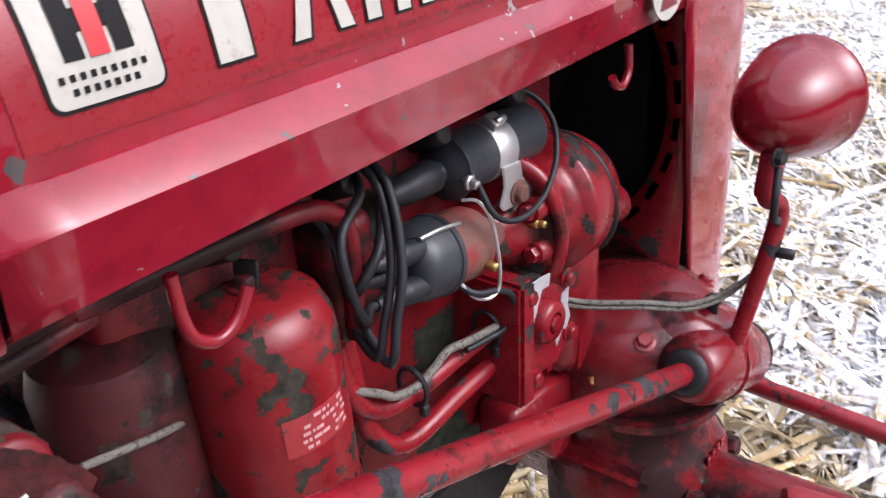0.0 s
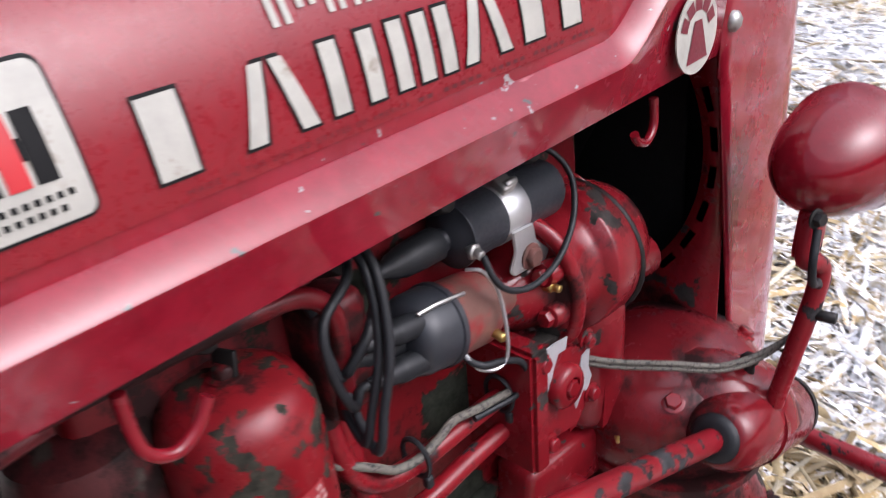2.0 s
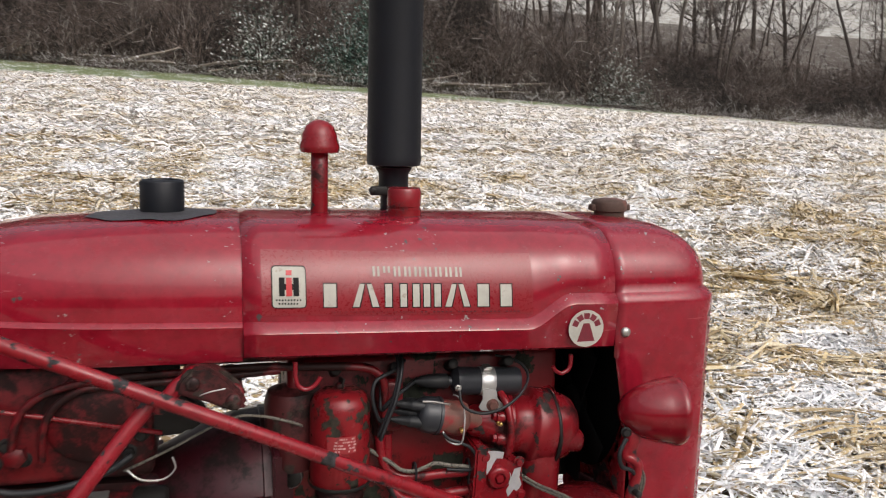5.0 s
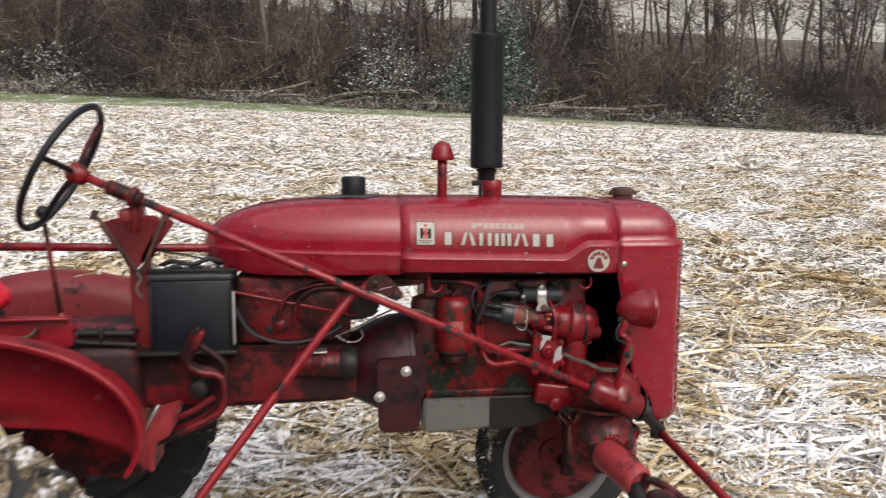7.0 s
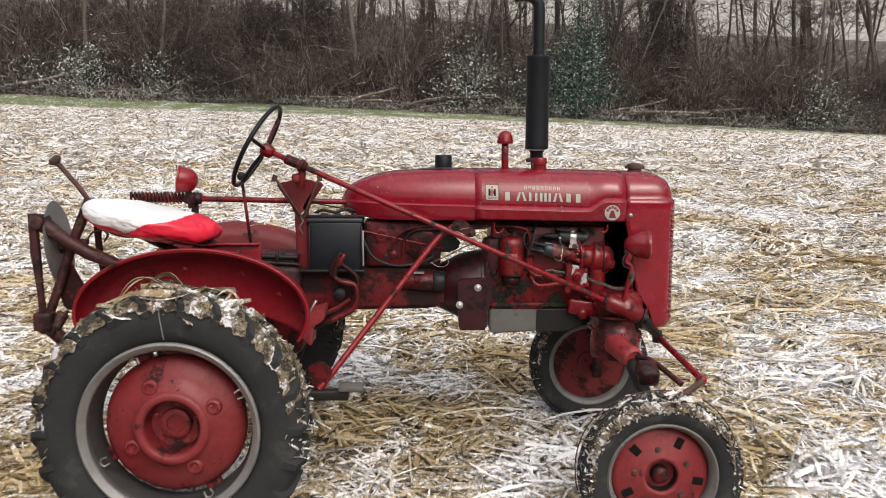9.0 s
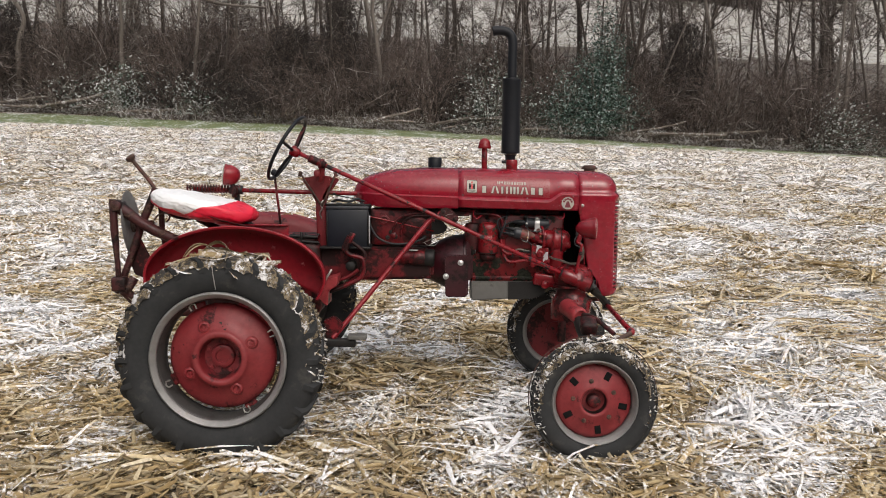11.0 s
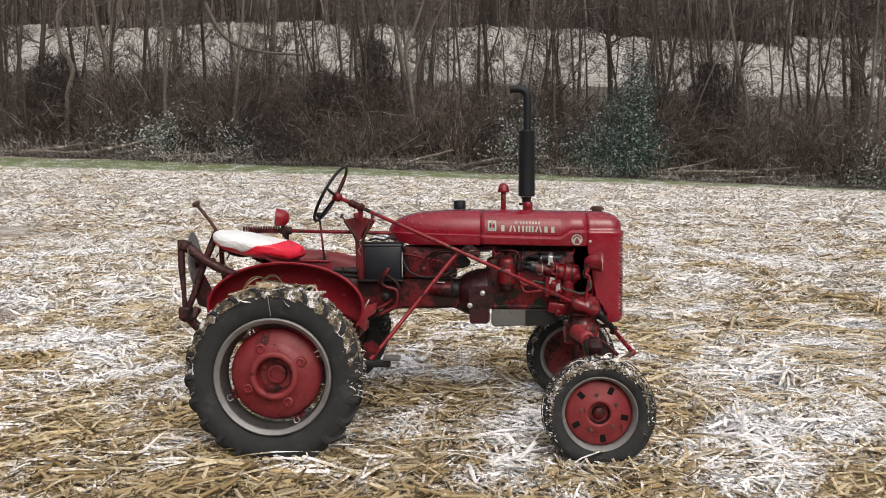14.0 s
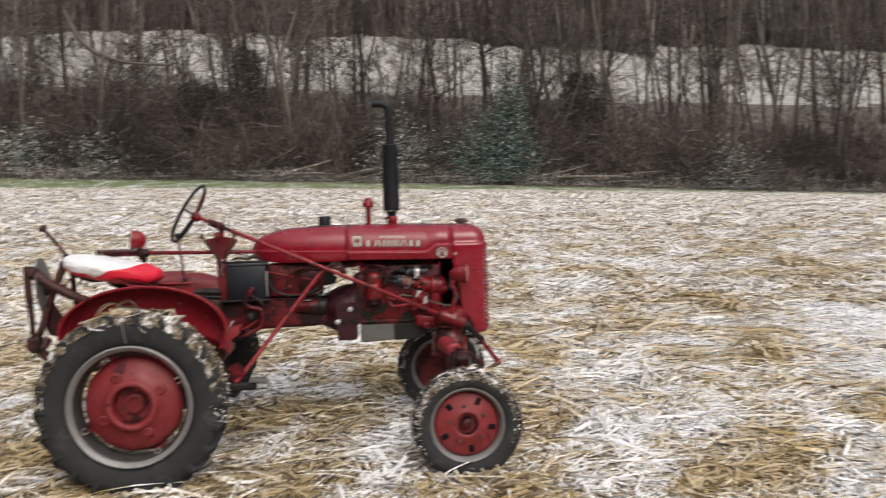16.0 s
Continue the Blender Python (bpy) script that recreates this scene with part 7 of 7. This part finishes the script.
def front_wheel(o, face, paint=M_WHEELRED):
    f = face
    g = G().lathe([(0.060, -0.02), (0.0605, 0.028), (0.064, 0.033), (0.075, 0.034), (0.082, 0.030), (0.16, 0.018), (0.178, 0.012), (0.184, 0.0), (0.184, -0.02), (0.17, -0.022), (0.06, -0.01)], o, (0, f, 0), 44)
    disc = part("front_wheel", g, paint, tractor, "small red front wheel with a ribbed tyre")
    part("hub_cap", G().lathe([(0.036, -0.018), (0.034, 0.0), (0.033, 0.016), (0.026, 0.024), (0.012, 0.028), (0, 0.029)], o, (0, f, 0), 32), M_GRIMY, disc)
    part("hub_ring", G().lathe([(0.0600, 0.022), (0.058, 0.0), (0.056, -0.012), (0.036, -0.014)], o, (0, f, 0), 32, False), M_DARK, disc)
    for i in range(5):
        a = radians(63 + 72 * i)
        c, s = math.cos(a), math.sin(a)
        b = G().box((o[0] + 0.140 * c, o[1] + f * 0.0225, o[2] + 0.140 * s), (0.042, 0.006, 0.030), (0, -math.degrees(a), 0), 0.0028, 3)
        part("disc_slot", b, M_CORE, disc)
        a += radians(36)
        part("wheel_bolt", G().hexbolt((o[0] + 0.104 * math.cos(a), o[1] + f * 0.027, o[2] + 0.104 * math.sin(a)), (0, f, 0), 0.009, 0.009), M_RUST, disc)
    g = G().lathe([(0.197, 0.052), (0.204, 0.056), (0.208, 0.050), (0.204, 0.046), (0.195, 0.040), (0.188, 0.02), (0.186, -0.02), (0.196, -0.045), (0.212, -0.052), (0.205, -0.056)], o, (0, f, 0), 56, False)
    solidify(part("rim", g, M_RIM, disc, "dull silver steel rim"), 0.004, 0)
    body, ribs = tyre_mesh(0.300, 0.202, 0.135, o)
    part("tyre", body, M_TYRE, disc, "dark ribbed front tyre dusted with snow")
    for rib in ribs:
        part("tread_rib", rib, M_TYRE, disc)
    tread_litter(o, 0.306, 0.135, 1100, 51 if f < 0 else 53, disc, -30, 210, 0.55)
    q = np.random.default_rng(71 if f < 0 else 73)
    k = 620
    an, rr = np.radians(q.normal(95, 48, k)), q.uniform(0.258, 0.300, k)
    yy = o[1] + f * np.interp(rr, [0.25, 0.275, 0.30], [0.068, 0.064, 0.044])
    frost = strips("sidewall_frost", M_FROST, q, o[0] + rr * np.cos(an), yy, o[2] + rr * np.sin(an), q.uniform(0.008, 0.030, k), q.uniform(0.005, 0.014, k), 0, q.normal(0, 0.4, k), 1.2, 0.7)
    part("sidewall_frost", frost, None, disc, "snow and straw bits frozen to the tyre wall", kind="stuff")
    return disc


fw = front_wheel((1.812, -0.925, 0.294), -1)
# far wheel takes darker paint in place of the shade under the tractor
front_wheel((1.79, 0.33, 0.395), 1, M_SHADEWHEEL)
ring = [(1.818 + 0.318 * math.cos(a), -0.885 + 0.02 * math.sin(3 * a), 0.292 + 0.318 * math.sin(a)) for a in np.linspace(-0.4, math.pi + 0.35, 40)]
part("wire_loop", G().tube(ring, 0.0025, 6), M_RUST, fw, "rusty wire round the tyre")

# front axle
M_HITCH2 = worn_paint("dark_oily_axle_paint", (0.07, 0.006, 0.008), (0.10, 0.01, 0.012), chip=0.58, chip_scale=20, grime=0.65, rough=0.4, chip_col=(0.03, 0.026, 0.024))
g = G().tube([(1.795, 0.16, 0.645), (1.80, 0.0, 0.625), (1.79, -0.47, 0.652)], 0.042, 20)
axle = part("front_axle", g, M_BOLSTER, tractor, "red tubular front axle")
part("axle_sleeve", G().lathe([(0.040, 0), (0.046, 0.01), (0.046, 0.16), (0.042, 0.172), (0.034, 0.176), (0.030, 0.165)], (1.745, -0.40, 0.672), (0.30, -0.93, -0.17), 28), M_DUSTRED, axle, "dusty pinkish red axle sleeve")
part("axle_extension", G().tube(cr([(1.788, -0.50, 0.640), (1.795, -0.65, 0.575), (1.812, -0.78, 0.52)], 5), 0.027, 16), M_DARK, axle)
part("axle_extension", G().tube(cr([(1.795, 0.16, 0.645), (1.795, 0.20, 0.62), (1.79, 0.23, 0.58)], 5), 0.034, 16), M_CLUTCH, axle)
for y, z0, z1, yh in ((-0.80, 0.555, 0.29, -0.90), (0.23, 0.60, 0.375, 0.30)):
    part("knuckle", G().box((1.822, y + (0.12 if y < 0 else 0), z0 + 0.06), (0.085, 0.10, 0.075), (20, 0, 0), 0.02).rod((1.815, y, z0), (1.815, y, z1 - 0.03), 0.026).rod((1.815, y, z1), (1.815, yh, z1), 0.024), M_HITCH2, axle)
part("steering_arm", G().tube(cr([(1.815, -0.80, 0.53), (1.92, -0.775, 0.545), (2.03, -0.72, 0.588)], 5), 0.013, 10), M_RUST, axle)
part("axle_brace", G().tube(cr([(1.80, -0.53, 0.650), (1.86, -0.61, 0.645), (1.94, -0.75, 0.588)], 5), 0.012, 10), M_HITCH2, axle)
part("steering_arm", G().tube(cr([(1.80, 0.23, 0.60), (1.90, 0.21, 0.61), (2.03, 0.16, 0.625)], 5), 0.013, 10), M_RUST, axle)
part("tie_rod", G().rod((2.017, -0.12, 0.640), (2.036, -0.72, 0.593), 0.0135, 12).ball((2.034, -0.705, 0.592), 0.022, 10), M_ROD, axle, "red tie rod")
part("tie_rod", G().rod((2.017, -0.10, 0.640), (2.03, 0.16, 0.63), 0.0135, 12), M_ROD, axle)
part("drop_arm", G().tube(cr([(1.915, -0.235, 0.745), (1.965, -0.20, 0.70), (2.018, -0.14, 0.640)], 5), [0.028, 0.026, 0.025, 0.024, 0.022, 0.02, 0.02, 0.02, 0.02, 0.022, 0.024], 12).rod((2.017, -0.13, 0.61), (2.017, -0.13, 0.665), 0.022), M_DARK, axle)

# headlamp on a bent post
lc, la = Vector((1.866, -0.322, 1.090)), Vector((0.985, -0.10, -0.02)).normalized()
g = G().lathe([(0.0, -0.066), (0.016, -0.063), (0.030, -0.053), (0.042, -0.036), (0.0515, -0.014), (0.0575, 0.010), (0.0602, 0.030), (0.062, 0.032), (0.062, 0.041), (0.060, 0.045)], lc, la, 40, False)
lamp = part("headlamp", g, M_LAMP, tractor, "red bullet-shaped headlamp on a bent post")
part("lamp_lens", G().lathe([(0.060, 0.043), (0.052, 0.048), (0.03, 0.050), (0, 0.051)], lc, la, 32, False), M_AMBER, lamp, "clear glass lens")
post = cr([(1.809, -0.316, 0.842), (1.818, -0.325, 0.90), (1.826, -0.333, 0.95), (1.832, -0.336, 0.980), (1.832, -0.336, 0.998), (1.822, -0.333, 1.008), (1.812, -0.328, 1.016), (1.822, -0.326, 1.050)], 6)
part("lamp_post", G().tube(post, 0.0095, 12).box((1.822, -0.326, 1.035), (0.024, 0.022, 0.05), (0, 12, 0), 0.006), M_ROD, lamp)
part("lamp_bolt", G().hexbolt((1.806, -0.335, 1.060), (-0.3, -1, 0.1), 0.007, 0.008), M_DARK, lamp)
part("post_bolt", G().rod((1.826, -0.335, 0.950), (1.828, -0.358, 0.950), 0.006, 6), M_DARK, lamp)
part("lamp_pigtail", G().tube(cr([(1.806, -0.338, 1.050), (1.792, -0.342, 1.025), (1.798, -0.342, 1.000), (1.818, -0.340, 0.99), (1.836, -0.336, 0.97)], 5), 0.004, 8), M_CABLE, lamp)
# the lamp's twin beyond the radiator shell stays hidden; a rear work lamp stands by the seat
rc, ra = Vector((-0.142, -0.15, 1.362)), Vector((-0.97, -0.18, 0.12)).normalized()
g = G().lathe([(0.0, -0.06), (0.020, -0.057), (0.040, -0.044), (0.052, -0.022), (0.057, 0.004), (0.0575, 0.020), (0.061, 0.022), (0.061, 0.030)], rc, ra, 32, False)
rl = part("rear_lamp", g, M_FENDER, tractor, "dark red work lamp by the seat")
part("lamp_lens", G().lathe([(0.059, 0.030), (0.04, 0.036), (0, 0.04)], rc, ra, 28, False), M_AMBER, rl)
part("lamp_stem", G().rod((-0.12, -0.13, 1.235), (-0.127, -0.145, 1.315), 0.014, 12).box((-0.125, -0.135, 1.275), (0.045, 0.03, 0.04), bev=0.006), M_GRIMY, rl)
part("lift_shaft", G().rod((-0.36, -0.10, 1.280), (0.575, -0.10, 1.262), 0.0125, 12), M_RED, tractor, "long red horizontal control rod")
coil_pts = [(-0.40 + 0.31 * t / 150, -0.10 + 0.021 * math.cos(t * 2 * math.pi / 8), 1.281 + 0.021 * math.sin(t * 2 * math.pi / 8)) for t in range(151)]
part("lift_spring", G().tube(coil_pts, 0.0055, 6), M_GRIMY, tractor, "rusty red coil spring")
part("rod_block", G().rod((-0.14, -0.10, 1.277), (-0.08, -0.10, 1.276), 0.026, 16).box((-0.12, -0.07, 1.15), (0.03, 0.02, 0.26), bev=0.004), M_DARK, tractor)

# seat pan and its bracket
g = G()
vs, fs = [], []
na, nr = 36, 7
for i in range(nr + 1):
    t = i / nr
    for k in range(na):
        a = 2 * math.pi * k / na
        u, v = math.cos(a) * t, math.sin(a) * t
        vs.append((-0.255 + 0.275 * u, -0.25 + 0.205 * v, 1.155 - 0.16 * u * 0.55 + 0.035 * t ** 3 - 0.02))
fs = [(i * na + k, i * na + (k + 1) % na, (i + 1) * na + (k + 1) % na, (i + 1) * na + k) for i in range(nr) for k in range(na)]
pan = solidify(part("seat_pan", g.add(vs, fs), M_GRIMY, tractor, "dark red pressed-steel seat pan"), 0.004)
g = G().tube(cr([(-0.30, -0.22, 1.13), (-0.38, -0.20, 1.12), (-0.46, -0.18, 1.135), (-0.52, -0.17, 1.17)], 5), 0.014, 10)
g.tube(cr([(-0.30, -0.24, 1.12), (-0.20, -0.2, 1.06), (-0.12, -0.15, 1.0)], 5), 0.02, 10)
g.box((-0.16, -0.16, 1.00), (0.16, 0.10, 0.08), bev=0.01)
part("seat_bracket", g, M_GRIMY, pan)

# hitch frame behind the seat
M_HITCH = worn_paint("rusted_dark_paint", (0.045, 0.007, 0.008), (0.06, 0.014, 0.013), chip=0.56, chip_scale=24, grime=0.5, rough=0.5, chip_col=(0.06, 0.035, 0.028))
g = G().tube([(-0.525, -0.24, 1.285), (-0.60, -0.26, 1.10), (-0.68, -0.28, 0.86), (-0.74, -0.29, 0.70)], [0.026, 0.022, 0.020, 0.020], 10)
g.tube([(-0.52, -0.20, 1.25), (-0.52, -0.18, 1.05), (-0.50, -0.15, 0.85)], 0.016, 10)
hitch = part("hitch_frame", g, M_HITCH, tractor, "dark rusty rear hitch frame")
part("hitch_lever", G().tube([(-0.535, -0.25, 1.285), (-0.565, -0.27, 1.34), (-0.640, -0.29, 1.44)], 0.011, 10).lathe([(0.012, 0), (0.026, 0.012), (0.028, 0.024), (0.018, 0.034), (0, 0.036)], (-0.637, -0.289, 1.435), (-0.6, -0.15, 0.8), 20), M_RUST, hitch)
part("hitch_arm", G().tube([(-0.735, -0.31, 1.195), (-0.70, -0.31, 1.175), (-0.60, -0.31, 1.10), (-0.52, -0.31, 1.055), (-0.42, -0.30, 1.01), (-0.30, -0.28, 0.96)], [0.034, 0.036, 0.027, 0.030, 0.026, 0.026], 12).rod((-0.715, -0.36, 1.19), (-0.715, -0.26, 1.19), 0.030), M_HITCH, hitch)
part("hitch_link", G().tube([(-0.738, -0.33, 1.225), (-0.733, -0.33, 1.05), (-0.722, -0.33, 0.90), (-0.715, -0.33, 0.76)], [0.020, 0.022, 0.015, 0.015], 12), M_HITCH, hitch)
part("hitch_clevis", G().box((-0.712, -0.325, 0.758), (0.08, 0.07, 0.08), bev=0.012).rod((-0.69, -0.33, 0.70), (-0.64, -0.30, 0.79), 0.026).tube([(-0.70, -0.32, 0.73), (-0.64, -0.30, 0.66), (-0.60, -0.26, 0.60), (-0.30, -0.18, 0.58)], 0.03, 10), M_HITCH, hitch)
part("hitch_bracket", G().slab([(-0.70, 0.93), (-0.62, 1.0), (-0.57, 0.90), (-0.60, 0.78), (-0.66, 0.80)], 0.02, pose(0, -0.25, 0), 0.006), M_GRIMY, hitch)
part("chain", G().tube(cr([(-0.52, -0.31, 1.11), (-0.50, -0.30, 1.14), (-0.46, -0.29, 1.15), (-0.44, -0.29, 1.13), (-0.46, -0.28, 1.10)], 5), 0.005, 6), M_RUST, hitch)
cax = Vector((0.96, 0.10, 0.10)).normalized()
g = G().lathe([(0.0, -0.002), (0.03, -0.006), (0.19, -0.003), (0.196, 0.0), (0.19, 0.003), (0.03, 0.006), (0.0, 0.004)], (-0.695, -0.18, 1.075), cax, 48)
coulter = part("coulter_disc", g, M_COULTER, hitch, "scoured grey steel coulter disc")
part("coulter_hub", G().lathe([(0.04, -0.025), (0.045, 0), (0.04, 0.025)], (-0.695, -0.18, 1.075), cax, 20).rod((-0.695, -0.18, 1.075), (-0.56, -0.21, 1.09), 0.016), M_RUST, coulter)

# the sack over the seat
g = G()
vs = []
na, nb = 200, 72
mats = []
for j in range(nb + 1):
    b_ = math.pi * j / nb
    for k in range(na):
        a = 2 * math.pi * k / na
        cu = math.copysign(abs(math.sin(b_)) ** 0.75, math.sin(b_))
        u, v = math.cos(a) * cu, math.sin(a) * cu
        w_ = math.copysign(abs(math.cos(b_)) ** 0.8, math.cos(b_))
        zt, zb = 1.266 - 0.060 * u, 1.112 - 0.045 * u
        dish = -0.020 * (1 - u * u) * (1 - v * v) if w_ > 0 else 0
        puff = 0.012 * math.sin(5 * v + 2 * u) * max(u, 0)
        wr = 0.007 * noise.noise((u * 3, v * 3 + 5, w_ * 2)) + 0.004 * noise.noise((u * 9, v * 9, w_ * 5))
        vs.append((-0.255 + 0.292 * u + wr, -0.25 + 0.215 * v + wr, 0.5 * (zt + zb) + 0.5 * (zt - zb) * w_ + dish + puff + wr))
fs = [(j * na + k, j * na + (k + 1) % na, (j + 1) * na + (k + 1) % na, (j + 1) * na + k) for j in range(nb) for k in range(na)]
faces = {"red_wrap": [], "white_panel": []}
for f_ in fs:
    c = sum((Vector(vs[k]) for k in f_), Vector()) / 4
    u = (c.x + 0.255) / 0.292
    t = (c.z - (1.112 - 0.045 * u)) / (0.154 - 0.015 * u)
    white = t > 0.20 + (0.85 * (u + 0.24) if u > -0.24 else -0.25 * (u + 0.24)) + 0.04 * math.sin(11 * u)
    faces["white_panel" if white else "red_wrap"].append(f_)
cover = thing("seat_cover", (-0.255, -0.25, 1.12), "red and white plastic sack pulled over the seat", "seat cover")
for name, mat in (("red_wrap", M_BAGRED), ("white_panel", M_BAGWHITE)):
    used = sorted({k for f_ in faces[name] for k in f_})
    where = {k: n for n, k in enumerate(used)}
    g = G().add([vs[k] for k in used], [tuple(where[k] for k in f_) for f_ in faces[name]])
    part(name, g, mat, cover, name.split("_")[0] + " plastic of the sack", angle=60)
